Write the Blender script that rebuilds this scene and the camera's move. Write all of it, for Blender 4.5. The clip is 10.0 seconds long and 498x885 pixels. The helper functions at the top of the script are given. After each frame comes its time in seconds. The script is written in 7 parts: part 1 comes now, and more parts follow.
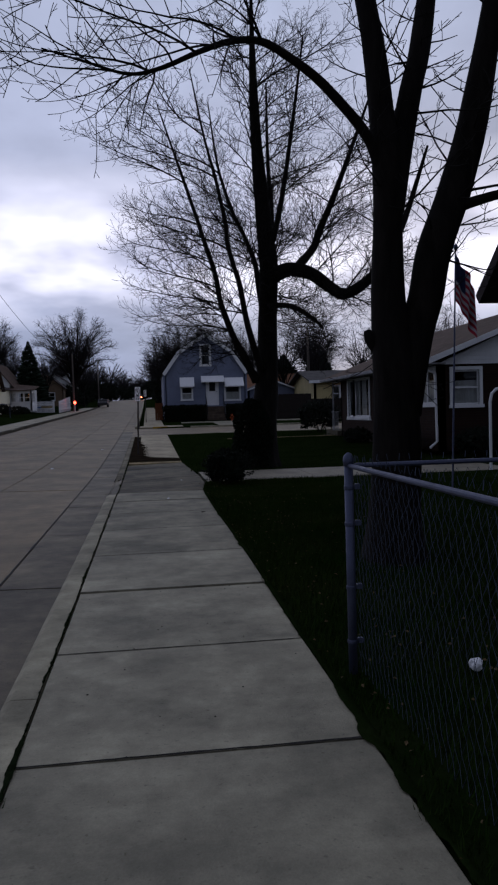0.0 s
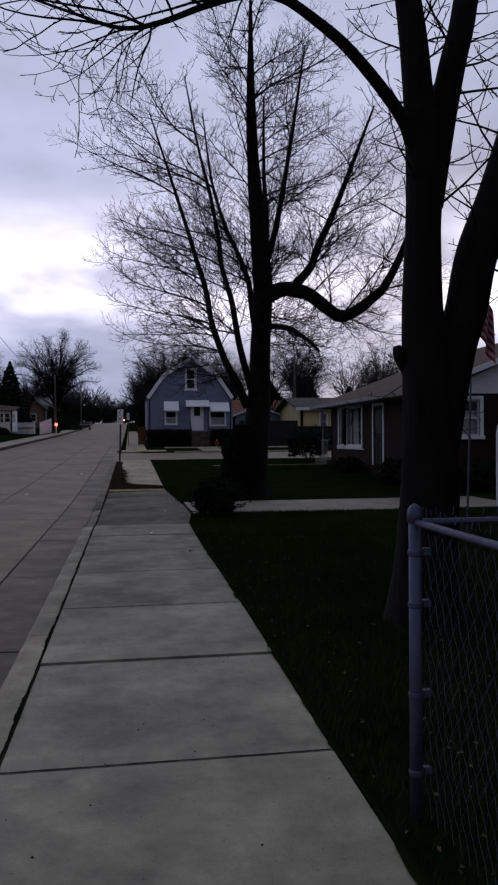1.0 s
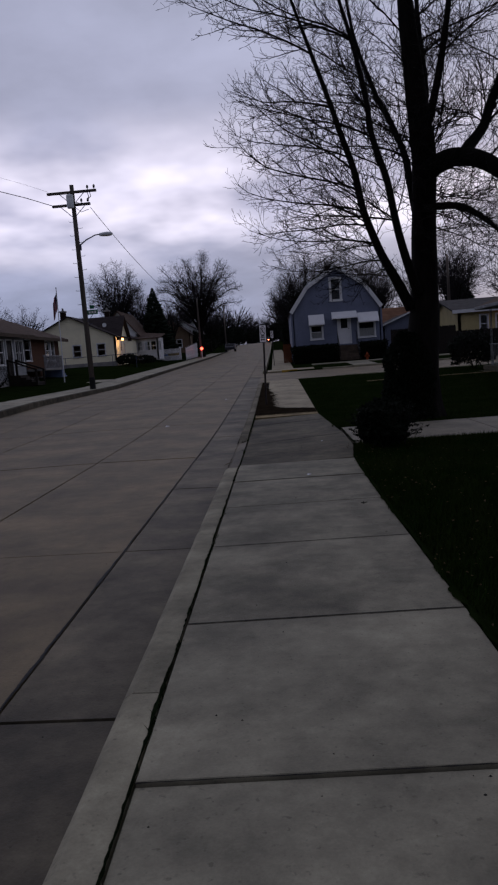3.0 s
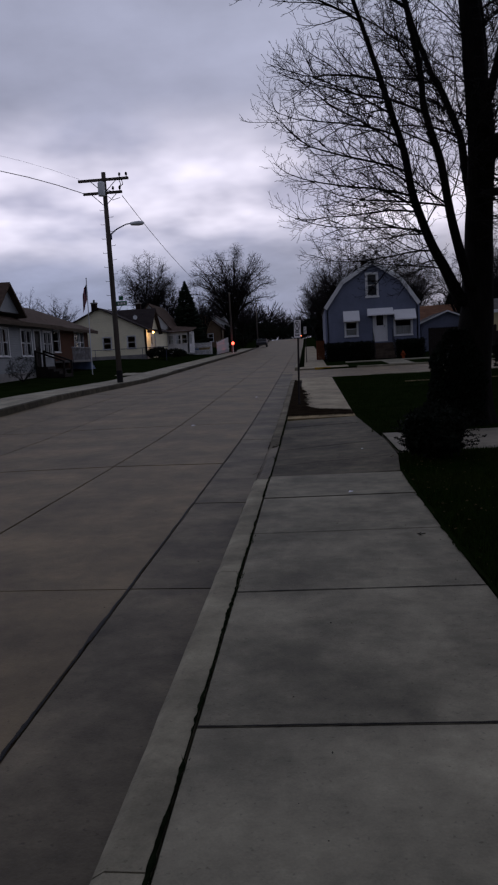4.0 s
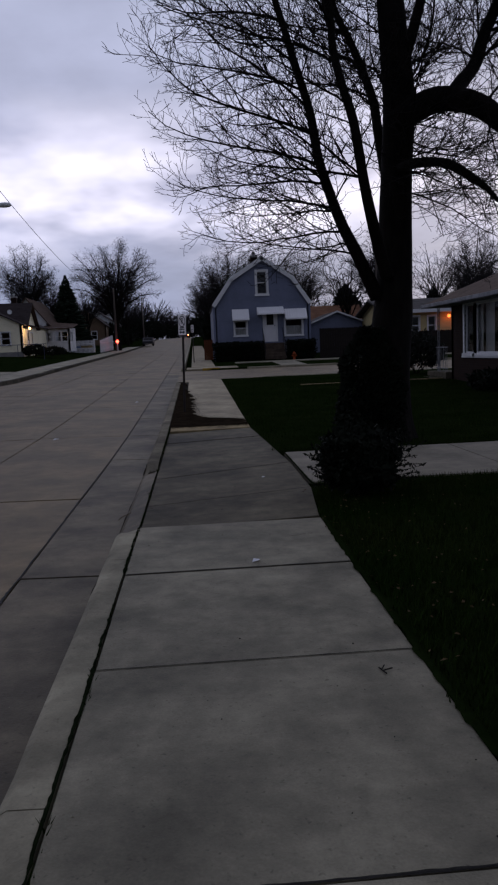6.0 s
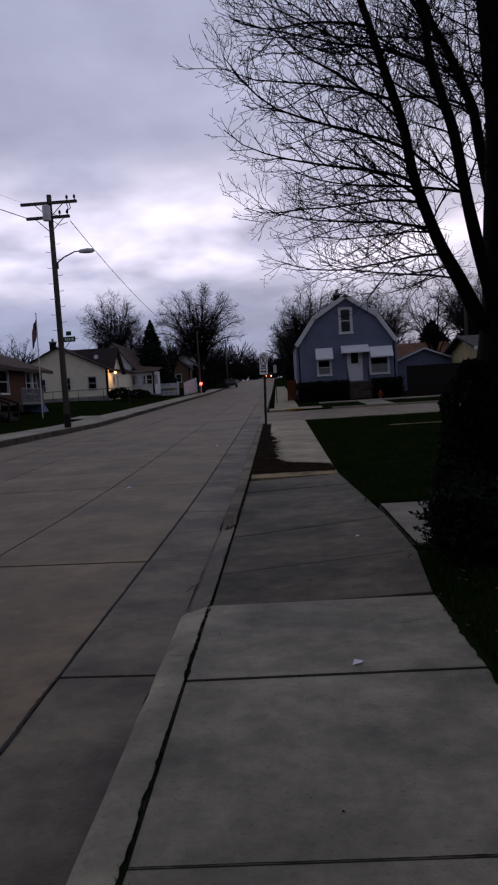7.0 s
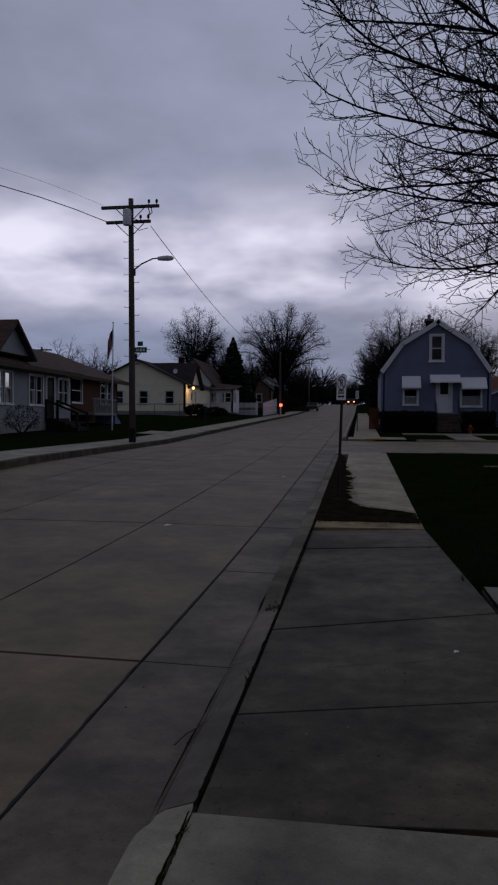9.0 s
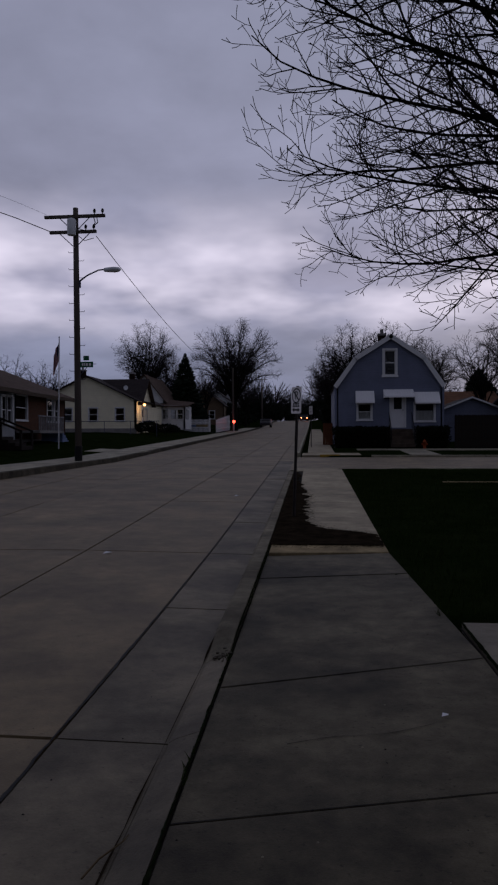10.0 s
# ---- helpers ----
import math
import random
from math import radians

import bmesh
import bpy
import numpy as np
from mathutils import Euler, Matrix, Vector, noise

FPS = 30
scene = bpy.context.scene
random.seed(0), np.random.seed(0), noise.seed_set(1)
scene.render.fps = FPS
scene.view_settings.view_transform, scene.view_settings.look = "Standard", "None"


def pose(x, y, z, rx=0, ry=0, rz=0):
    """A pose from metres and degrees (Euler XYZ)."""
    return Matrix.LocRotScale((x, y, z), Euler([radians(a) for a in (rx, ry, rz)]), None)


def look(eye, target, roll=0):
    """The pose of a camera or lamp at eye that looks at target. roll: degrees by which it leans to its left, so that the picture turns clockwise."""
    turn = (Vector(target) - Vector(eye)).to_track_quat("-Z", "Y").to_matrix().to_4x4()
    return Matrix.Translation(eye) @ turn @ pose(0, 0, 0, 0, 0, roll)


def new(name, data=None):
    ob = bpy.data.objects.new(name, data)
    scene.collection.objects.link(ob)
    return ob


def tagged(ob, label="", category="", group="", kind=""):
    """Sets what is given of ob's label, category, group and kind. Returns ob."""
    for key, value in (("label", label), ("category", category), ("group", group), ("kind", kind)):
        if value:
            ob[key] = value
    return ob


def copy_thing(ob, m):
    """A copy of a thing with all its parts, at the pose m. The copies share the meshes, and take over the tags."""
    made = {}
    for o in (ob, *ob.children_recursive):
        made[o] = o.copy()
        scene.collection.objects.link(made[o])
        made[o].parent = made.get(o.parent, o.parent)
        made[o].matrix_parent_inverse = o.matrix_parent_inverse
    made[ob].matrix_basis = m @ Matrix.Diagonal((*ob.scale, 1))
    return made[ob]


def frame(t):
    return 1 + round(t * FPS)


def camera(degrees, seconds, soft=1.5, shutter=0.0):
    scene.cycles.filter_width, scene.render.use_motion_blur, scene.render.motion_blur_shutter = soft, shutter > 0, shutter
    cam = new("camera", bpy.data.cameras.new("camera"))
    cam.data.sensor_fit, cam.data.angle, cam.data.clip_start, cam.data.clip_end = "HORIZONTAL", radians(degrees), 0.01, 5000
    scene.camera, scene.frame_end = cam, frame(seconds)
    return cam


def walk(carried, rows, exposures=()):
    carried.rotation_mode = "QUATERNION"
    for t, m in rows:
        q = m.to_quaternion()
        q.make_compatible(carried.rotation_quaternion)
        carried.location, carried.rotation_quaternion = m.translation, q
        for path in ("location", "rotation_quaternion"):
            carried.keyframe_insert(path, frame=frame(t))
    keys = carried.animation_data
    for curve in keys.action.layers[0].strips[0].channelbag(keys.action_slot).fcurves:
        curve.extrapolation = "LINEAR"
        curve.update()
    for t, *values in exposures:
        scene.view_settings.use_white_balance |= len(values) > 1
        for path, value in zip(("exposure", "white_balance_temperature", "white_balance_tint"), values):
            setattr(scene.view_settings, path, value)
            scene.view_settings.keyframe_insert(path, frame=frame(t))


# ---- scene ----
cam = camera(36.6, 10.0, 2.2)
PATH = [
    (0, (-0.198, 1.128, 1.441), (0.067, 3.108, 1.359), -1.7),
    (0.5, (-0.212, 1.688, 1.478), (0.039, 3.669, 1.382), -2.8),
    (1, (-0.208, 2.344, 1.463), (0.105, 4.319, 1.449), -0.4),
    (1.5, (-0.128, 2.996, 1.455), (0.001, 4.985, 1.285), -4.4),
    (1.8, (-0.155, 3.388, 1.432), (-0.067, 5.377, 1.238), -2.9),
    (2, (-0.19, 3.649, 1.436), (-0.129, 5.647, 1.368), -2.0),
    (2.5, (-0.171, 4.279, 1.442), (-0.211, 6.275, 1.309), -4.1),
    (2.7, (-0.176, 4.526, 1.444), (-0.233, 6.517, 1.26), -4.5),
    (3.8, (-0.258, 5.853, 1.469), (-0.426, 7.836, 1.228), -3.4),
    (4, (-0.282, 6.105, 1.47), (-0.445, 8.085, 1.244), -3.2),
    (4.5, (-0.328, 6.779, 1.467), (-0.357, 8.756, 1.166), -2.2),
    (5, (-0.272, 7.498, 1.466), (-0.212, 9.483, 1.229), -0.9),
    (5.5, (-0.313, 8.138, 1.465), (-0.137, 10.116, 1.23), -1.0),
    (6, (-0.242, 8.768, 1.48), (-0.11, 10.749, 1.238), -2.5),
    (6.2, (-0.245, 9.002, 1.467), (-0.11, 10.99, 1.295), -1.3),
    (7.3, (-0.224, 10.353, 1.469), (-0.371, 12.345, 1.383), -3.5),
    (7.5, (-0.231, 10.617, 1.494), (-0.353, 12.613, 1.521), -1.2),
    (8, (-0.138, 11.213, 1.507), (-0.338, 13.2, 1.397), -2.5),
    (8.5, (-0.204, 11.778, 1.506), (-0.477, 13.759, 1.476), 0.1),
    (9, (-0.159, 12.371, 1.535), (-0.449, 14.349, 1.474), 0.3),
    (9.5, (-0.201, 12.813, 1.5), (-0.464, 14.796, 1.497), 1.0),
    (10, (-0.219, 13.339, 1.511), (-0.387, 15.332, 1.495), -0.2),
]
walk(cam, [(t, look(eye, target, roll)) for t, eye, target, roll in PATH],
     [(0.0, 0.4, 6300, 4), (0.5, 0.45, 6350, 6), (1.0, 0.52, 6450, 9), (1.5, 0.72, 6350, 9), (2.0, 0.48, 6450, 10), (2.5, 0.27, 6500, 9), (2.7, 0.22, 6550, 9), (4.0, 0.06, 6600, 7), (5.0, 0.40, 6550, 8), (5.5, 0.24, 6450, 7),
      (6.2, 0.34, 6450, 7), (7.4, 0.2, 6650, 11), (8.0, 0.1, 6350, 4), (8.5, -0.12, 6200, -4), (9.0, -0.3, 6400, 7), (10.0, -0.4, 6500, 11)])

# ---- world, sun, exposure ----
world = bpy.data.worlds.new("dusk_sky")
scene.world = world
world.use_nodes = True
wt = world.node_tree
wt.nodes.clear()


def wn(kind, **kw):
    n = wt.nodes.new(kind)
    for k, v in kw.items():
        n.inputs[k].default_value = v
    return n


def wmath(op, a, b=None, clamp=False):
    n = wt.nodes.new("ShaderNodeMath")
    n.operation, n.use_clamp = op, clamp
    n.inputs[2].default_value = 0.5
    for i, s in enumerate((a, b)):
        if s is None:
            continue
        if isinstance(s, (int, float)):
            n.inputs[i].default_value = s
        else:
            wt.links.new(s, n.inputs[i])
    return n.outputs[0]


def wmix(fac, a, b):
    n = wt.nodes.new("ShaderNodeMix")
    n.data_type = "RGBA"
    for i, s in ((0, fac), (6, a), (7, b)):
        if isinstance(s, (int, float)):
            n.inputs[i].default_value = s
        elif isinstance(s, tuple):
            n.inputs[i].default_value = (*s, 1)
        else:
            wt.links.new(s, n.inputs[i])
    return n.outputs[2]


def wramp(src, *stops):
    n = wt.nodes.new("ShaderNodeValToRGB")
    while len(n.color_ramp.elements) < len(stops):
        n.color_ramp.elements.new(0.5)
    for e, (p, c) in zip(n.color_ramp.elements, stops):
        e.position, e.color = p, (*c, 1) if isinstance(c, tuple) else (c, c, c, 1)
    wt.links.new(src, n.inputs[0])
    return n.outputs[0]


w_dir = wt.nodes.new("ShaderNodeTexCoord").outputs["Generated"]
w_sep = wt.nodes.new("ShaderNodeSeparateXYZ")
wt.links.new(w_dir, w_sep.inputs[0])
up = wmath("MAXIMUM", w_sep.outputs[2], 0.0)
# the cloud deck seen in perspective
flat = wt.nodes.new("ShaderNodeCombineXYZ")
deck = wmath("ADD", up, 0.22)
wt.links.new(wmath("DIVIDE", w_sep.outputs[0], deck), flat.inputs[0])
wt.links.new(wmath("DIVIDE", w_sep.outputs[1], deck), flat.inputs[1])


def wnoise(scale, detail, rough, offset):
    m = wt.nodes.new("ShaderNodeMapping")
    m.inputs["Location"].default_value = offset
    wt.links.new(flat.outputs[0], m.inputs[0])
    n = wn("ShaderNodeTexNoise", Scale=scale, Detail=detail, Roughness=rough)
    wt.links.new(m.outputs[0], n.inputs[0])
    return n.outputs[0]


clouds = wnoise(0.7, 2.0, 0.45, (3.1, 0.4, 0.0))
patches = wnoise(1.7, 4.0, 0.5, (7.3, 2.9, 0.0))
# height bands: bluish haze at the horizon, bright gap, violet-grey deck above
haze = wramp(up, (0.0, (0.112, 0.14, 0.23)), (0.05, (0.185, 0.21, 0.335)), (0.10, (0.258, 0.28, 0.42)), (0.20, (0.369, 0.365, 0.51)),
             (0.30, (0.287, 0.295, 0.41)), (0.45, (0.311, 0.325, 0.45)), (1.0, (0.292, 0.305, 0.43)))
gap = wramp(up, (0.11, 0.0), (0.18, 1.0), (0.235, 0.95), (0.32, 0.0))
lit = wmath("MULTIPLY", gap, wramp(patches, (0.40, 0.04), (0.62, 1.0)))
ahead = wmath("MULTIPLY", lit, wramp(w_sep.outputs[1], (0.0, 0.1), (0.8, 1.0)))
lumps = wnoise(2.6, 5.0, 0.55, (1.7, 5.2, 0.0))
deck_tone = wmath("MULTIPLY", wramp(clouds, (0.33, 0.84), (0.66, 1.16)), wramp(lumps, (0.32, 0.86), (0.68, 1.14)))
sky_mix = wt.nodes.new("ShaderNodeMix")
sky_mix.data_type, sky_mix.blend_type = "RGBA", "MULTIPLY"
sky_mix.inputs[0].default_value = 1.0
wt.links.new(haze, sky_mix.inputs[6])
wt.links.new(deck_tone, sky_mix.inputs[7])
cloud_sky = wmix(ahead, sky_mix.outputs[2], (0.99, 0.93, 1.12))
# dusk: the sky is lightest where the sun has set, and dimmer overhead and behind
west = wramp(wmath("MULTIPLY_ADD", w_sep.outputs[1], 0.5), (0.0, 0.40), (0.45, 0.53), (0.62, 0.70), (0.82, 1.0))
dusk = wt.nodes.new("ShaderNodeMix")
dusk.data_type, dusk.blend_type = "RGBA", "MULTIPLY"
dusk.inputs[0].default_value = 1.0
wt.links.new(cloud_sky, dusk.inputs[6])
wt.links.new(west, dusk.inputs[7])
cloud_sky = dusk.outputs[2]
nishita = wt.nodes.new("ShaderNodeTexSky")
nishita.sky_type, nishita.sun_disc = "NISHITA", False
nishita.sun_elevation, nishita.sun_rotation = radians(12), radians(20)
bg_clouds, bg_clear = wn("ShaderNodeBackground", Strength=1.06), wn("ShaderNodeBackground", Strength=0.003)
wt.links.new(cloud_sky, bg_clouds.inputs[0])
wt.links.new(nishita.outputs[0], bg_clear.inputs[0])
w_add = wt.nodes.new("ShaderNodeAddShader")
wt.links.new(bg_clouds.outputs[0], w_add.inputs[0])
wt.links.new(bg_clear.outputs[0], w_add.inputs[1])
wt.links.new(w_add.outputs[0], wt.nodes.new("ShaderNodeOutputWorld").inputs[0])

sun = new("sun", bpy.data.lights.new("sun", "SUN"))
sun.data.energy, sun.data.angle, sun.data.color = 0.08, radians(50), (1.0, 0.95, 0.9)
sun.matrix_world = look((6, 20, 9), (0, 0, 0))


# ---- materials ----
def material(name, base, rough=0.9, var=0.25, scale=6.0, fine=60.0, bump=0.3, metal=0.0, second=None, stretch=(1, 1, 1), per_piece=0.0, spec=0.12, stain=0.0):
    """A grained surface: two scales of noise vary its colour and relief."""
    m = bpy.data.materials.new(name)
    m.use_nodes = True
    t = m.node_tree
    b = t.nodes["Principled BSDF"]
    b.inputs["Roughness"].default_value, b.inputs["Metallic"].default_value = rough, metal
    b.inputs["Specular IOR Level"].default_value = spec
    co, mp = t.nodes.new("ShaderNodeTexCoord"), t.nodes.new("ShaderNodeMapping")
    geo = t.nodes.new("ShaderNodeNewGeometry")
    mp.inputs["Scale"].default_value = stretch
    t.links.new(geo.outputs["Position"] if per_piece else co.outputs["Object"], mp.inputs[0])
    big, small = t.nodes.new("ShaderNodeTexNoise"), t.nodes.new("ShaderNodeTexNoise")
    for n, s, d in ((big, scale, 6.0), (small, fine, 3.0)):
        n.inputs["Scale"].default_value, n.inputs["Detail"].default_value = s, d
        n.inputs["Roughness"].default_value = 0.62
        t.links.new(mp.outputs[0], n.inputs[0])
    lo = tuple(c * (1 - var) for c in base)
    hi = second or tuple(min(c * (1 + var), 0.95) for c in base)
    r = t.nodes.new("ShaderNodeValToRGB")
    r.color_ramp.elements[0].position, r.color_ramp.elements[1].position = 0.32, 0.68
    r.color_ramp.elements[0].color, r.color_ramp.elements[1].color = (*lo, 1), (*hi, 1)
    t.links.new(big.outputs[0], r.inputs[0])
    g2 = t.nodes.new("ShaderNodeMapRange")
    g2.inputs[3].default_value, g2.inputs[4].default_value = 1 - var * 0.8, 1 + var * 0.8
    t.links.new(small.outputs[0], g2.inputs[0])
    mul = t.nodes.new("ShaderNodeVectorMath")
    mul.operation = "SCALE"
    t.links.new(r.outputs[0], mul.inputs[0])
    t.links.new(g2.outputs[0], mul.inputs["Scale"])
    out = mul.outputs[0]
    if stain:
        st, sp = t.nodes.new("ShaderNodeTexNoise"), t.nodes.new("ShaderNodeTexNoise")
        st.inputs["Scale"].default_value, st.inputs["Detail"].default_value, st.inputs["Roughness"].default_value = 0.9, 8.0, 0.7
        sp.inputs["Scale"].default_value, sp.inputs["Detail"].default_value = 38.0, 2.0
        bl = t.nodes.new("ShaderNodeTexNoise")
        bl.inputs["Scale"].default_value, bl.inputs["Detail"].default_value, bl.inputs["Roughness"].default_value = 5.5, 6.0, 0.65
        for n, lo_, hi_, p0, p1 in ((st, 1 - stain, 1.1, 0.36, 0.62), (sp, 1 - stain * 0.8, 1.0, 0.25, 0.36), (bl, 1 - stain * 0.34, 1 + stain * 0.26, 0.36, 0.64)):
            t.links.new(mp.outputs[0], n.inputs[0])
            mr = t.nodes.new("ShaderNodeMapRange")
            mr.inputs[1].default_value, mr.inputs[2].default_value, mr.inputs[3].default_value, mr.inputs[4].default_value = p0, p1, lo_, hi_
            t.links.new(n.outputs[0], mr.inputs[0])
            m3 = t.nodes.new("ShaderNodeVectorMath")
            m3.operation = "SCALE"
            t.links.new(out, m3.inputs[0])
            t.links.new(mr.outputs[0], m3.inputs["Scale"])
            out = m3.outputs[0]
    if per_piece:
        oi, pr = t.nodes.new("ShaderNodeObjectInfo"), t.nodes.new("ShaderNodeMapRange")
        pr.inputs[3].default_value, pr.inputs[4].default_value = 1 - per_piece, 1 + per_piece
        t.links.new(oi.outputs["Random"], pr.inputs[0])
        m2 = t.nodes.new("ShaderNodeVectorMath")
        m2.operation = "SCALE"
        t.links.new(out, m2.inputs[0])
        t.links.new(pr.outputs[0], m2.inputs["Scale"])
        out = m2.outputs[0]
    t.links.new(out, b.inputs["Base Color"])
    if bump:
        bp = t.nodes.new("ShaderNodeBump")
        bp.inputs["Strength"].default_value, bp.inputs["Distance"].default_value = bump, 0.01
        t.links.new(small.outputs[0], bp.inputs["Height"])
        t.links.new(bp.outputs[0], b.inputs["Normal"])
    return m


def boards(name, base, pitch=0.12, axis=2, rough=0.6, var=0.12):
    """Lapped siding: the relief of overlapping boards along one axis."""
    m = material(name, base, rough, var, 1.2, 25.0, 0.0)
    t = m.node_tree
    b = t.nodes["Principled BSDF"]
    co, sp = t.nodes.new("ShaderNodeTexCoord"), t.nodes.new("ShaderNodeSeparateXYZ")
    t.links.new(co.outputs["Object"], sp.inputs[0])
    d, f = t.nodes.new("ShaderNodeMath"), t.nodes.new("ShaderNodeMath")
    d.operation, f.operation = "DIVIDE", "FRACT"
    d.inputs[1].default_value = pitch
    t.links.new(sp.outputs[axis], d.inputs[0])
    t.links.new(d.outputs[0], f.inputs[0])
    inv = t.nodes.new("ShaderNodeMath")
    inv.operation = "SUBTRACT"
    inv.inputs[0].default_value = 1.0
    t.links.new(f.outputs[0], inv.inputs[1])
    bp = t.nodes.new("ShaderNodeBump")
    bp.inputs["Strength"].default_value, bp.inputs["Distance"].default_value = 0.9, pitch * 0.25
    t.links.new(inv.outputs[0], bp.inputs["Height"])
    t.links.new(bp.outputs[0], b.inputs["Normal"])
    return m


def brickwork(name, c1, c2, mortar):
    m = material(name, c1, 0.9, 0.2, 3.0, 40.0, 0.0)
    t = m.node_tree
    b = t.nodes["Principled BSDF"]
    br, co, mp = t.nodes.new("ShaderNodeTexBrick"), t.nodes.new("ShaderNodeTexCoord"), t.nodes.new("ShaderNodeMapping")
    mp.inputs["Rotation"].default_value = (radians(90), 0, 0)
    t.links.new(co.outputs["Object"], mp.inputs[0])
    t.links.new(mp.outputs[0], br.inputs[0])
    for k, c in (("Color1", c1), ("Color2", c2), ("Mortar", mortar)):
        br.inputs[k].default_value = (*c, 1)
    br.inputs["Scale"].default_value = 1.0
    br.inputs["Mortar Size"].default_value = 0.006
    br.inputs["Brick Width"].default_value, br.inputs["Row Height"].default_value = 0.21, 0.075
    t.links.new(br.outputs[0], b.inputs["Base Color"])
    bp = t.nodes.new("ShaderNodeBump")
    bp.invert = True
    bp.inputs["Strength"].default_value, bp.inputs["Distance"].default_value = 0.6, 0.008
    t.links.new(br.outputs["Fac"], bp.inputs["Height"])
    t.links.new(bp.outputs[0], b.inputs["Normal"])
    return m


def glow(name, colour, strength):
    m = bpy.data.materials.new(name)
    m.use_nodes = True
    b = m.node_tree.nodes["Principled BSDF"]
    b.inputs["Base Color"].default_value = (*colour, 1)
    b.inputs["Emission Color"].default_value, b.inputs["Emission Strength"].default_value = (*colour, 1), strength
    return m


def glass(name, tint=(0.78, 0.8, 0.81)):
    m = bpy.data.materials.new(name)
    m.use_nodes = True
    t = m.node_tree
    t.nodes.clear()
    o, mx = t.nodes.new("ShaderNodeOutputMaterial"), t.nodes.new("ShaderNodeMixShader")
    tr, gl, fr = t.nodes.new("ShaderNodeBsdfTransparent"), t.nodes.new("ShaderNodeBsdfGlossy"), t.nodes.new("ShaderNodeFresnel")
    tr.inputs[0].default_value = (*tint, 1)
    gl.inputs["Roughness"].default_value = 0.04
    fr.inputs[0].default_value = 1.5
    t.links.new(fr.outputs[0], mx.inputs[0])
    t.links.new(tr.outputs[0], mx.inputs[1])
    t.links.new(gl.outputs[0], mx.inputs[2])
    t.links.new(mx.outputs[0], o.inputs[0])
    return m


CONCRETE = material("concrete_walk", (0.315, 0.288, 0.205), 0.74, 0.24, 1.6, 90.0, 0.4, per_piece=0.08, stain=0.42, spec=0.3)
# walk concrete darkened in colour to stand in for vignetting and lower exposure
CONCRETE_DIM = material("concrete_dim", (0.25, 0.228, 0.162), 0.76, 0.28, 1.6, 90.0, 0.4, per_piece=0.06, stain=0.46, spec=0.28)
# stained drive concrete; its base is also darkened for vignetting near the walk's end
APRON = material("concrete_apron", (0.118, 0.101, 0.064), 0.78, 0.34, 1.1, 90.0, 0.4, per_piece=0.05, stain=0.7, spec=0.22)
SANDY = material("sandy_concrete", (0.33, 0.255, 0.135), 0.95, 0.3, 3.0, 80.0, 0.3, per_piece=0.02, stain=0.5)
PATH_M = material("concrete_path", (0.225, 0.2, 0.15), 0.72, 0.15, 1.4, 90.0, 0.3, per_piece=0.04, stain=0.3, spec=0.2)
KERB = material("concrete_kerb", (0.335, 0.305, 0.215), 0.80, 0.25, 2.2, 80.0, 0.4, per_piece=0.06, stain=0.4, spec=0.2)
KERB_D = material("concrete_kerb_dirty", (0.19, 0.168, 0.118), 0.88, 0.3, 2.2, 80.0, 0.4, per_piece=0.06, stain=0.5)
ROAD = material("concrete_road", (0.168, 0.125, 0.066), 0.68, 0.22, 0.7, 70.0, 0.4, per_piece=0.06, stain=0.4, spec=0.36)
GUTTER = material("concrete_gutter", (0.136, 0.113, 0.074), 0.7, 0.26, 0.9, 70.0, 0.4, per_piece=0.06, stain=0.5, spec=0.3)
BUFF = material("concrete_buff", (0.36, 0.305, 0.20), 0.8, 0.22, 1.6, 90.0, 0.4, per_piece=0.06, stain=0.35, spec=0.25)
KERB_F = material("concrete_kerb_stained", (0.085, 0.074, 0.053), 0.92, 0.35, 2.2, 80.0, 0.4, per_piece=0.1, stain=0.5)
JOINT = material("joint_soil", (0.03, 0.028, 0.025), 1.0, 0.4, 9.0, 90.0, 0.5)
TAR = material("tar_seam", (0.018, 0.018, 0.019), 0.7, 0.3, 9.0, 90.0, 0.2)
LAWN = material("lawn_soil", (0.008, 0.019, 0.0035), 1.0, 0.45, 1.3, 30.0, 0.8, second=(0.013, 0.02, 0.006), spec=0.0)
BLADE = material("grass_blade", (0.015, 0.046, 0.006), 0.8, 0.4, 0.8, 8.0, 0.0, second=(0.03, 0.04, 0.010), spec=0.0)
DIRT = material("dark_earth", (0.022, 0.0165, 0.011), 1.0, 0.5, 5.0, 60.0, 0.9, spec=0.0)
MOSS = material("joint_moss", (0.009, 0.013, 0.006), 1.0, 0.5, 9.0, 70.0, 0.8, spec=0.0)
YELLOW_PAINT = material("worn_yellow_paint", (0.42, 0.26, 0.04), 0.8, 0.35, 4.0, 50.0, 0.2, stain=0.5)
LEAF = material("fallen_leaf", (0.10, 0.068, 0.033), 0.8, 0.4, 8.0, 40.0, 0.0)
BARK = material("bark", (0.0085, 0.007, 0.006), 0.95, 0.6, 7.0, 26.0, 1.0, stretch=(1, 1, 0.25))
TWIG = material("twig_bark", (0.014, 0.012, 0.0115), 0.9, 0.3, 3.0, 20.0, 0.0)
FAR_TWIG = material("far_twig", (0.017, 0.015, 0.017), 0.9, 0.3, 1.0, 6.0, 0.0)
NEEDLE = material("needles", (0.012, 0.02, 0.012), 0.9, 0.4, 2.0, 20.0, 0.0)
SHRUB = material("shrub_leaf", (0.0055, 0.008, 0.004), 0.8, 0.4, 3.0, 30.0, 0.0)
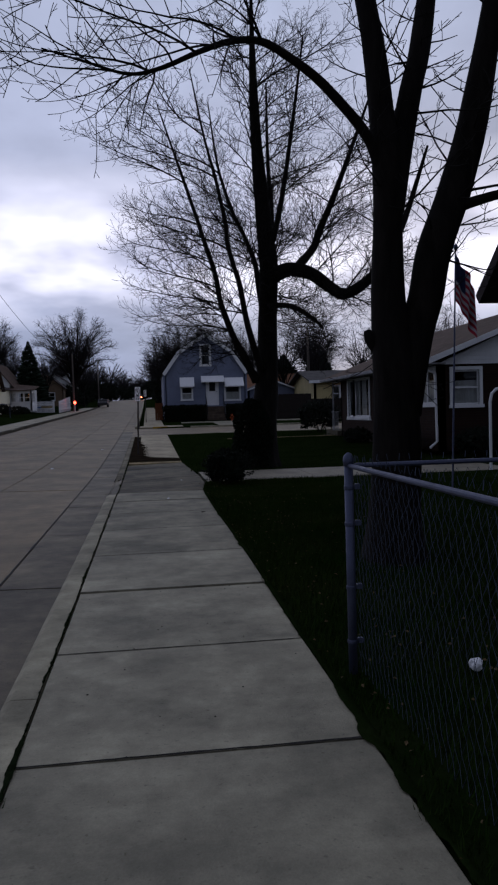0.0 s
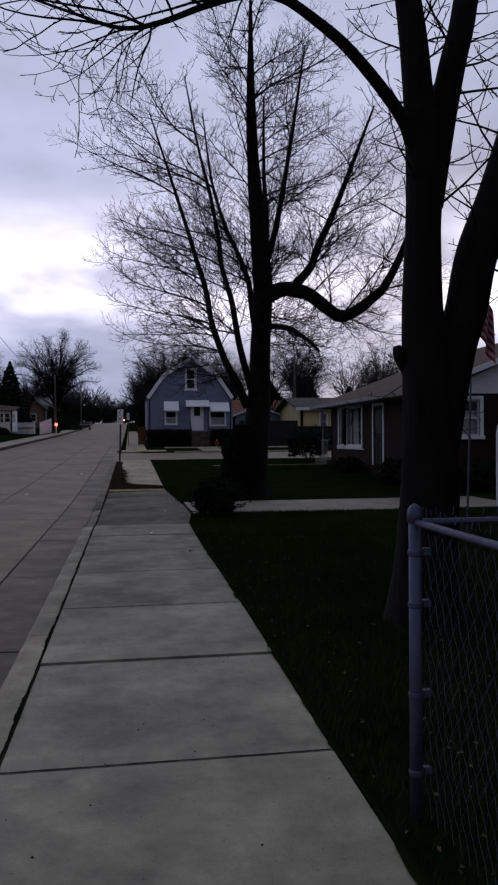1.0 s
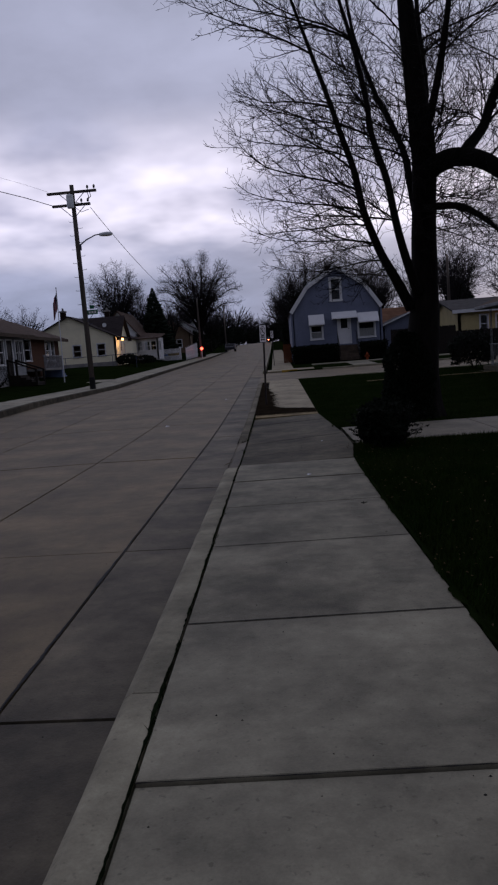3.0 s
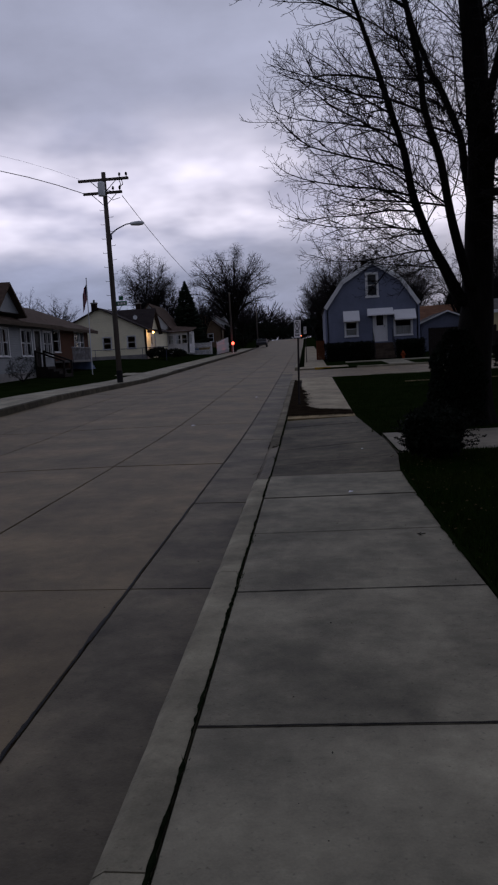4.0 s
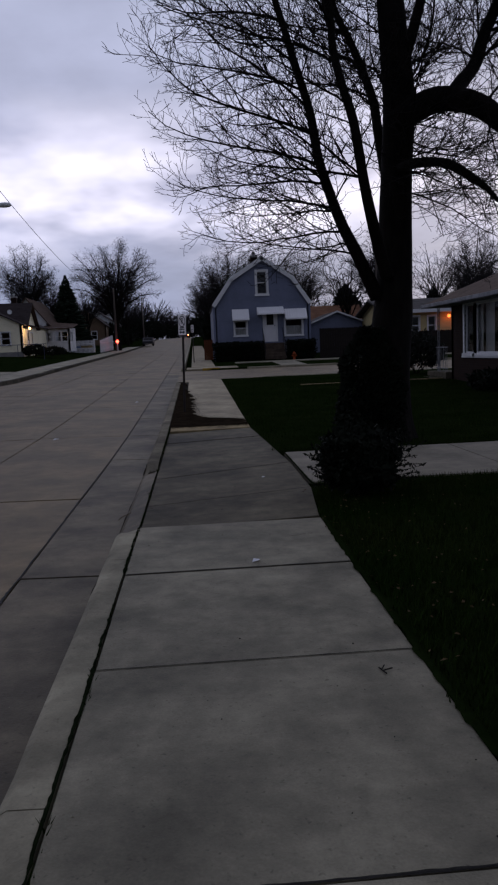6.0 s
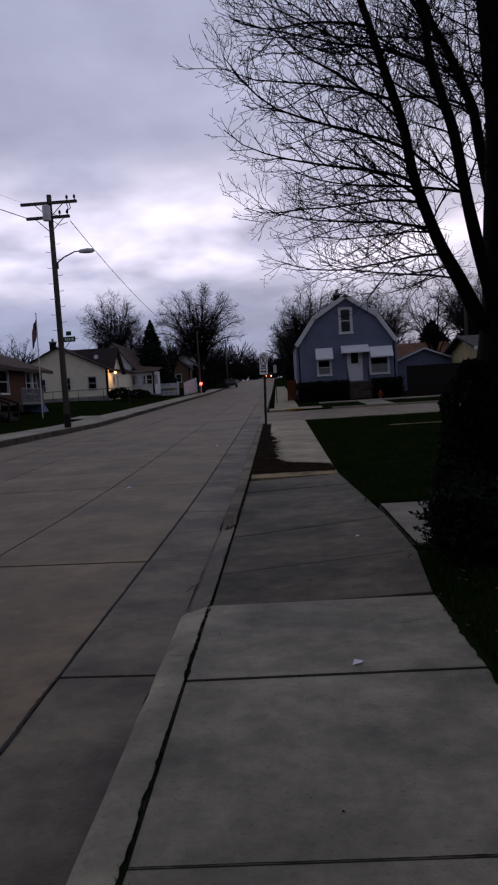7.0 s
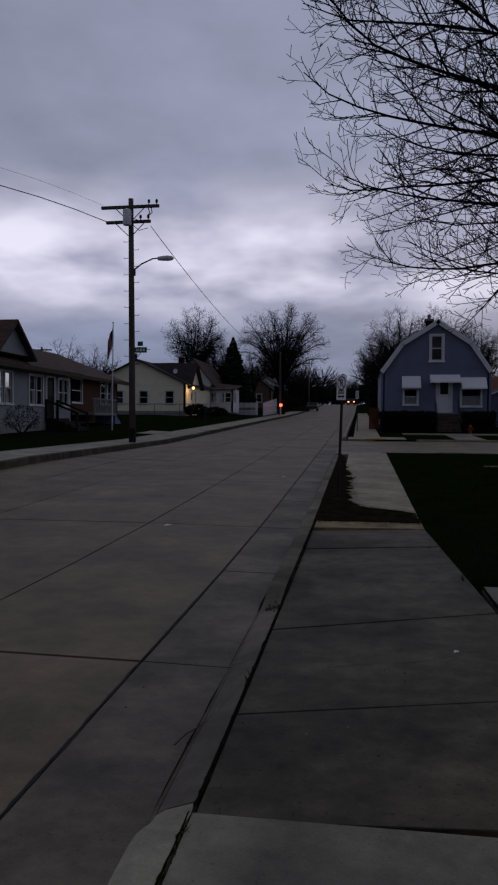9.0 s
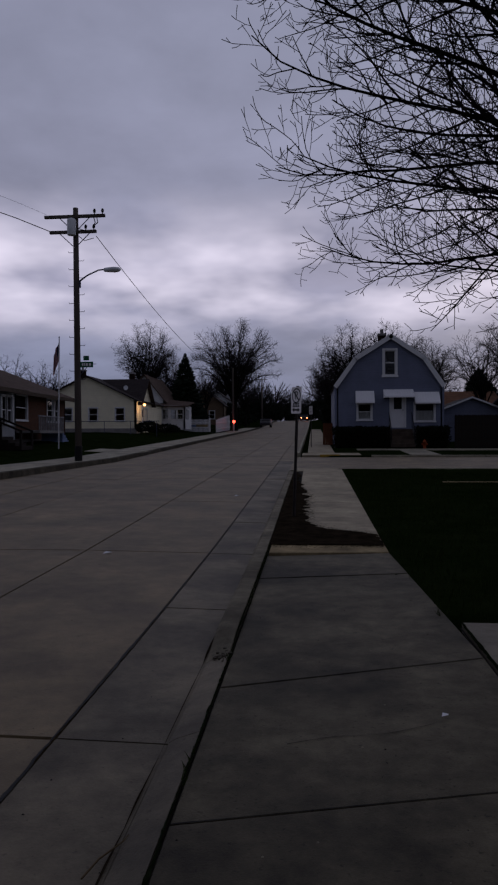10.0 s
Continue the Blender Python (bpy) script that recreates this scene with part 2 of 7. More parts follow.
POLE_WOOD = material("pole_wood", (0.10, 0.085, 0.075), 0.95, 0.3, 3.0, 40.0, 0.6, stretch=(1, 1, 0.1))
GALV = material("galvanised_steel", (0.078, 0.087, 0.135), 0.5, 0.2, 6.0, 60.0, 0.1, metal=0.6)
WIRE = material("dark_wire", (0.02, 0.02, 0.022), 0.7, 0.1, 4.0, 20.0, 0.0)
WHITE = material("white_paint", (0.78, 0.78, 0.80), 0.5, 0.05, 2.0, 40.0, 0.05)
TRIM = material("white_trim", (0.72, 0.73, 0.74), 0.5, 0.08, 1.5, 40.0, 0.05)
AWNING = boards("white_awning", (0.9, 0.9, 0.92), 0.14, 0, 0.4, 0.05)
BLUE = boards("blue_siding", (0.155, 0.175, 0.245), 0.125)
CREAM = boards("cream_siding", (0.83, 0.77, 0.56), 0.2, var=0.06)
GREY = boards("grey_siding", (0.22, 0.235, 0.25), 0.12)
DULL_WHITE = material("dull_white_paint", (0.24, 0.24, 0.25), 0.8, 0.3, 4.0, 40.0, 0.2)
BROWN_STEP = material("brown_step", (0.075, 0.056, 0.042), 0.85, 0.3, 3.0, 40.0, 0.3)
RUSSET = material("russet_boards", (0.13, 0.045, 0.02), 0.8, 0.25, 3.0, 40.0, 0.3)
WHITE_SIDING = boards("white_siding", (0.68, 0.69, 0.70), 0.12)
TAN = boards("tan_siding", (0.16, 0.11, 0.07), 0.15)
YELLOW = boards("yellow_siding", (0.48, 0.40, 0.2), 0.15)
# near black: the shade under the ranch eaves is put into the brick colour
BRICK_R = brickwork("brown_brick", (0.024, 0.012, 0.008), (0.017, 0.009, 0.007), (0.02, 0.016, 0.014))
BRICK_L = brickwork("tan_brick", (0.12, 0.052, 0.028), (0.09, 0.04, 0.024), (0.10, 0.075, 0.06))
BLOCK = material("foundation_block", (0.26, 0.25, 0.24), 0.95, 0.2, 2.0, 40.0, 0.5)
SHINGLE = material("brown_shingle", (0.085, 0.058, 0.045), 0.95, 0.3, 2.0, 14.0, 0.8, stretch=(1, 1, 3))
SHINGLE_D = material("dark_shingle", (0.04, 0.032, 0.032), 0.95, 0.3, 2.0, 14.0, 0.8, stretch=(1, 1, 3))
SHINGLE_G = material("grey_shingle", (0.075, 0.07, 0.068), 0.95, 0.3, 2.0, 14.0, 0.8, stretch=(1, 1, 3))
SHINGLE_O = material("russet_shingle", (0.19, 0.095, 0.055), 0.95, 0.3, 2.0, 14.0, 0.8)
DARK = material("unlit_interior", (0.05, 0.05, 0.055), 0.9, 0.2, 2.0, 20.0, 0.0)
CURTAIN = material("pale_curtain", (0.66, 0.66, 0.64), 0.9, 0.1, 3.0, 40.0, 0.2, stretch=(6, 6, 0.5))
GLASS = glass("window_glass")
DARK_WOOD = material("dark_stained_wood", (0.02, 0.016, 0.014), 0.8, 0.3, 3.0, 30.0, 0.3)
FENCE_WIRE = material("fence_wire", (0.05, 0.06, 0.085), 0.5, 0.3, 6.0, 60.0, 0.0, metal=0.5)
BLACK = material("black_paint", (0.015, 0.015, 0.016), 0.5, 0.2, 4.0, 40.0, 0.1)
SIGN_W = material("sign_white", (0.9, 0.86, 0.86), 0.4, 0.06, 5.0, 40.0, 0.0)
SIGN_K = material("sign_black", (0.02, 0.02, 0.022), 0.5, 0.1, 5.0, 40.0, 0.0)
SIGN_G = material("sign_green", (0.015, 0.11, 0.06), 0.4, 0.1, 5.0, 40.0, 0.0)
RUST = material("rusty_post", (0.05, 0.042, 0.04), 0.8, 0.35, 6.0, 50.0, 0.4)
ORANGE = material("hydrant_orange", (0.25, 0.05, 0.015), 0.5, 0.2, 6.0, 40.0, 0.1)
RED = material("flag_red", (0.26, 0.02, 0.035), 0.9, 0.12, 4.0, 60.0, 0.0)
NAVY = material("flag_navy", (0.02, 0.025, 0.06), 0.9, 0.12, 4.0, 60.0, 0.0)
CLOTH_W = material("flag_white", (0.32, 0.30, 0.32), 0.9, 0.08, 4.0, 60.0, 0.0)
CAR_PAINT = material("grey_car_paint", (0.06, 0.06, 0.07), 0.3, 0.1, 2.0, 30.0, 0.0, metal=0.3)
TYRE = material("tyre_rubber", (0.012, 0.012, 0.012), 0.9, 0.2, 4.0, 40.0, 0.2)
BLUE_PAINT = material("faded_blue_paint", (0.16, 0.22, 0.36), 0.7, 0.15, 3.0, 30.0, 0.1)
CERAMIC = material("transformer_grey", (0.8, 0.82, 0.83), 0.5, 0.15, 3.0, 30.0, 0.05)
WARM = glow("warm_bulb", (1.0, 0.40, 0.12), 9.0)
RED_GLOW = glow("red_lamp", (1.0, 0.07, 0.04), 7.0)
HEADLIGHT = glow("headlight", (1.0, 0.16, 0.06), 16.0)
ORANGE_GLOW = glow("orange_bulb", (1.0, 0.16, 0.03), 3.0)


# ---- mesh helpers ----
def height(y, x=0.0):
    """The street climbs away from the walker."""
    f = min(max((-1 - x) / 8, 0), 1)
    g = min(max((-11.0 - x) / 3.5, 0), 1)
    s, a, b, c = 0.026 - 0.001 * f + 0.004 * g, 18.0, 26.0, 190.0
    # the far gutter lies a little higher before the side street
    bank = 0.27 * min(max((-4.5 - x) / 4.4, 0), 1) ** 2 * min(max((46 - y) / 14, 0), 1) * min(max((y - 8) / 18, 0), 1)
    if y < a:
        return bank
    if y < b:
        return bank + s * (y - a) ** 2 / (2 * (b - a))
    y = min(y, c)
    return bank + s * ((b - a) / 2 + (y - b)) + 0.00012 * max(y - 100, 0) ** 2


class Shape:
    """Gathers boxes, tubes and faces into one mesh."""

    def __init__(self):
        self.v, self.f = [], []

    def add(self, pts, faces):
        n = len(self.v)
        self.v += [tuple(p) for p in pts]
        self.f += [tuple(n + i for i in q) for q in faces]
        return self

    def box(self, a, b, chamfer=0.0, m=None):
        (x0, y0, z0), (x1, y1, z1) = a, b
        c = min(chamfer, (x1 - x0) / 3, (y1 - y0) / 3, (z1 - z0) / 3)
        if c > 0:
            rings = [(z0, c), (z0 + c, 0), (z1 - c, 0), (z1, c)]
        else:
            rings = [(z0, 0), (z1, 0)]
        p = []
        for z, i in rings:
            p += [Vector((x0 + i, y0 + i, z)), Vector((x1 - i, y0 + i, z)), Vector((x1 - i, y1 - i, z)), Vector((x0 + i, y1 - i, z))]
        f = [(3, 2, 1, 0)]
        for k in range(len(rings) - 1):
            for j in range(4):
                f.append((4 * k + j, 4 * k + (j + 1) % 4, 4 * k + 4 + (j + 1) % 4, 4 * k + 4 + j))
        e = 4 * (len(rings) - 1)
        f.append((e, e + 1, e + 2, e + 3))
        return self.add([m @ q for q in p] if m else p, f)

    def tube(self, pts, radii, sides=8, cap=True):
        pts = [Vector(p) for p in pts]
        if not isinstance(radii, (list, tuple)):
            radii = [radii] * len(pts)
        vs, fs = [], []
        ref = None
        for i, p in enumerate(pts):
            d = (pts[min(i + 1, len(pts) - 1)] - pts[max(i - 1, 0)])
            d = d.normalized() if d.length > 1e-9 else Vector((0, 0, 1))
            if ref is None:
                ref = d.orthogonal().normalized()
            ref = (ref - d * ref.dot(d))
            ref = ref.normalized() if ref.length > 1e-6 else d.orthogonal().normalized()
            o = d.cross(ref)
            for k in range(sides):
                a = 2 * math.pi * k / sides
                vs.append(p + (ref * math.cos(a) + o * math.sin(a)) * radii[i])
        for i in range(len(pts) - 1):
            for k in range(sides):
                fs.append((i * sides + k, i * sides + (k + 1) % sides, (i + 1) * sides + (k + 1) % sides, (i + 1) * sides + k))
        if cap:
            fs.append(tuple(range(sides - 1, -1, -1)))
            fs.append(tuple((len(pts) - 1) * sides + k for k in range(sides)))
        return self.add(vs, fs)

    def lathe(self, profile, sides=14, at=(0, 0, 0)):
        """Profile of (radius, z) turned round z."""
        vs, fs = [], []
        for r, z in profile:
            for k in range(sides):
                a = 2 * math.pi * k / sides
                vs.append((at[0] + r * math.cos(a), at[1] + r * math.sin(a), at[2] + z))
        for i in range(len(profile) - 1):
            for k in range(sides):
                fs.append((i * sides + k, i * sides + (k + 1) % sides, (i + 1) * sides + (k + 1) % sides, (i + 1) * sides + k))
        fs.append(tuple(range(sides - 1, -1, -1)))
        fs.append(tuple((len(profile) - 1) * sides + k for k in range(sides)))
        return self.add(vs, fs)

    def prism(self, outline, d0, d1, plane="xz"):
        """An outline in one plane given a depth."""
        n = len(outline)
        put = {"xz": lambda u, w, d: (u, d, w), "yz": lambda u, w, d: (d, u, w), "xy": lambda u, w, d: (u, w, d)}[plane]
        vs = [put(u, w, d0) for u, w in outline] + [put(u, w, d1) for u, w in outline]
        fs = [tuple(range(n)), tuple(range(2 * n - 1, n - 1, -1))]
        fs += [(i, i + n, (i + 1) % n + n, (i + 1) % n) for i in range(n)]
        return self.add(vs, fs)

    def mesh(self, name, mat, smooth=False):
        me = bpy.data.meshes.new(name)
        me.from_pydata(self.v, [], self.f)
        bm = bmesh.new()
        bm.from_mesh(me)
        if len(self.f) < 20000:
            bmesh.ops.recalc_face_normals(bm, faces=bm.faces)
        bm.to_mesh(me)
        bm.free()
        me.materials.append(mat)
        if smooth:
            me.polygons.foreach_set("use_smooth", [True] * len(me.polygons))
        return me


def part(name, shape, mat, parent=None, label="", smooth=False, kind="", loc=None):
    ob = new(name, shape if isinstance(shape, bpy.types.Mesh) else shape.mesh(name, mat, smooth))
    if parent:
        ob.parent = parent
    if loc is not None:
        ob.location = loc
    if label or kind:
        tagged(ob, label, kind=kind)
    return ob


def thing(name, m, label, category, group="", kind=""):
    ob = new(name)
    ob.empty_display_size = 0.2
    ob.matrix_basis = m
    return tagged(ob, label, category, group, kind)


# ---- ground, road, kerbs ----
ROAD_L, ROAD_R = -8.88, -0.99          # faces of the kerbs
WALK_L, WALK_R = -0.80, 0.73
CROSS0, CROSS1 = 38.9, 47.2           # the side street on the near side
DIP = 0.115


def sunken(x, y):
    return (ROAD_L - 0.12 < x < ROAD_R + 0.1) or (x >= -1.0 and CROSS0 < y < CROSS1) or (-0.95 < x < 0.66 and -20 < y < 38) \
        or (-11.0 < x < -8.9) or (0.66 <= x < 8.0 and 17.02 < y < 19.6)


def sheet(name, xs, ys, z, mat):
    s = Shape()
    nx = len(xs)
    s.v = [(x, y, z(x, y)) for y in ys for x in xs]
    s.f = [(j * nx + i, j * nx + i + 1, (j + 1) * nx + i + 1, (j + 1) * nx + i) for j in range(len(ys) - 1) for i in range(nx - 1)]
    return s.mesh(name, mat, True)


gx = [-600, -300, -150, -90, -60, -45, -36, -30, -26, -23, -20, -18, -16, -15, -14, -13, -12, -11.01, -10.99, -9.01, -8.99, -5, -0.96, -0.94, 0.65, 0.67]
gx += [0.8 + 0.4 * i for i in range(18)] + [7.99, 8.01, 9, 10, 12, 14, 17, 20, 25, 30, 40, 60, 90, 150, 300, 600]
gy = [-300, -120, -60, -30, -20] + [-10 + 1.0 * i for i in range(10)] + [0.5 * i for i in range(34)] + [17.01, 17.03, 17.5, 18, 18.5, 19, 19.59, 19.61]
gy += [20 + 0.6 * i for i in range(31)] + [38.89, 38.91, 40, 42, 44, 46, 47.19, 47.21, 48, 50, 53, 56, 60, 65, 70, 76, 82, 90, 100, 115, 130, 150, 170, 190, 230, 300, 420, 600]
gy = sorted(set(gy))


def ground_z(x, y):
    base = height(y, x)
    if sunken(x, y):
        return base - 0.34
    rise = 0.35 * min(max((-11.5 - x) / 6, 0), 1) * min(max((y - 30) / 15, 0), 1)
    return base - 0.022 + rise + 0.025 * (noise.noise(Vector((x * 0.6, y * 0.6, 0))) if abs(x) < 20 and y < 60 else 0)


tagged(new("ground", sheet("ground", gx, gy, ground_z, LAWN)), "dark winter lawn and earth rising gently along the street", "ground", kind="structure")

road = tagged(thing("road", Matrix(), "worn grey concrete street paved in jointed slabs", "road", kind="structure"))
seam_y = [-40.7 + 3.05 * i for i in range(100)]
lanes = [(ROAD_R + 0.02, -1.60), (-1.60, -3.28), (-3.28, -5.95), (-5.95, -7.4), (-7.4, ROAD_L - 0.02)]


def road_z(x, y):
    mid = 1 - ((x + 5.1) / 4.2) ** 2
    return height(y, x) - DIP + 0.05 * max(mid, 0) - 0.09 * min(max((-4 - x) / 4.8, 0), 1)


s_bed = sheet("bed", [-8.93 + 0.796 * i for i in range(11)], [-60, -20] + [2.0 * i for i in range(30)] + [60, 80] + [100 + 10 * i for i in range(10)] + [300, 400], lambda x, y: road_z(x, y) - 0.04, TAR)
part("bed", s_bed, TAR, road, "dark tar in the road joints")
rest = Shape()
for li, (xr, xl) in enumerate(lanes):
    ys = seam_y if li in (0, 4) else seam_y[1::2]
    off = 0.0 if li < 3 else -0.4
    for y0, y1 in zip(ys[:-1], ys[1:]):
        y0, y1 = y0 + off, y1 + off
        if y1 < -2 or y0 > 215:
            continue
        gap = 0.013
        px, qx = xl + gap, xr - gap
        near = 2 < y1 and y0 < 44
        tgt = Shape() if near else rest
        lift = random.uniform(-0.004, 0.004)
        P = []
        for yy in (y0 + gap, (y0 + y1) / 2, y1 - gap):
            for xx in (px, qx):
                P.append((xx, yy, road_z(xx, yy) + lift))
        P += [(x, y, z - 0.06) for x, y, z in P]
        tgt.add(P, [(0, 1, 3, 2), (2, 3, 5, 4), (6, 7, 1, 0), (5, 11, 10, 4), (0, 2, 8, 6), (2, 4, 10, 8), (1, 7, 9, 3), (3, 9, 11, 5)])
        if near:
            part("road_slab", tgt, GUTTER if li == 0 else ROAD, road)
part("far_road_slabs", rest, ROAD, road, kind="stuff")

side_street = tagged(new("side_street", sheet("side_street", [-1.0, 2, 6, 12, 25, 60, 120], [38.92, 41, 43, 45, 47.19], lambda x, y: height(y, x) - DIP + 0.03, ROAD)),
                     "worn grey concrete side street joining the road", "road", kind="structure")


# kerb stones: near side, with the dropped stretch at the drive
def kerb_run(name, xa, xb, y0, y1, top, step, mat, label, rows=3):
    k = tagged(thing(name, Matrix(), label, "kerb", kind="structure"))
    near = name.startswith("near")
    y = y0
    far = Shape()
    while y < y1 - 0.01:
        e = min(y + step, y1)
        s = Shape() if y < 45 else far
        P = []
        for r in range(rows):
            yy = y + 0.004 + (e - y - 0.008) * r / (rows - 1)
            h, dt = height(yy, xa), top(yy)
            back = dt * 0.45 if dt < 0 else dt
            # the street side of the top is rounded off; a dropped stone slopes up to the pavement
            wob = 0.006 * noise.noise(Vector((yy * 3.1, xa, 0)))
            if near:
                row = [(xb, h - 0.3), (xb, h + back), (xa + 0.05, h + dt + 0.004), (xa + 0.012 + wob, h + dt - 0.02), (xa - 0.012 + wob, h - 0.3)]
            else:
                row = [(xa, h - 0.3), (xa, h + dt), (xb - 0.05, h + dt + 0.004), (xb - 0.012, h + dt - 0.02), (xb + 0.012, h - 0.3)]
            P += [(x, yy, z) for x, z in row]
        f = []
        for r in range(0, 5 * (rows - 1), 5):
            for c in range(4):
                f.append((r + c, r + c + 1, r + c + 6, r + c + 5))
        last = 5 * (rows - 1)
        f += [(0, 1, 2, 3, 4), (last + 4, last + 3, last + 2, last + 1, last)]
        s.add(P, f)
        if s is not far:
            part("kerb_stone", s, mat, k)
        y = e
    if far.v:
        part("far_kerb_stones", far, mat, k, kind="stuff")
    return k


def ease(a, b, y):
    u = min(max((y - a) / (b - a), 0), 1)
    return u * u * (3 - 2 * u)


def near_top(y):
    return -0.085 * ease(15.0, 15.36, y) + 0.09 * ease(18.6, 19.25, y)


kerb_run("near_kerb", ROAD_R, WALK_L - 0.007, -7.15, 15.36, near_top, 3.05, KERB, "pale concrete kerb beside the pavement with a dark mossy joint", 13)
kerb_run("near_kerb_dropped", ROAD_R, WALK_L - 0.014, 15.36, 18.64, near_top, 1.89, GUTTER, "dropped concrete kerb sloping up from the gutter to the drive", 5)
kerb_run("near_kerb_return", ROAD_R, WALK_L - 0.014, 18.64, 37.2, near_top, 3.05, KERB_D, "worn concrete kerb rising again past the drive", 13)
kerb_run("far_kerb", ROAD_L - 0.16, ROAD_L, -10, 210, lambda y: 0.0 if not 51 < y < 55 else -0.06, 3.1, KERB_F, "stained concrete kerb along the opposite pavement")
kerb_run("near_kerb_beyond", ROAD_R, WALK_L - 0.022, 49.5, 200, lambda y: 0.0, 3.1, KERB, "concrete kerb past the side street")

cross_kerb = Shape()
for y0, y1 in ((38.75, 38.92), (47.19, 47.36)):
    for i in range(40):
        x0 = 2.4 + 2.5 * i
        cross_kerb.box((x0, y0, height(y0) - 0.35), (x0 + 2.49, y1, height(y0) + 0.01), 0.02)
part("side_street_kerb", cross_kerb, KERB, side_street, "concrete kerb of the side street")


# ---- pavement slabs ----
def slab(parent, x0, x1, y0, y1, mat, name="paving_slab", tilt=0.0, top=0.0, zx=0.0, far=None, skew=(0.0, 0.0)):
    g, c = 0.008, 0.004
    s = Shape()
    P, T = [], []
    for yl, sk in ((y0 + g, skew[0]), (y1 - g, skew[1])):
        for xx in (x0 + g, (x1 if far is None or yl < (y0 + y1) / 2 else far) - g):
            yy = yl + (sk if xx > (x0 + x1) / 2 else 0.0)
            z = height(yy, xx) + top + tilt * (yy - y0) + zx * (xx - x1)
            P.append((xx, yy, z - c))
            T.append((xx + (c if xx < (x0 + x1) / 2 else -c), yy + (c if yl < (y0 + y1) / 2 else -c), z))
    B = [(x, y, z - 0.1) for x, y, z in P]
    s.add(B + P + T, [(0, 1, 5, 4), (1, 3, 7, 5), (3, 2, 6, 7), (2, 0, 4, 6), (4, 5, 9, 8), (5, 7, 11, 9), (7, 6, 10, 11), (6, 4, 8, 10), (8, 9, 11, 10)])
    return part(name, s, mat, parent)


def walk_r(y):
    """The lawn side of the pavement, which widens a little towards the drive."""
    return float(np.interp(y, [6.0, 8.5, 13.0, 15.22], [0.73, 0.765, 0.765, 0.80]))


pavement = thing("pavement", Matrix(), "worn pale concrete pavement of square slabs along the kerb", "pavement", kind="structure")
joints = [-7.0, -5.4, -3.85, -2.2, -0.5, 1.15, 2.72, 4.28, 5.75, 7.37, 8.96, 10.69, 12.24, 13.80, 15.22]
rng = random.Random(5)
for y0, y1 in zip(joints[:-1], joints[1:]):
    slab(pavement, WALK_L, walk_r(y0), y0, y1, CONCRETE if y0 < 8.5 else CONCRETE_DIM, tilt=rng.uniform(-0.004, 0.004), top=rng.uniform(-0.004, 0.004), far=walk_r(y1))
for y0, y1, x1, x2, k0, k1 in ((15.22, 16.30, 0.80, 0.94, 0.07, 0.40), (16.30, 17.95, 0.94, 0.95, 0.40, 0.62), (17.95, 21.43, 0.95, 0.82, 0.62, 0.2), (21.43, 22.85, 0.82, 0.75, 0.2, 0.1)):
    slab(pavement, WALK_L, x1, y0, y1, APRON, far=x2, top=-0.004, zx=0.022, skew=(k0, k1))
slab(pavement, WALK_L + 0.02, 0.75, 22.85, 23.6, SANDY, top=0.0, skew=(0.1, 0.1))
for i in range(9):
    y0 = 23.72 + 1.62 * i
    slab(pavement, -0.52, 0.75, y0, y0 + 1.62, BUFF, top=0.0)
slab(pavement, -0.75, 0.80, 38.26, 39.4, BUFF, top=-0.05)
for i in range(40):
    y0 = 49.6 + 1.62 * i
    slab(pavement, -0.45, 0.85, y0, y0 + 1.62, BUFF)
slab(pavement, -0.7, 2.0, 47.6, 49.6, BUFF, top=-0.01)
fill = Shape()
for ji, (y0, lean, xr) in enumerate([(y, 0.0, walk_r(y)) for y in joints[4:-1]] + [(15.22, 0.07, 0.8), (16.30, 0.40, 0.94), (17.95, 0.62, 0.95), (21.43, 0.2, 0.82)]):
    P, n = [], 90
    for i in range(n):
        x = WALK_L + 0.012 + (xr - WALK_L - 0.03) * i / (n - 1)
        y = y0 + lean * (x - WALK_L) / (xr - WALK_L)
        drop = 0.022 * (x - xr) - 0.004 if y0 > 15 else 0.0
        thin = 0.45 if y0 > 15 or ji % 3 == 2 else 1.0
        e = [max(0.0075 * thin + 0.0055 * (noise.noise(Vector((x * 4, y0, k))) + 0.8 * noise.noise(Vector((x * 17, y0, k)))), 0.0015) for k in (1, 6)]
        P += [(x, y - e[0], height(y, x) + drop + 0.0035), (x, y, height(y, x) + drop + 0.005), (x, y + e[1], height(y, x) + drop + 0.0035)]
    fill.add(P, [(3 * i + k, 3 * i + k + 1, 3 * i + k + 4, 3 * i + k + 3) for i in range(n - 1) for k in range(2)])
part("joint_fill", fill, JOINT, pavement, "dark ragged dirt in the slab joints", kind="stuff")
bed = sheet("joint_bed", [-0.81, 0.0, 0.74], [-8, 0, 8, 15, 18, 20, 22, 24, 26, 30, 38.2], lambda x, y: height(y, x) - 0.075, JOINT)
part("joint_bed", bed, JOINT, pavement, "dark soil in the joints")

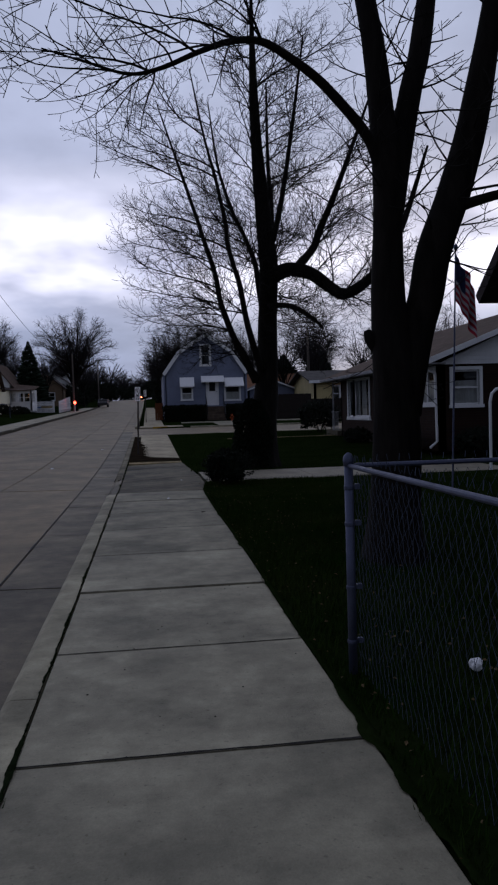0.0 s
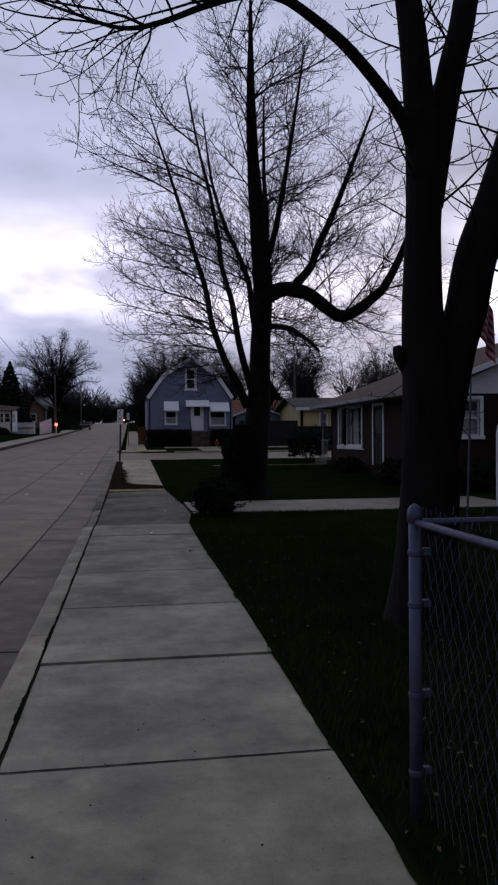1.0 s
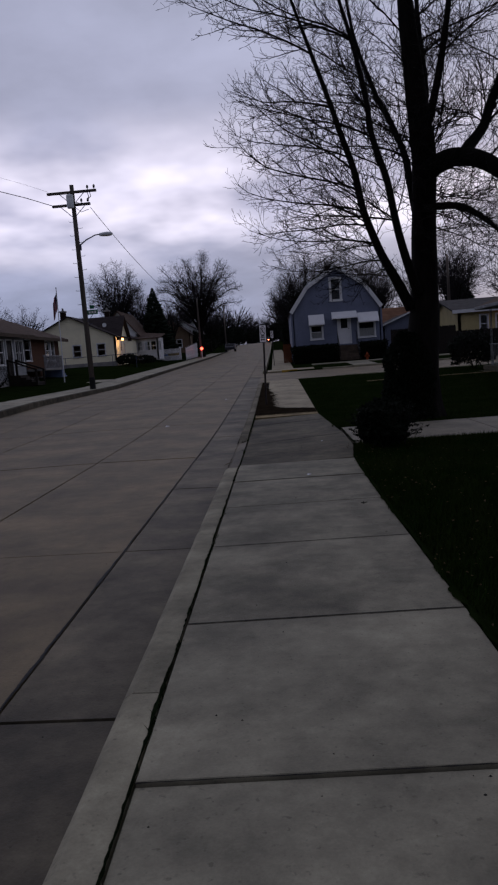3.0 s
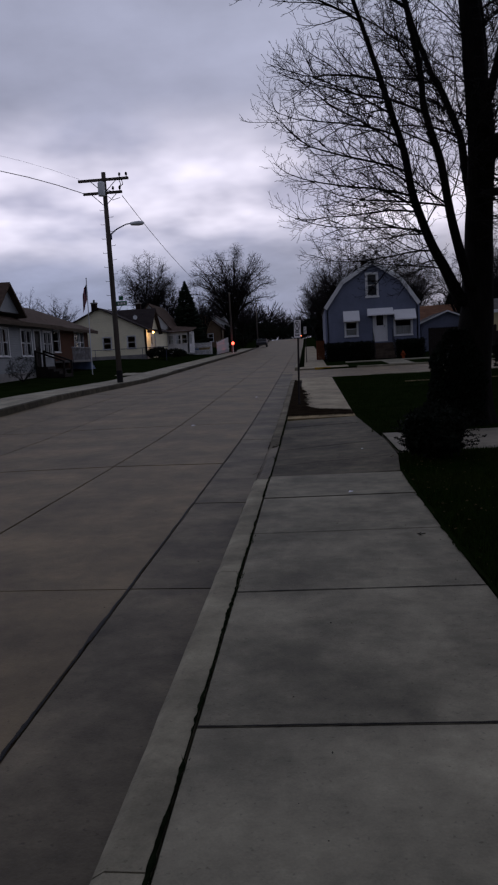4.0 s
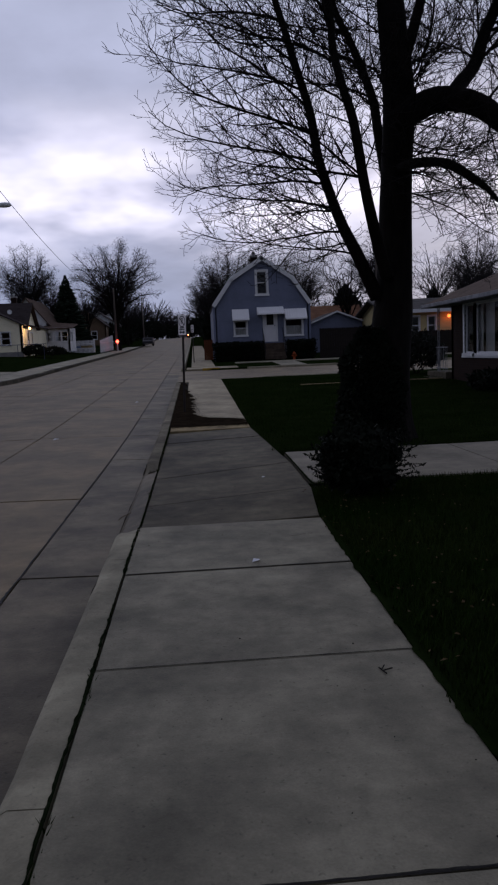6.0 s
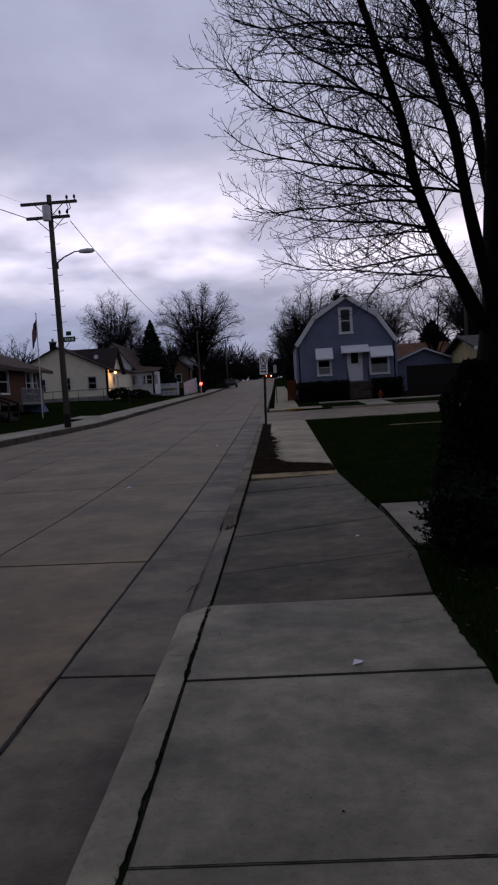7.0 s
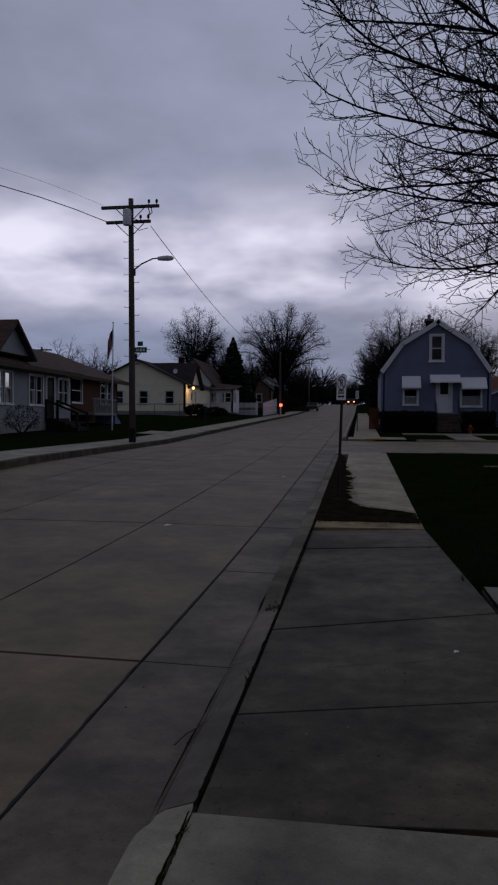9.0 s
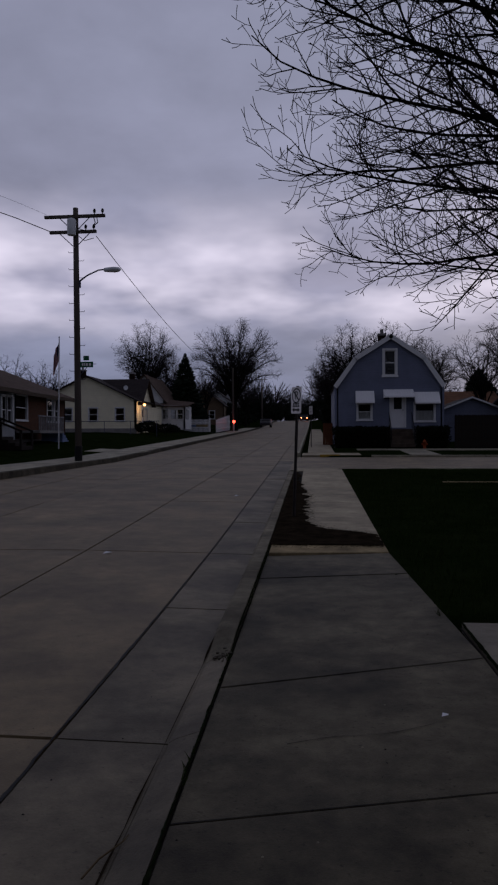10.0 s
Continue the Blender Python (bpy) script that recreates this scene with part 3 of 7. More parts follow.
verge = Shape()
nv, nc = 300, 7
vv = []
EARTH = ((23.4, 0.76), (24.15, 0.75), (24.7, 0.5), (25.15, -0.05), (25.6, -0.32), (30.0, -0.34), (32.6, -0.48), (34.0, -0.66), (35.6, -0.52), (36.6, -0.62), (37.0, -0.78))
for j in range(nv):
    y = 23.45 + (37.0 - 23.45) * j / (nv - 1)
    ragged = 0.17 * noise.noise(Vector((y * 1.7, 0, 0))) + 0.12 * noise.noise(Vector((y * 4.1, 4, 0))) + 0.04 * noise.noise(Vector((y * 13.0, 9, 0)))
    wide = max(min(float(np.interp(y, [e[0] for e in EARTH], [e[1] for e in EARTH])) + ragged, 0.76), -0.78)
    for i in range(nc):
        x = -0.80 + (wide + 0.8) * i / (nc - 1)
        yy = y + 0.10 * noise.noise(Vector((x * 6, 2, 0))) * (1 if j == 0 else 0.3)
        vv.append((x, yy, height(yy, x) + (0.004 if i == nc - 1 else 0.012) + 0.012 * noise.noise(Vector((x * 9, y * 9, 3)))))
verge.add(vv, [(nc * j + i, nc * j + i + 1, nc * j + i + nc + 1, nc * j + i + nc) for j in range(nv - 1) for i in range(nc - 1)])
tagged(new("earth_verge", verge.mesh("earth_verge", DIRT, True)), "bare dark earth washed over the pavement round the sign post", "verge", kind="structure")
crumbs, rs = Shape(), random.Random(14)
for i in range(3200):
    # loose earth thinning out over the slabs
    y = 23.3 + 8.0 * rs.random() ** 1.6
    x = float(np.interp(y, [e[0] for e in EARTH], [e[1] for e in EARTH])) + rs.gauss(-0.02, 0.09)
    if y < 23.75:
        x, y = rs.uniform(-0.75, 0.72), 23.5 - abs(rs.gauss(0, 0.12))
    x, r, a = min(max(x, -0.78), 0.74), rs.uniform(0.003, 0.012), rs.random() * 6.28
    d, o = Vector((math.cos(a), math.sin(a), 0)) * r, Vector((-math.sin(a), math.cos(a), 0)) * r * rs.uniform(0.4, 1)
    p = Vector((x, y, height(y, x) + 0.003))
    crumbs.add([p - d, p - o, p + d, p + o, p + Vector((0, 0, r * 0.5))], [(0, 1, 4), (1, 2, 4), (2, 3, 4), (3, 0, 4)])
tagged(new("earth_crumbs", crumbs.mesh("earth_crumbs", DIRT)), "loose dark earth scattered on the pavement by the sign", "earth", kind="stuff")
ramp = Shape()
for k in range(4):
    x0 = 0.12 + 0.22 * k
    ramp.box((x0, 47.22, height(47.22) - 0.12), (x0 + 0.212, 47.62 + 0.03 * (k % 2), height(47.6) + 0.02), 0.01)
part("painted_edge", ramp, YELLOW_PAINT, pavement, "worn yellow paint on the corner ramp")


def ragged_strip(name, x, y0, y1, wide, wild, z, mat, label, seed, n=700):
    """A dark growth or seal along a joint, with uneven edges."""
    s, P = Shape(), []
    for i in range(n):
        y = y0 + (y1 - y0) * i / (n - 1)
        e = [wide + wild * (noise.noise(Vector((y * 1.3, k, seed))) + 0.8 * noise.noise(Vector((y * 5.5, k, seed))) + 0.6 * noise.noise(Vector((y * 19, k, seed)))) for k in (3, 8)]
        w = 0.006 * noise.noise(Vector((y * 2.2, 5, seed)))
        P += [(x + w - max(e[0], 0.003), y, z(y)), (x + w, y, z(y) + 0.003), (x + w + max(e[1], 0.003), y, z(y))]
    s.add(P, [(3 * i + k, 3 * i + k + 1, 3 * i + k + 4, 3 * i + k + 3) for i in range(n - 1) for k in range(2)])
    tagged(new(name, s.mesh(name, mat)), label, "joint", kind="structure")


ragged_strip("kerb_joint", WALK_L - 0.003, -1.0, 15.2, 0.0065, 0.014, lambda y: height(y) + 0.006, MOSS, "dark ragged moss and soil filling the kerb joint", 1, 1100)
ragged_strip("drive_joint", WALK_L - 0.005, 15.2, 23.0, 0.006, 0.012, lambda y: height(y) - 0.034 + 0.03 * ease(18.7, 19.2, y), MOSS, "dark ragged soil in the joint beside the drive", 2)
ragged_strip("road_joint", -1.60, 1.0, 48.0, 0.009, 0.011, lambda y: road_z(-1.6, y) + 0.006, TAR, "dark ragged tar along the gutter joint", 3, 1500)
ragged_strip("path_joint", 0.975, 16.7, 19.5, 0.014, 0.012, lambda y: height(y, 0.97) + 0.004, MOSS, "dark soil joint between drive and garden path", 4, 200)

far_pavement = thing("far_pavement", Matrix(), "pale concrete pavement across the street", "pavement", kind="structure")
for i in range(70):
    y0 = 20 + 1.6 * i
    s = slab(far_pavement, -10.95, ROAD_L - 0.17, y0, y0 + 1.6, CONCRETE)
slab(far_pavement, -13.5, -10.95, 51.4, 54.6, CONCRETE, top=0.01)
garden_path = thing("garden_path", Matrix(), "pale concrete path from the pavement to the brick house", "path", kind="structure")
for x0, x1 in ((0.98, 3.42), (3.42, 5.7), (5.7, 8.0)):
    slab(garden_path, x0, x1, 17.05, 19.58, PATH_M, top=-0.012)
part("soil_bed", sheet("soil_bed", [0.97, 4.0, 7.99], [17.04, 18.3, 19.59], lambda x, y: height(y, x) - 0.06, JOINT), JOINT, garden_path)
house_path = thing("house_path", Matrix(), "concrete walk along the side street by the blue house", "path", kind="structure")
for i in range(16):
    slab(house_path, 2.1 + 1.6 * i, 3.7 + 1.6 * i, 52.3, 53.6, CONCRETE, top=0.02)
slab(house_path, 4.2, 5.5, 47.4, 52.2, CONCRETE, top=0.02)
lawn_path = thing("lawn_edge_path", Matrix(), "narrow concrete strip across the corner lawn", "path", kind="structure")
for i in range(6):
    slab(lawn_path, 3.2 + 1.5 * i, 4.7 + 1.5 * i, 33.5, 33.66, SANDY, top=0.0)


# ---- trees ----
def bend(p0, d0, length, segs, wander, lift, rs):
    """A crooked limb as points; lift bends it upwards, or first one way and then another when it is a pair."""
    la, lb = lift if isinstance(lift, tuple) else (lift, lift)
    pts, d = [Vector(p0)], Vector(d0).normalized()
    for i in range(segs):
        w = la + (lb - la) * i / max(segs - 1, 1)
        d = (d + Vector((rs.gauss(0, wander), rs.gauss(0, wander), rs.gauss(0, wander * 0.6) + w))).normalized()
        pts.append(pts[-1] + d * (length / segs))
    return pts


def along(pts, u):
    k = u * (len(pts) - 1)
    i = min(int(k), len(pts) - 2)
    f = k - i
    return pts[i].lerp(pts[i + 1], f), (pts[i + 1] - pts[i]).normalized()


def sprout(shape, pts, r0, r1, level, rs, spec, rmin=0.0052):
    """Side branches off a limb, and theirs in turn. spec: per level (spacing, length, spread, lift, first, segments)."""
    if level >= len(spec):
        return
    spacing, ln, spread, lift, first, segs = spec[level]
    total = sum((b - a).length for a, b in zip(pts[:-1], pts[1:]))
    n = max(2, int(total / spacing))
    phase = rs.random() * 6.28
    for i in range(n):
        u = min(first + (1 - first) * (i + rs.random() * 0.8) / n, 0.99)
        p, d = along(pts, u)
        phase += 2.4 + rs.uniform(-0.5, 0.5)
        o = d.orthogonal().normalized()
        o = o * math.cos(phase) + d.cross(o) * math.sin(phase)
        o.z *= 0.7
        nd = (d * (1 - spread) + o * spread + Vector((0, 0, 0.10))).normalized()
        length = ln * rs.uniform(0.45, 1.2) * (1.15 - 0.65 * u)
        ra = min((r0 + (r1 - r0) * u) * 0.7, 0.0068 * length + rmin)
        q = bend(p, nd, length, segs, 0.13, lift, rs)
        rb = max(ra * 0.35, rmin * 0.7)
        shape.tube(q, [ra + (rb - ra) * j / segs for j in range(segs + 1)], 5 if level == 0 else 3, False)
        sprout(shape, q, ra, rb, level + 1, rs, spec, rmin)


def smooth_line(pts, n=4):
    """Catmull-Rom through points with radii."""
    out = []
    P = [Vector(p[:3]) for p in pts]
    R = [p[3] for p in pts]
    for i in range(len(P) - 1):
        a, b, c, d = P[max(i - 1, 0)], P[i], P[i + 1], P[min(i + 2, len(P) - 1)]
        for k in range(n):
            t = k / n
            q = 0.5 * ((2 * b) + (c - a) * t + (2 * a - 5 * b + 4 * c - d) * t * t + (3 * b - a - 3 * c + d) * t ** 3)
            out.append((q, R[i] + (R[i + 1] - R[i]) * t))
    out.append((P[-1], R[-1]))
    return [o[0] for o in out], [o[1] for o in out]


def street_tree(at, trunk, limbs, sweeps, spec, seed, label, flare=1.5):
    """sweeps: (limb or -1 for the trunk, share along it, azimuth, length, rise) of boughs that droop and turn up at the tip."""
    t = thing("tree", pose(*at), label, "tree")
    rs = random.Random(seed)
    pts, rad = smooth_line(trunk, 6)
    ts = Shape()
    ts.tube(pts, rad, 20)
    for i, v in enumerate(ts.v):
        z = v[2]
        ax = along(pts, min(max(z / max(pts[-1].z, 0.1), 0), 0.99))[0]
        near = pts[i // 20] if i // 20 < len(pts) else ax
        a = math.atan2(v[1] - near.y, v[0] - near.x)
        k = 1 + 0.10 * noise.noise(Vector((v[0] * 4, v[1] * 4, z * 1.3))) + (flare - 1) * math.exp(-max(z, 0) / 0.4) * (0.7 + 0.3 * math.cos(5 * a))
        ts.v[i] = (near.x + (v[0] - near.x) * k, near.y + (v[1] - near.y) * k, z)
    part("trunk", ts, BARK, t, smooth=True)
    crown = Shape()
    lines = [(pts, rad)]
    sprout(crown, pts[len(pts) * 3 // 10:], rad[len(pts) // 2], rad[-1], 0, rs, spec)
    for lp in limbs:
        q, r = smooth_line(lp, 5)
        ls = Shape()
        ls.tube(q, r, 10)
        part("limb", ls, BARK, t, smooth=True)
        lines.append((q, r))
        if q[-1].z > 2.5:
            sprout(crown, q[len(q) // 4:], r[len(q) // 3], r[-1], 0, rs, spec)
    for k, u, az, length, rise in sweeps:
        q, r = lines[k + 1]
        p, d = along(q, u)
        a = radians(az)
        w = bend(p, (math.cos(a), math.sin(a), rise), length, 9, 0.095, (-0.13, 0.14), rs)
        ra = min(0.0082 * length, r[min(int(u * len(r)), len(r) - 1)] * 0.7)
        ls = Shape()
        ls.tube(w, [ra * (1 - 0.085 * j) for j in range(10)], 7)
        part("limb", ls, BARK, t, smooth=True)
        sprout(crown, w, ra, ra * 0.25, 0, rs, spec)
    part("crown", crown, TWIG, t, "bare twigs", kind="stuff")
    return t


SPEC = [(0.17, 1.05, 0.52, (-0.05, 0.13), 0.06, 6), (0.115, 0.46, 0.55, (-0.03, 0.15), 0.10, 4), (0.10, 0.16, 0.6, 0.1, 0.12, 2)]
rs0 = random.Random(41)
SWEEPS = []
for k, us in ((0, (0.26, 0.36, 0.46, 0.56, 0.66, 0.76, 0.86, 0.94)), (1, (0.3, 0.44, 0.56, 0.68, 0.8, 0.9)), (2, (0.3, 0.45, 0.6, 0.72, 0.84, 0.94)), (-1, (0.36, 0.42, 0.48, 0.54, 0.6, 0.66, 0.72, 0.78, 0.84, 0.9))):
    for u in us:
        SWEEPS.append((k, u, rs0.uniform(150, 222) if k >= 0 else rs0.uniform(-100, 110), rs0.uniform(2.4, 3.3) * ((0.57 if k == 0 else 0.66) + 0.40 * u), rs0.uniform(0.5, 0.95)))
SWEEPS += [(0, 0.12, 195, 2.0, 0.25), (0, 0.2, 170, 2.3, 0.2), (0, 0.28, 205, 2.5, 0.3), (0, 0.36, 180, 2.4, 0.4), (1, 0.3, 172, 2.5, 0.4), (0, 0.6, 180, 2.5, 0.7),
           (0, 0.16, 226, 1.7, 0.05), (0, 0.22, 235, 1.5, 0.05), (0, 0.27, 214, 1.9, 0.1), (0, 0.42, 210, 2.7, 0.3), (0, 0.5, 200, 2.9, 0.35), (2, 0.25, 235, 2.0, 0.1),
           (3, 0.45, -60, 2.2, -0.2), (3, 0.6, 40, 2.0, 0.2), (3, 0.3, 10, 2.4, 1.6), (3, 0.42, 70, 2.6, 1.8), (3, 0.5, -30, 2.8, 1.7), (3, 0.66, -70, 2.4, 1.2), (3, 0.75, -20, 2.4, 0.5), (3, 0.85, 100, 2.2, 0.5),
           (4, 0.3, -20, 2.4, 1.0), (4, 0.4, 60, 2.4, 0.9), (4, 0.5, 30, 2.4, 0.5), (4, 0.6, -40, 2.6, 0.9), (4, 0.7, -50, 2.4, 0.5), (4, 0.8, 20, 2.2, 0.8), (8, 0.4, -40, 2.4, 0.9), (8, 0.6, -80, 2.4, 0.8), (7, 0.5, 20, 2.4, 0.9),
           (5, 0.5, -80, 1.6, -0.3), (5, 0.75, 20, 1.4, -0.5), (5, 0.9, -120, 1.2, -0.4), (5, 0.3, -40, 1.6, -0.3), (-1, 0.34, -30, 2.0, -0.1), (-1, 0.36, -70, 1.8, -0.1)]
for u in (0.46, 0.52, 0.57, 0.62, 0.67, 0.72, 0.77, 0.82, 0.87, 0.92):
    # steep shoots filling the top of the crown
    SWEEPS += [(-1, u, rs0.uniform(110, 215), rs0.uniform(1.6, 2.4), rs0.uniform(1.2, 2.4)), (-1, u + 0.02, rs0.uniform(-80, 80), rs0.uniform(1.8, 2.8), rs0.uniform(1.0, 2.2))]
for u in (0.25, 0.35, 0.45, 0.55, 0.65, 0.75, 0.85):
    SWEEPS += [(2, u, rs0.uniform(90, 200), rs0.uniform(1.2, 1.9), rs0.uniform(0.8, 1.8)), (4, u, rs0.uniform(120, 300), rs0.uniform(1.4, 2.2), rs0.uniform(0.6, 1.6))]
    SWEEPS += [(3, u, rs0.uniform(-140, -20), rs0.uniform(1.0, 1.7), rs0.uniform(-0.7, -0.1)), (-1, 0.28 + 0.2 * u, rs0.uniform(-80, 20), rs0.uniform(1.2, 2.0), rs0.uniform(-0.3, 0.3))]
street_tree((2.70, 20.6, -0.03), [(0, 0, -0.2, 0.42), (0.05, 0, 0.6, 0.38), (0.17, 0, 1.6, 0.32), (0.26, 0, 2.8, 0.265), (0.31, 0, 4.2, 0.24), (0.35, 0, 5.0, 0.245), (0.32, -0.05, 5.6, 0.24), (0.21, -0.1, 6.9, 0.19), (0.12, -0.1, 8.2, 0.15), (0.08, -0.1, 9.4, 0.12), (0.09, 0, 10.6, 0.085), (0.1, 0, 12.5, 0.02)],
            [[(-0.06, -0.08, 2.25, 0.12), (-0.37, -0.24, 2.85, 0.10), (-0.62, -0.3, 3.32, 0.086), (-0.81, -0.34, 3.8, 0.078), (-0.97, -0.38, 4.3, 0.071), (-1.08, -0.4, 4.95, 0.065), (-1.30, -0.45, 5.65, 0.058), (-1.5, -0.5, 6.3, 0.05), (-1.9, -0.6, 7.5, 0.035), (-2.4, -0.7, 9.0, 0.012)],
             [(0.06, -0.25, 2.55, 0.11), (-0.13, -0.5, 3.0, 0.092), (-0.29, -0.7, 3.46, 0.082), (-0.40, -0.8, 3.9, 0.075), (-0.53, -0.85, 4.65, 0.068), (-0.68, -0.85, 5.15, 0.062), (-0.80, -0.85, 5.65, 0.058), (-0.83, -0.85, 6.1, 0.055), (-1.05, -0.9, 7.2, 0.042), (-1.3, -0.9, 8.2, 0.03), (-1.6, -0.9, 9.8, 0.012)],
             [(0.22, 0.15, 3.9, 0.09), (0.14, 0.4, 4.8, 0.078), (0.09, 0.5, 5.35, 0.07), (-0.05, 0.55, 5.8, 0.063), (-0.25, 0.55, 6.28, 0.057), (-0.46, 0.6, 6.75, 0.05), (-0.8, 0.8, 8.0, 0.035), (-1.0, 1.0, 9.8, 0.012)],
             [(0.3, -0.1, 4.85, 0.20), (0.7, -0.4, 5.04, 0.19), (1.05, -0.6, 5.01, 0.175), (1.4, -0.7, 4.86, 0.165), (1.8, -0.75, 4.55, 0.15), (2.11, -0.8, 4.37, 0.145), (2.5, -0.8, 4.52, 0.135), (2.88, -0.85, 4.82, 0.12), (3.2, -0.9, 5.15, 0.105), (3.7, -1.0, 6.2, 0.08), (4.3, -1.1, 8.0, 0.03)],
             [(1.0, -0.5, 5.05, 0.12), (1.25, -0.2, 5.35, 0.115), (1.6, 0.1, 5.75, 0.10), (1.78, 0.2, 6.2, 0.093), (2.15, 0.2, 7.0, 0.08), (2.6, 0.2, 8.1, 0.06), (3.3, 0.2, 9.9, 0.02)],
             [(0.3, -0.15, 4.15, 0.085), (0.45, -0.6, 4.13, 0.075), (0.8, -0.85, 4.06, 0.066), (1.08, -0.9, 3.9, 0.058), (1.36, -0.9, 3.7, 0.045), (1.55, -0.9, 3.5, 0.03)],
             [(-0.22, -0.12, -0.15, 0.30), (-0.24, -0.12, 0.5, 0.24), (-0.22, -0.1, 1.0, 0.2), (-0.12, -0.08, 1.4, 0.14), (-0.04, -0.05, 1.6, 0.05)],
             [(0.3, 0.1, 5.4, 0.10), (0.55, 0.5, 6.6, 0.08), (0.6, 1.1, 8.4, 0.05), (0.7, 1.6, 10.6, 0.02)],
             [(0.32, -0.1, 5.4, 0.10), (0.6, -0.6, 6.6, 0.07), (0.85, -1.1, 8.4, 0.045), (1.1, -1.5, 10.4, 0.015)]],
            SWEEPS, SPEC, 11, "large bare street tree with dark bark on the lawn")

SPEC1 = [(0.27, 0.95, 0.6, (-0.12, 0.10), 0.2, 5), (0.2, 0.45, 0.6, (-0.04, 0.14), 0.1, 3), (0.13, 0.16, 0.6, 0.08, 0.1, 2)]
street_tree((2.08, 8.0, -0.03), [(0, 0, -0.2, 0.28), (0.02, 0, 0.4, 0.24), (0.05, 0, 1.2, 0.225), (0.05, 0, 1.8, 0.20), (0.0, 0, 2.4, 0.165), (0.01, 0, 3.1, 0.142), (0.02, 0, 3.6, 0.14), (-0.03, 0, 4.25, 0.115), (-0.09, 0, 4.8, 0.105), (-0.2, 0.1, 5.8, 0.085), (-0.3, 0.2, 7.4, 0.05), (-0.3, 0.3, 9.4, 0.02)],
            [[(0.14, 0, 1.4, 0.15), (0.25, 0, 2.1, 0.165), (0.365, 0.0, 2.5, 0.165), (0.46, 0.0, 2.95, 0.166), (0.70, 0.04, 3.55, 0.16), (0.95, 0.08, 4.4, 0.138), (1.22, 0.1, 6.0, 0.08), (1.35, 0.2, 8.5, 0.03)],
             [(0.06, 0, 3.3, 0.11), (0.17, 0.03, 3.95, 0.115), (0.28, 0.05, 4.45, 0.108), (0.42, 0.1, 5.0, 0.10), (0.62, 0.2, 6.4, 0.07), (0.8, 0.3, 9.0, 0.02)],
             [(0.0, 0, 3.45, 0.07), (-0.08, -0.03, 3.75, 0.058), (-0.22, -0.08, 4.0, 0.05), (-0.62, -0.2, 4.36, 0.043), (-0.92, -0.26, 4.55, 0.038), (-1.19, -0.3, 4.67, 0.033), (-1.46, -0.3, 4.66, 0.029), (-1.74, -0.3, 4.56, 0.024), (-2.05, -0.3, 4.42, 0.02), (-2.33, -0.3, 4.36, 0.015), (-2.66, -0.3, 4.44, 0.011), (-3.05, -0.3, 4.55, 0.006)],
             [(-0.08, 0.05, 2.0, 0.07), (-0.18, 0.0, 2.12, 0.06), (-0.215, 0.0, 2.2, 0.03)],
             [(0.60, 0.02, 3.3, 0.06), (0.85, -0.1, 3.38, 0.05), (1.2, -0.3, 3.4, 0.04), (1.8, -0.5, 3.2, 0.025), (2.4, -0.6, 3.4, 0.01)]],
            [(2, 0.45, 230, 1.2, 0.4), (2, 0.52, 190, 1.4, 0.5), (2, 0.58, 150, 1.4, 0.35), (2, 0.64, 215, 1.5, 0.4), (2, 0.7, 250, 1.2, 0.3), (2, 0.76, 165, 1.4, 0.5), (2, 0.85, 170, 1.2, 0.3), (2, 0.9, 210, 1.1, 0.4), (2, 0.68, 178, 1.1, -0.12), (2, 0.8, 168, 0.9, -0.15),
             (0, 0.4, 60, 1.6, 0.2), (0, 0.55, -30, 1.8, 0.4), (1, 0.4, 90, 1.6, 0.4), (1, 0.3, -60, 1.4, 0.0), (0, 0.2, 100, 1.2, -0.1)],
            SPEC1, 23, "thick forked street tree with rough dark bark beside the fence", 1.3)

FAR_SPEC = [(0.29, 1.7, 0.58, (0.0, 0.06), 0.2, 4), (0.22, 0.9, 0.6, 0.03, 0.1, 2), (0.19, 0.45, 0.65, 0.03, 0.1, 1)]
SMALL_SPEC = [(0.5, 1.6, 0.55, (0.0, 0.06), 0.2, 3), (0.4, 0.8, 0.55, 0.06, 0.1, 2), (0.3, 0.4, 0.6, 0.06, 0.1, 1)]


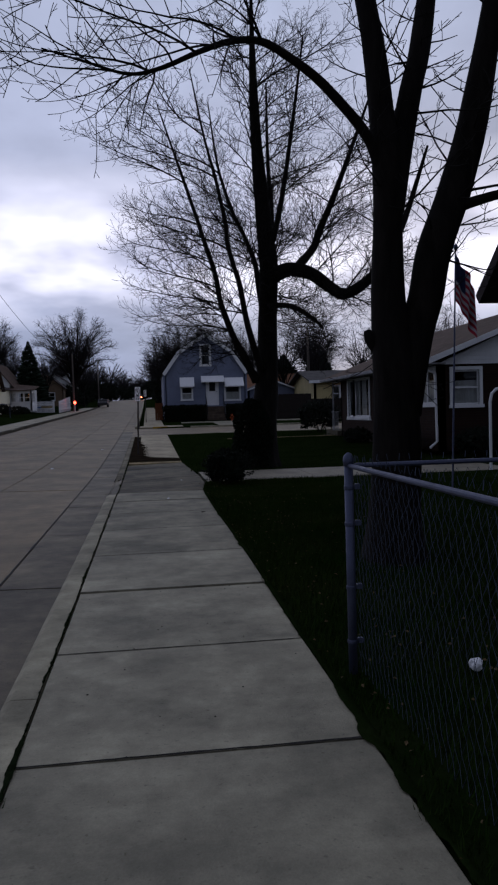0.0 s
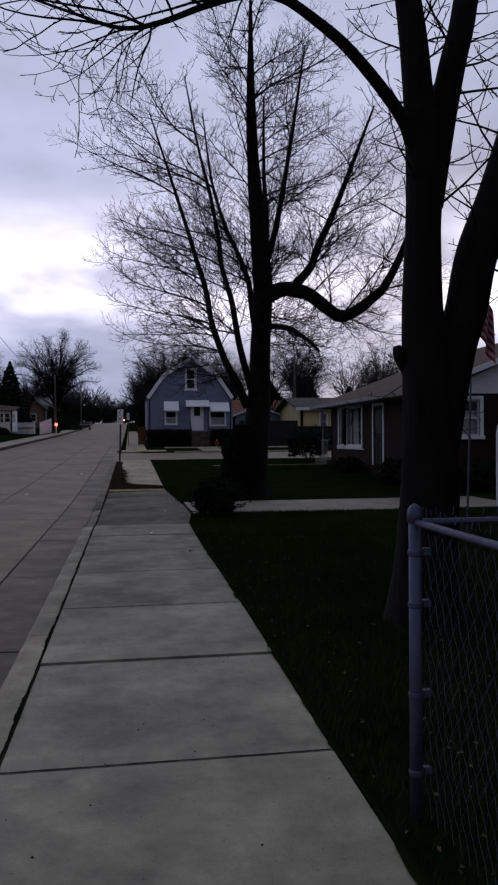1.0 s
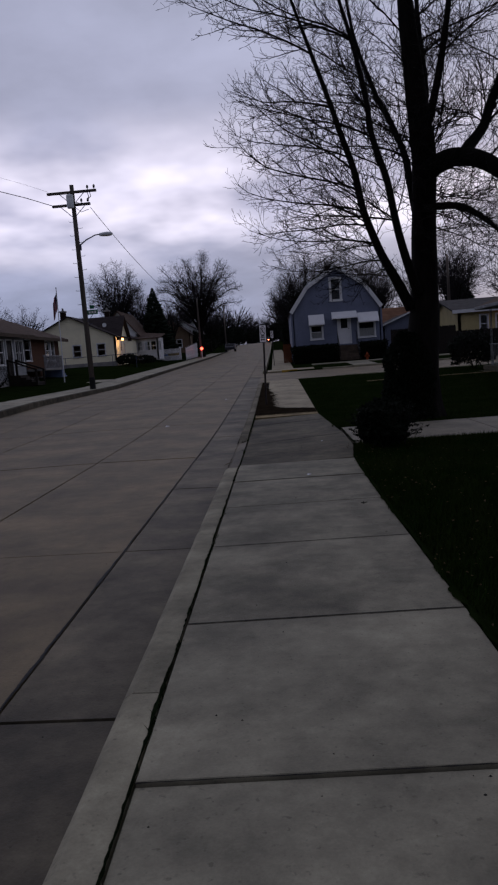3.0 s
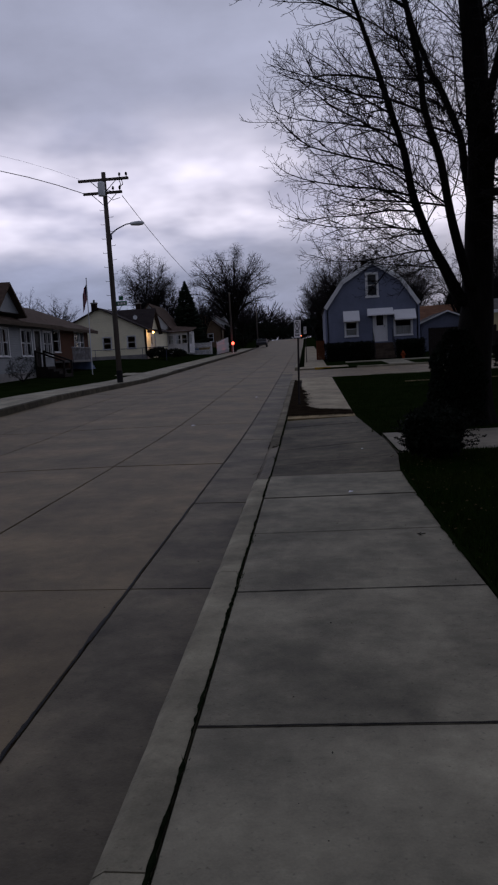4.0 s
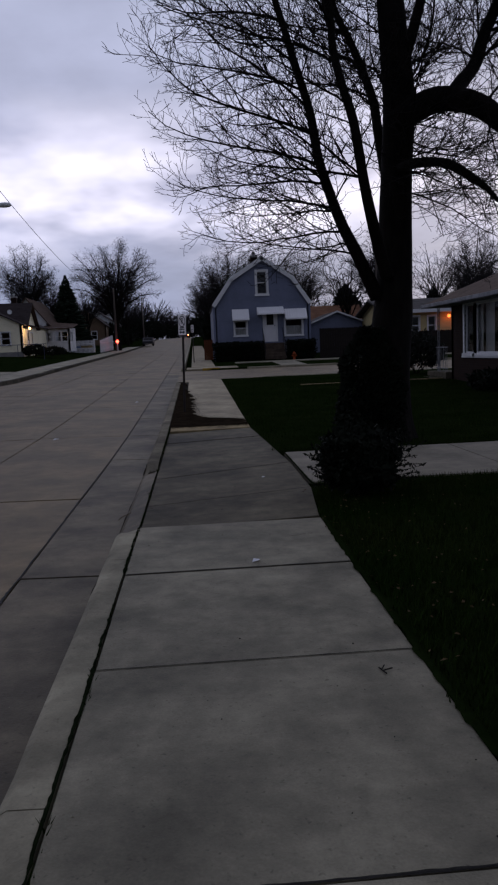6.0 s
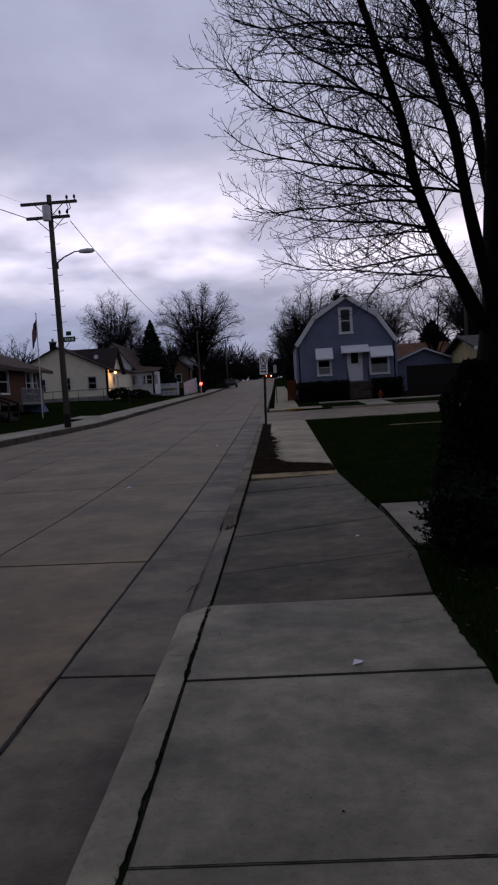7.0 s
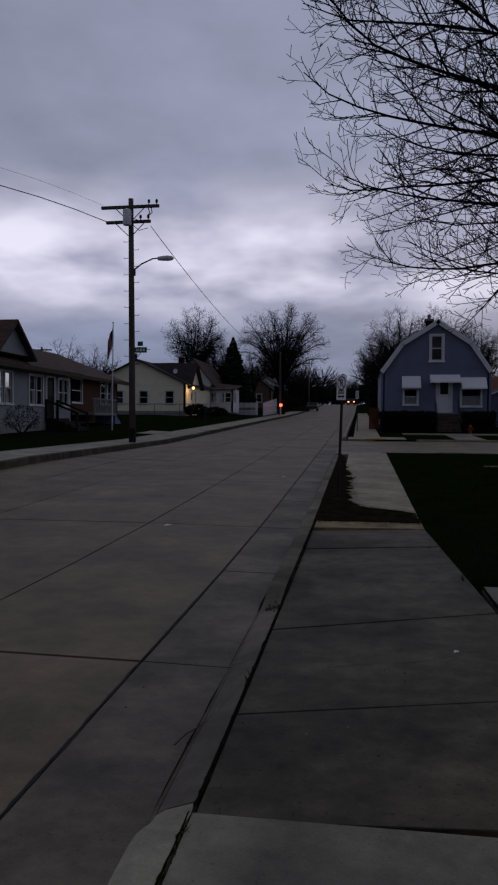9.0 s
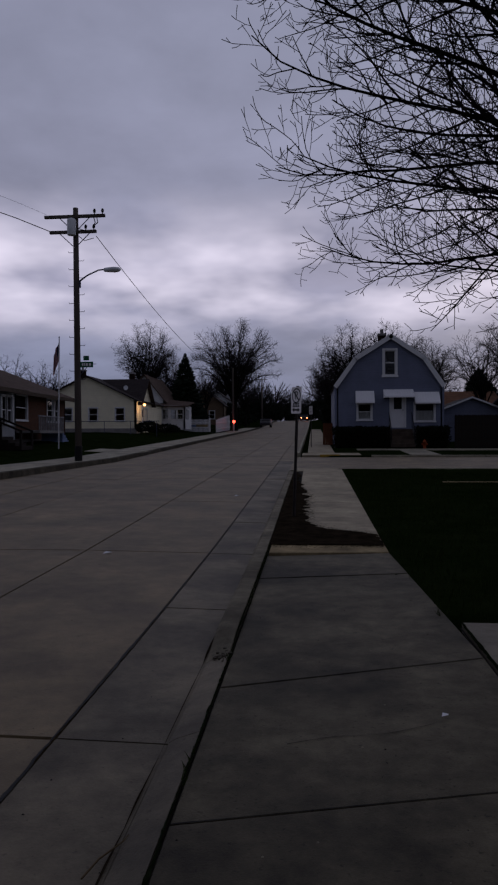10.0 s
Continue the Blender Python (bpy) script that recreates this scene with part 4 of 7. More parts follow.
def far_tree(seed, h, wide, deep, label, limbs=30, spec=FAR_SPEC):
    """A bare tree whose limbs fan out into an even dome; wide and deep are the dome's half width and half height."""
    t = thing("tree", pose(0, 0, -500), label, "tree", "bare trees down the street")
    rs = random.Random(seed)
    fork = h * 0.24
    s = Shape()
    r = h * 0.024
    s.tube([(0, 0, -0.4), (0.05, 0, h * 0.05), (0, 0.03, fork), (0, 0, fork * 1.5)], [r * 1.4, r * 1.05, r * 0.95, r * 0.7], 9)
    crown = Shape()
    top = h - deep
    for i in range(limbs):
        up = 1 - 1.55 * (i + 0.5) / limbs
        a = 2.399963 * i + rs.uniform(-0.25, 0.25)
        flat_ = math.sqrt(max(1 - up * up, 0))
        reach = rs.uniform(0.7, 0.9)
        end = Vector((wide * flat_ * math.cos(a) * reach, wide * flat_ * math.sin(a) * reach, top + deep * up * reach))
        a0 = Vector((0, 0, fork * rs.uniform(0.8, 1.5)))
        mid = Vector((end.x * 0.52, end.y * 0.52, a0.z + (end.z - a0.z) * (0.66 if up > 0.3 else 0.9) + (1.2 if up < 0.3 else 0.2)))
        q = []
        for k in range(8):
            u = k / 7
            w = 0.14 * math.sin(u * math.pi)
            q.append(a0 * (1 - u) ** 2 + mid * 2 * u * (1 - u) + end * u * u + Vector((rs.gauss(0, w), rs.gauss(0, w), rs.gauss(0, w * 0.5))))
        ra = r * rs.uniform(0.2, 0.34)
        s.tube(q, [ra * (1 - 0.11 * j) for j in range(8)], 6, False)
        sprout(crown, q, ra, ra * 0.2, 0, rs, spec, 0.0138)
    part("trunk", s, BARK, t, smooth=True)
    part("crown", crown, FAR_TWIG, t, "bare twigs", kind="stuff")
    return t


def place_tree(src, x, y, turn, size=1.0, sink=0.0):
    src_scale = src.scale.copy()
    src.scale = (size, size, size)
    o = copy_thing(src, pose(x, y, height(y, x) - sink, 0, 0, turn))
    src.scale = src_scale
    return o


tree_a = far_tree(3, 15.3, 7.2, 5.9, "tall bare tree with a wide rounded crown", 38)
tree_b = far_tree(8, 13.4, 4.5, 4.8, "bare tree with an upright rounded crown", 26)
tree_c = far_tree(17, 9.0, 3.6, 3.4, "small bare tree with a dense crown", 20, SMALL_SPEC)
for src, x, y, turn, size in (
        (tree_a, -10.4, 112, 20, 1.0), (tree_b, -20.3, 104, 80, 1.0), (tree_c, -31.0, 88, 10, 0.92), (tree_c, -28.0, 90, 130, 0.85),
        (tree_c, -16.5, 128, 140, 1.0), (tree_c, -11.5, 140, 40, 1.0), (tree_c, -12.5, 165, 0, 1.0), (tree_b, 3.6, 90, 75, 0.85), (tree_c, -15.5, 121, 200, 1.0),
        (tree_b, 7.0, 84, 130, 0.8), (tree_c, 2.6, 108, 60, 1.0), (tree_c, 13.5, 76, 20, 1.0), (tree_b, 2.4, 130, 10, 0.9), (tree_c, 2.8, 150, 33, 1.1),
        (tree_b, 18, 82, 200, 0.85), (tree_c, 24, 70, 40, 0.9), (tree_b, 31, 76, 90, 0.8), (tree_c, 20, 64, 150, 0.7), (tree_c, -11.8, 190, 70, 1.1),
        (tree_c, 3.6, 175, 0, 1.2), (tree_c, -7, 235, 10, 1.1), (tree_c, -2, 245, 60, 1.1), (tree_c, -15, 205, 60, 1.1), (tree_b, -24, 138, 60, 0.9), (tree_c, -13.0, 152, 60, 1.0),
        (tree_c, 5.5, 112, 100, 1.0), (tree_b, -19, 175, 10, 0.9), (tree_b, 9, 120, 20, 0.9), (tree_b, 14, 110, 120, 0.9),
        (tree_c, 16.5, 74, 70, 0.95), (tree_c, 22.0, 77, 160, 1.0), (tree_b, 26.5, 80, 35, 0.8), (tree_c, 11.5, 88, 250, 1.0), (tree_c, 29.0, 70, 300, 0.9)):
    place_tree(src, x, y, turn, size)
for src in (tree_a, tree_b, tree_c):
    for o in (*src.children_recursive, src):
        bpy.data.objects.remove(o)


woods, rs = Shape(), random.Random(15)
for i in range(320):
    # a distant band of bare woodland closing the street
    a, R = rs.uniform(-1.2, 1.2), rs.uniform(215, 330)
    x, y = R * math.sin(a), R * math.cos(a)
    if -9.5 < x < 0 and y < 225:
        continue
    g0 = height(y, x)
    hh = rs.uniform(7, 12)
    woods.tube([(x, y, g0 - 1), (x, y, g0 + hh * 0.6)], [0.25, 0.12], 4, False)
    for k in range(46):
        b, el, l = rs.random() * 6.28, rs.uniform(0.2, 1.3), hh * rs.uniform(0.25, 0.5)
        p = Vector((x, y, g0 + hh * rs.uniform(0.2, 0.6)))
        d = Vector((math.cos(b) * math.cos(el), math.sin(b) * math.cos(el), math.sin(el)))
        q = p + d * l
        woods.tube([p, q], [0.12, 0.08], 3, False)
        for m_ in range(3):
            e = Vector((rs.gauss(0, 1), rs.gauss(0, 1), rs.gauss(0.4, 1))).normalized()
            s_ = p.lerp(q, rs.uniform(0.4, 1))
            woods.tube([s_, s_ + (e + d).normalized() * l * 0.5], [0.07, 0.04], 3, False)
tagged(new("far_woods", woods.mesh("far_woods", FAR_TWIG)), "distant band of bare dusky woodland", "woods", kind="stuff")


def conifer(x, y, h, r, seed, label):
    t = thing("spruce", pose(x, y, height(y, x) - 0.1), label, "spruce")
    rs = random.Random(seed)
    s = Shape()
    s.tube([(0, 0, -0.3), (0, 0, h * 0.5), (0, 0, h)], [r * 0.08, r * 0.05, 0.01], 8)
    part("trunk", s, BARK, t)
    c = Shape()
    for i in range(int(h * r * 46)):
        u = rs.random() ** 1.5
        z = h * (0.04 + 0.96 * u)
        a = rs.random() * 6.283
        rr = r * (1 - z / h) ** 0.75 * (1 + 0.18 * noise.noise(Vector((math.cos(a) * 1.5 + seed, math.sin(a) * 1.5, z * 0.7)))) + 0.10
        l = rr * rs.uniform(0.62, 1.06)
        d = Vector((math.cos(a), math.sin(a), 0))
        w = Vector((-d.y, d.x, 0)) * (0.10 * l + 0.09)
        dip = rs.uniform(0.1, 0.3)
        p0, p1, p2 = d * l * 0.25 + Vector((0, 0, z)), d * l * 0.7 + Vector((0, 0, z - dip * l)), d * l + Vector((0, 0, z - dip * l * rs.uniform(0.6, 1.2)))
        dn = Vector((0, 0, -0.12 * l - 0.08))
        c.add([p0, p1 + w, p2, p1 - w, p1 + dn], [(0, 1, 4), (1, 2, 4), (2, 3, 4), (3, 0, 4), (0, 3, 2, 1)])
    part("crown", c, NEEDLE, t, "drooping dark needled boughs", kind="stuff")
    return t


conifer(-14.6, 98, 8.9, 3.1, 4, "dark full spruce beside the cream house")
conifer(15, 84, 6.2, 4.2, 6, "dark spruce behind the side street houses")
conifer(18.6, 80, 5.4, 4.0, 17, "dark spruce behind the side street houses")
conifer(20.5, 90, 7.0, 4.4, 7, "dark spruce behind the side street houses")
conifer(26.5, 92, 6.0, 3.2, 9, "dark spruce behind the side street houses")


def shrub(at, size, seed, label, count=900, leaf=0.06, name="shrub"):
    t = thing(name, pose(*at), label, "shrub")
    rs = random.Random(seed)
    s, stems = Shape(), Shape()
    for i in range(14):
        a = rs.random() * 6.28
        stems.tube(bend((0, 0, -0.05), (math.cos(a), math.sin(a), 1.0), size[2] * 0.9, 4, 0.12, 0.02, rs), [0.015, 0.012, 0.01, 0.007, 0.004], 4)
    for i in range(count):
        a, b = rs.random() * 6.28, math.acos(rs.uniform(-0.75, 1))
        k = rs.uniform(0.55, 1.0) ** 0.5 * (1 + 0.22 * noise.noise(Vector((math.cos(a) * 2 + seed, math.sin(a) * 2, b * 2))))
        p = Vector((size[0] * k * math.sin(b) * math.cos(a), size[1] * k * math.sin(b) * math.sin(a), size[2] * 0.5 + size[2] * 0.5 * k * math.cos(b)))
        d = Vector((rs.gauss(0, 1), rs.gauss(0, 1), rs.gauss(0.3, 1))).normalized()
        o = d.orthogonal().normalized()
        l = leaf * rs.uniform(0.7, 1.6)
        s.add([p, p + d * l * 0.5 + o * l * 0.3, p + d * l, p + d * l * 0.5 - o * l * 0.3], [(0, 1, 2, 3)])
    part("branch_frame", stems, BARK, t)
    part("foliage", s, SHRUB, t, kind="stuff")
    return t


for i, (x, y, w, h) in enumerate(((-13.5, 131, 2.4, 3.6), (-12.6, 143, 1.8, 3.0), (-13.2, 158, 2.2, 4.2), (-12.4, 172, 2.2, 4.4), (-12.6, 186, 2.6, 4.6), (-10.2, 200, 2.8, 4.6),
                                  (3.2, 118, 1.8, 3.6), (3.0, 137, 1.8, 4.2), (3.4, 158, 2.2, 4.6), (3.0, 178, 2.4, 5.0), (1.8, 196, 2.8, 5.2), (-3.8, 214, 4.5, 4.0), (-8.5, 216, 4.2, 4.4), (1.5, 216, 4.2, 4.6),
                                  (-16.4, 112, 2.2, 3.0), (-22.5, 110, 2.6, 3.2))):
    shrub((x, y, height(y, x) - 0.2), (w, w * 0.8, h), 200 + i, "dark overgrown bush down the street", 1500, 0.45)
bush = shrub((1.34, 16.15, 0.0), (0.36, 0.42, 0.68), 3, "low dark evergreen shrub at the corner of the path", 7000, 0.06)
spikes = Shape()
rs = random.Random(9)
for i in range(120):
    a = rs.random() * 6.28
    w = bend((0.25 * math.cos(a), 0.25 * math.sin(a), rs.uniform(0.1, 0.45)), (math.cos(a), math.sin(a), rs.uniform(-0.1, 1.1)), rs.uniform(0.16, 0.30) + (0.14 if math.cos(a) > 0.5 else 0.0), 4, 0.15, 0.06, rs)
    spikes.tube(w, [0.006, 0.005, 0.004, 0.003, 0.002], 3, False)
    for k in range(20):
        p, d = along(w, rs.uniform(0.3, 0.99))
        o = Vector((rs.gauss(0, 1), rs.gauss(0, 1), rs.gauss(0.2, 1))).normalized()
        q = d.cross(o).normalized()
        l = rs.uniform(0.03, 0.055)
        spikes.add([p, p + o * l * 0.5 + q * l * 0.3, p + o * l, p + o * l * 0.5 - q * l * 0.3], [(0, 1, 2, 3)])
part("sprig", spikes, SHRUB, bush, kind="stuff")

ivy = thing("ivy", pose(2.62, 20.5, 0), "dark ivy thicket clinging round the foot of the tree", "ivy")
iv, vine = Shape(), Shape()
rs = random.Random(21)
for i in range(9000):
    a, z = rs.random() * 6.28, 1.75 * rs.random() ** 0.9
    lob = 1 + 0.25 * noise.noise(Vector((math.cos(a) * 1.6, math.sin(a) * 1.6, z * 1.8)))
    r = (0.56 - 0.10 * z) * lob * (1 if z < 1.25 else max(1 - (z - 1.25) / 0.8, 0.3)) * rs.uniform(0.86, 1.04)
    p = Vector((-0.10 + r * math.cos(a), -0.05 + r * 0.9 * math.sin(a), z))
    d = Vector((math.cos(a) + rs.gauss(0, 0.7), math.sin(a) + rs.gauss(0, 0.7), rs.gauss(0.0, 0.7))).normalized()
    o = d.orthogonal().normalized()
    l = rs.uniform(0.04, 0.09)
    iv.add([p, p + d * l * 0.5 + o * l * 0.4, p + d * l, p + d * l * 0.5 - o * l * 0.4], [(0, 1, 2, 3)])
for i in range(8):
    a = i * 0.78
    vine.tube(bend((0.42 * math.cos(a) - 0.1, 0.4 * math.sin(a), -0.05), (-0.15 * math.cos(a), -0.15 * math.sin(a), 1), 1.5, 6, 0.08, 0.05, rs), 0.012, 4)
part("stem", vine, BARK, ivy)
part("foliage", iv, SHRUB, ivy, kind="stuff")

# crumbs of soil and dead grass creeping over the edge of the slabs
fringe, P = Shape(), []
n = 420
for i in range(n):
    y = -1 + 16.2 * i / (n - 1)
    w = 0.012 + 0.04 * noise.noise(Vector((y * 0.8, 11, 0))) + 0.03 * noise.noise(Vector((y * 4.3, 5, 0))) + 0.02 * noise.noise(Vector((y * 13, 2, 0)))
    e = walk_r(y)
    P += [(e - max(w, -0.005), y, 0.007), (e + 0.012, y, 0.012), (e + 0.045, y, -0.012)]
fringe.add(P, [(3 * i + k, 3 * i + k + 1, 3 * i + k + 4, 3 * i + k + 3) for i in range(n - 1) for k in range(2)])
tagged(new("soil_fringe", fringe.mesh("soil_fringe", LAWN, True)), "ragged dark soil creeping over the pavement edge", "soil", kind="structure")

# dark strip laid in the gutter as the shadow line against the kerb
silt = Shape()
P = []
n = 160
for i in range(n):
    y = -2 + 40.0 * i / (n - 1)
    w = (0.018 + 0.03 * noise.noise(Vector((y * 0.9, 2, 0))) + 0.02 * noise.noise(Vector((y * 4, 7, 0)))) * (1 - 0.45 * ease(15.0, 15.4, y) * (1 - ease(18.5, 19.0, y)))
    for x in (ROAD_R - 0.005, ROAD_R - max(w, 0.006)):
        P.append((x, y, road_z(x, y) + 0.010))
silt.add(P, [(2 * i, 2 * i + 1, 2 * i + 3, 2 * i + 2) for i in range(n - 1)])
tagged(new("gutter_silt", silt.mesh("gutter_silt", DIRT, True)), "thin dark strip for the shadow line along the gutter", "silt", kind="structure")


# ---- houses ----
def wall(parent, name, m, length, tall, holes, mat, thick=0.18, label="", gable=None):
    """A wall along local x from the origin, outer face at y=0, with openings (x0, x1, z0, z1) through it."""
    xs = sorted({0.0, length, *[h[0] for h in holes], *[h[1] for h in holes]})
    zs = sorted({0.0, tall, *[h[2] for h in holes], *[h[3] for h in holes]})
    s = Shape()

    def solid(i, j):
        if i < 0 or j < 0 or i >= len(xs) - 1 or j >= len(zs) - 1:
            return False
        cx, cz = (xs[i] + xs[i + 1]) / 2, (zs[j] + zs[j + 1]) / 2
        return not any(h[0] < cx < h[1] and h[2] < cz < h[3] for h in holes)

    def q(*p):
        s.add([m @ Vector(c) for c in p], [(0, 1, 2, 3)])

    for i in range(len(xs) - 1):
        for j in range(len(zs) - 1):
            if not solid(i, j):
                continue
            a, b, c, d = xs[i], xs[i + 1], zs[j], zs[j + 1]
            q((a, 0, c), (b, 0, c), (b, 0, d), (a, 0, d))
            q((b, thick, c), (a, thick, c), (a, thick, d), (b, thick, d))
            if not solid(i - 1, j):
                q((a, thick, c), (a, 0, c), (a, 0, d), (a, thick, d))
            if not solid(i + 1, j):
                q((b, 0, c), (b, thick, c), (b, thick, d), (b, 0, d))
            if not solid(i, j - 1):
                q((a, thick, c), (b, thick, c), (b, 0, c), (a, 0, c))
            if not solid(i, j + 1) and not (gable and j == len(zs) - 2):
                q((a, 0, d), (b, 0, d), (b, thick, d), (a, thick, d))
    if gable:
        n = len(gable)
        v = [m @ Vector((x, 0, z)) for x, z in gable] + [m @ Vector((x, thick, z)) for x, z in gable]
        s.add(v, [tuple(range(n)), tuple(range(2 * n - 1, n - 1, -1))] + [(i, i + n, (i + 1) % n + n, (i + 1) % n) for i in range(n)])
    me = bpy.data.meshes.new(name)
    me.from_pydata(s.v, [], s.f)
    me.materials.append(mat)
    return part(name, me, mat, parent, label)


def window(parent, m, x0, x1, z0, z1, sashes=1, bars=1, trim=0.09, blind=0.0, mat=TRIM, name="window", depth=0.0):
    """Trim, sashes, meeting rail and panes in an opening of the wall with frame m."""
    fr = Shape()
    t, o = trim, 0.035
    for a, b in (((x0 - t, -o, z0 - t), (x0, 0.10, z1 + t)), ((x1, -o, z0 - t), (x1 + t, 0.10, z1 + t)),
                 ((x0, -o, z1), (x1, 0.10, z1 + t)), ((x0 - t * 1.3, -o * 1.8, z0 - t), (x1 + t * 1.3, 0.0, z0 - 0.002))):
        fr.box(a, b, 0.006, m)
    fr.box((x0, 0.002, z0 - t), (x1, 0.10, z0), 0.0, m)
    w = part(name, fr, mat, parent)
    step = (x1 - x0) / sashes
    for k in range(sashes):
        a, b = x0 + k * step, x0 + (k + 1) * step
        sa = Shape()
        e = 0.045
        sa.box((a, 0.03, z0), (a + e, 0.08, z1), 0, m).box((b - e, 0.03, z0), (b, 0.08, z1), 0, m)
        sa.box((a + e, 0.03, z1 - e), (b - e, 0.08, z1), 0, m).box((a + e, 0.03, z0), (b - e, 0.08, z0 + e), 0, m)
        for j in range(bars):
            zz = z0 + (z1 - z0) * (j + 1) / (bars + 1)
            sa.box((a + e, 0.028, zz - 0.025), (b - e, 0.082, zz + 0.025), 0, m)
        part("sash", sa, mat, w)
        edges = [z0 + e] + [z0 + (z1 - z0) * (j + 1) / (bars + 1) for j in range(bars)] + [z1 - e]
        for c, d in zip(edges[:-1], edges[1:]):
            g = Shape()
            g.add([m @ Vector(p) for p in ((a + e, 0.055, c), (b - e, 0.055, c), (b - e, 0.055, d), (a + e, 0.055, d))], [(0, 1, 2, 3)])
            p = part("pane", g, GLASS, w)
            p.visible_shadow = False
    back = Shape()
    if blind:
        n = 14
        P = []
        zt = z1 - (z1 - z0) * (1 - blind)
        for i in range(n + 1):
            xx = x0 + (x1 - x0) * i / n
            yy = 0.13 + 0.02 * (i % 2)
            P += [m @ Vector((xx, yy, z0)), m @ Vector((xx, yy, zt))]
        back.add(P, [(2 * i, 2 * i + 2, 2 * i + 3, 2 * i + 1) for i in range(n)])
        part("curtain", back, CURTAIN, w)
    return w


def door(parent, m, x0, x1, z0, z1, mat, glazed=True):
    d = Shape()
    d.box((x0, 0.03, z0), (x1, 0.08, z1), 0.006, m)
    for a, b in ((0.12, 0.42), (0.58, 0.88)):
        d.box((x0 + (x1 - x0) * a, 0.018, z0 + 0.15), (x0 + (x1 - x0) * b, 0.032, z0 + (z1 - z0) * 0.45), 0.005, m)
    ob = part("door", d, mat, parent)
    t = 0.09
    fr = Shape()
    fr.box((x0 - t, -0.03, z0), (x0, 0.1, z1 + t), 0.005, m).box((x1, -0.03, z0), (x1 + t, 0.1, z1 + t), 0.005, m).box((x0, -0.03, z1), (x1, 0.1, z1 + t), 0.005, m)
    part("door_frame", fr, TRIM, ob)
    if glazed:
        g = Shape()
        g.box((x0 + 0.16, 0.012, z0 + (z1 - z0) * 0.55), (x1 - 0.16, 0.03, z1 - 0.16), 0.004, m)
        part("door_light", g, BLACK, ob, "dark glazed door light")
    k = Shape()
    k.lathe([(0.0, 0), (0.03, 0.0), (0.03, 0.03), (0.012, 0.04), (0.012, 0.06)], 8, (0, 0, 0))
    k.v = [tuple(m @ Vector((x1 - 0.09 + x, -0.03 - z + 0.03, z0 + 1.0 + y))) for x, y, z in k.v]
    part("handle", k, GALV, ob)
    return ob


def roof_slab(parent, pts, thick, mat, name="roof", label=""):
    """A sloping roof plane from its four corners, with thickness."""
    P = [Vector(p) for p in pts]
    n = (P[1] - P[0]).cross(P[2] - P[0]).normalized()
    if n.z < 0:
        n = -n
    s = Shape()
    k = len(P)
    s.add([p + n * 0.0 for p in P] + [p - n * thick for p in P], [tuple(range(k)), tuple(range(2 * k - 1, k - 1, -1))] + [(i, (i + 1) % k, (i + 1) % k + k, i + k) for i in range(k)])
    return part(name, s, mat, parent, label)


def chimney(parent, x, y, z0, z1, w=0.45, d=0.45, mat=BRICK_R):
    s = Shape()
    s.box((x - w / 2, y - d / 2, z0), (x + w / 2, y + d / 2, z1), 0.01)
    c = part("chimney", s, mat, parent)
    s = Shape()
    s.box((x - w / 2 - 0.05, y - d / 2 - 0.05, z1 - 0.14), (x + w / 2 + 0.05, y + d / 2 + 0.05, z1), 0.02)
    s.lathe([(0.1, 0), (0.1, 0.25), (0.08, 0.27)], 10, (x, y, z1))
    part("cap", s, BLOCK, c)


def metal_awning(parent, x0, x1, z1, drop, out):
    """A ribbed metal awning over an opening of the front wall."""
    s = Shape()
    n = max(6, int((x1 - x0) / 0.07))
    P = []
    for i in range(n + 1):
        x = x0 + (x1 - x0) * i / n
        r = 0.012 * (i % 2)
        P += [(x, -0.02, z1 + r), (x, -out, z1 - drop + 0.09 + r), (x, -out - 0.01, z1 - drop + r)]
    s.add(P, [(3 * i + k, 3 * i + 3 + k, 3 * i + 4 + k, 3 * i + 1 + k) for i in range(n) for k in range(2)])
    for x in (x0, x1):
        s.add([(x, -0.02, z1), (x, -out, z1 - drop + 0.09), (x, -out - 0.01, z1 - drop), (x, -0.02, z1 - drop)], [(0, 1, 2, 3)])
    a = part("awning", s, AWNING, parent, "white ribbed metal awning")
    f = Shape()
    for x in (x0 + 0.02, x1 - 0.02):
        f.tube([(x, -0.0, z1 - drop), (x, -out + 0.02, z1 - drop + 0.02)], 0.012, 6)
    part("bracket", f, GALV, a)


# blue gambrel house past the side street; ground floor at z=1.1 above its base
bz = height(56.8) - 0.02
bh = thing("house", pose(1.08, 56.8, bz), "blue clapboard gambrel house with white awnings and trim", "house")
BW, FL = 6.12, 1.10
M0 = Matrix()
body_top = 3.55
holes = [(1.30, 2.04, 1.57, 2.46), (3.17, 3.93, 1.10, 3.02), (4.52, 5.58, 1.48, 2.46), (2.80, 3.42, 4.14, 5.52)]
apex, kl, kr = (BW / 2 + 0.12, 6.40), (1.13, 5.08), (5.49, 5.08)
front = wall(bh, "front_wall", M0, BW, body_top, holes[:3], BLUE, label="blue lapped siding")
# upper part of the front above the eaves, built round the attic window
gs = Shape()
ax0, ax1, az0, az1 = 2.80, 3.42, 4.10, 5.50


def gam(x):
    """The underside of the gambrel roof above x."""
    pts = [(0.0, 3.55), (1.13, 5.05), (BW / 2 + 0.1, 6.32), (5.05, 5.05), (BW, 3.55)]
    for (xa, za), (xb, zb) in zip(pts[:-1], pts[1:]):
        if xa <= x <= xb:
            return za + (zb - za) * (x - xa) / (xb - xa)
    return 3.55


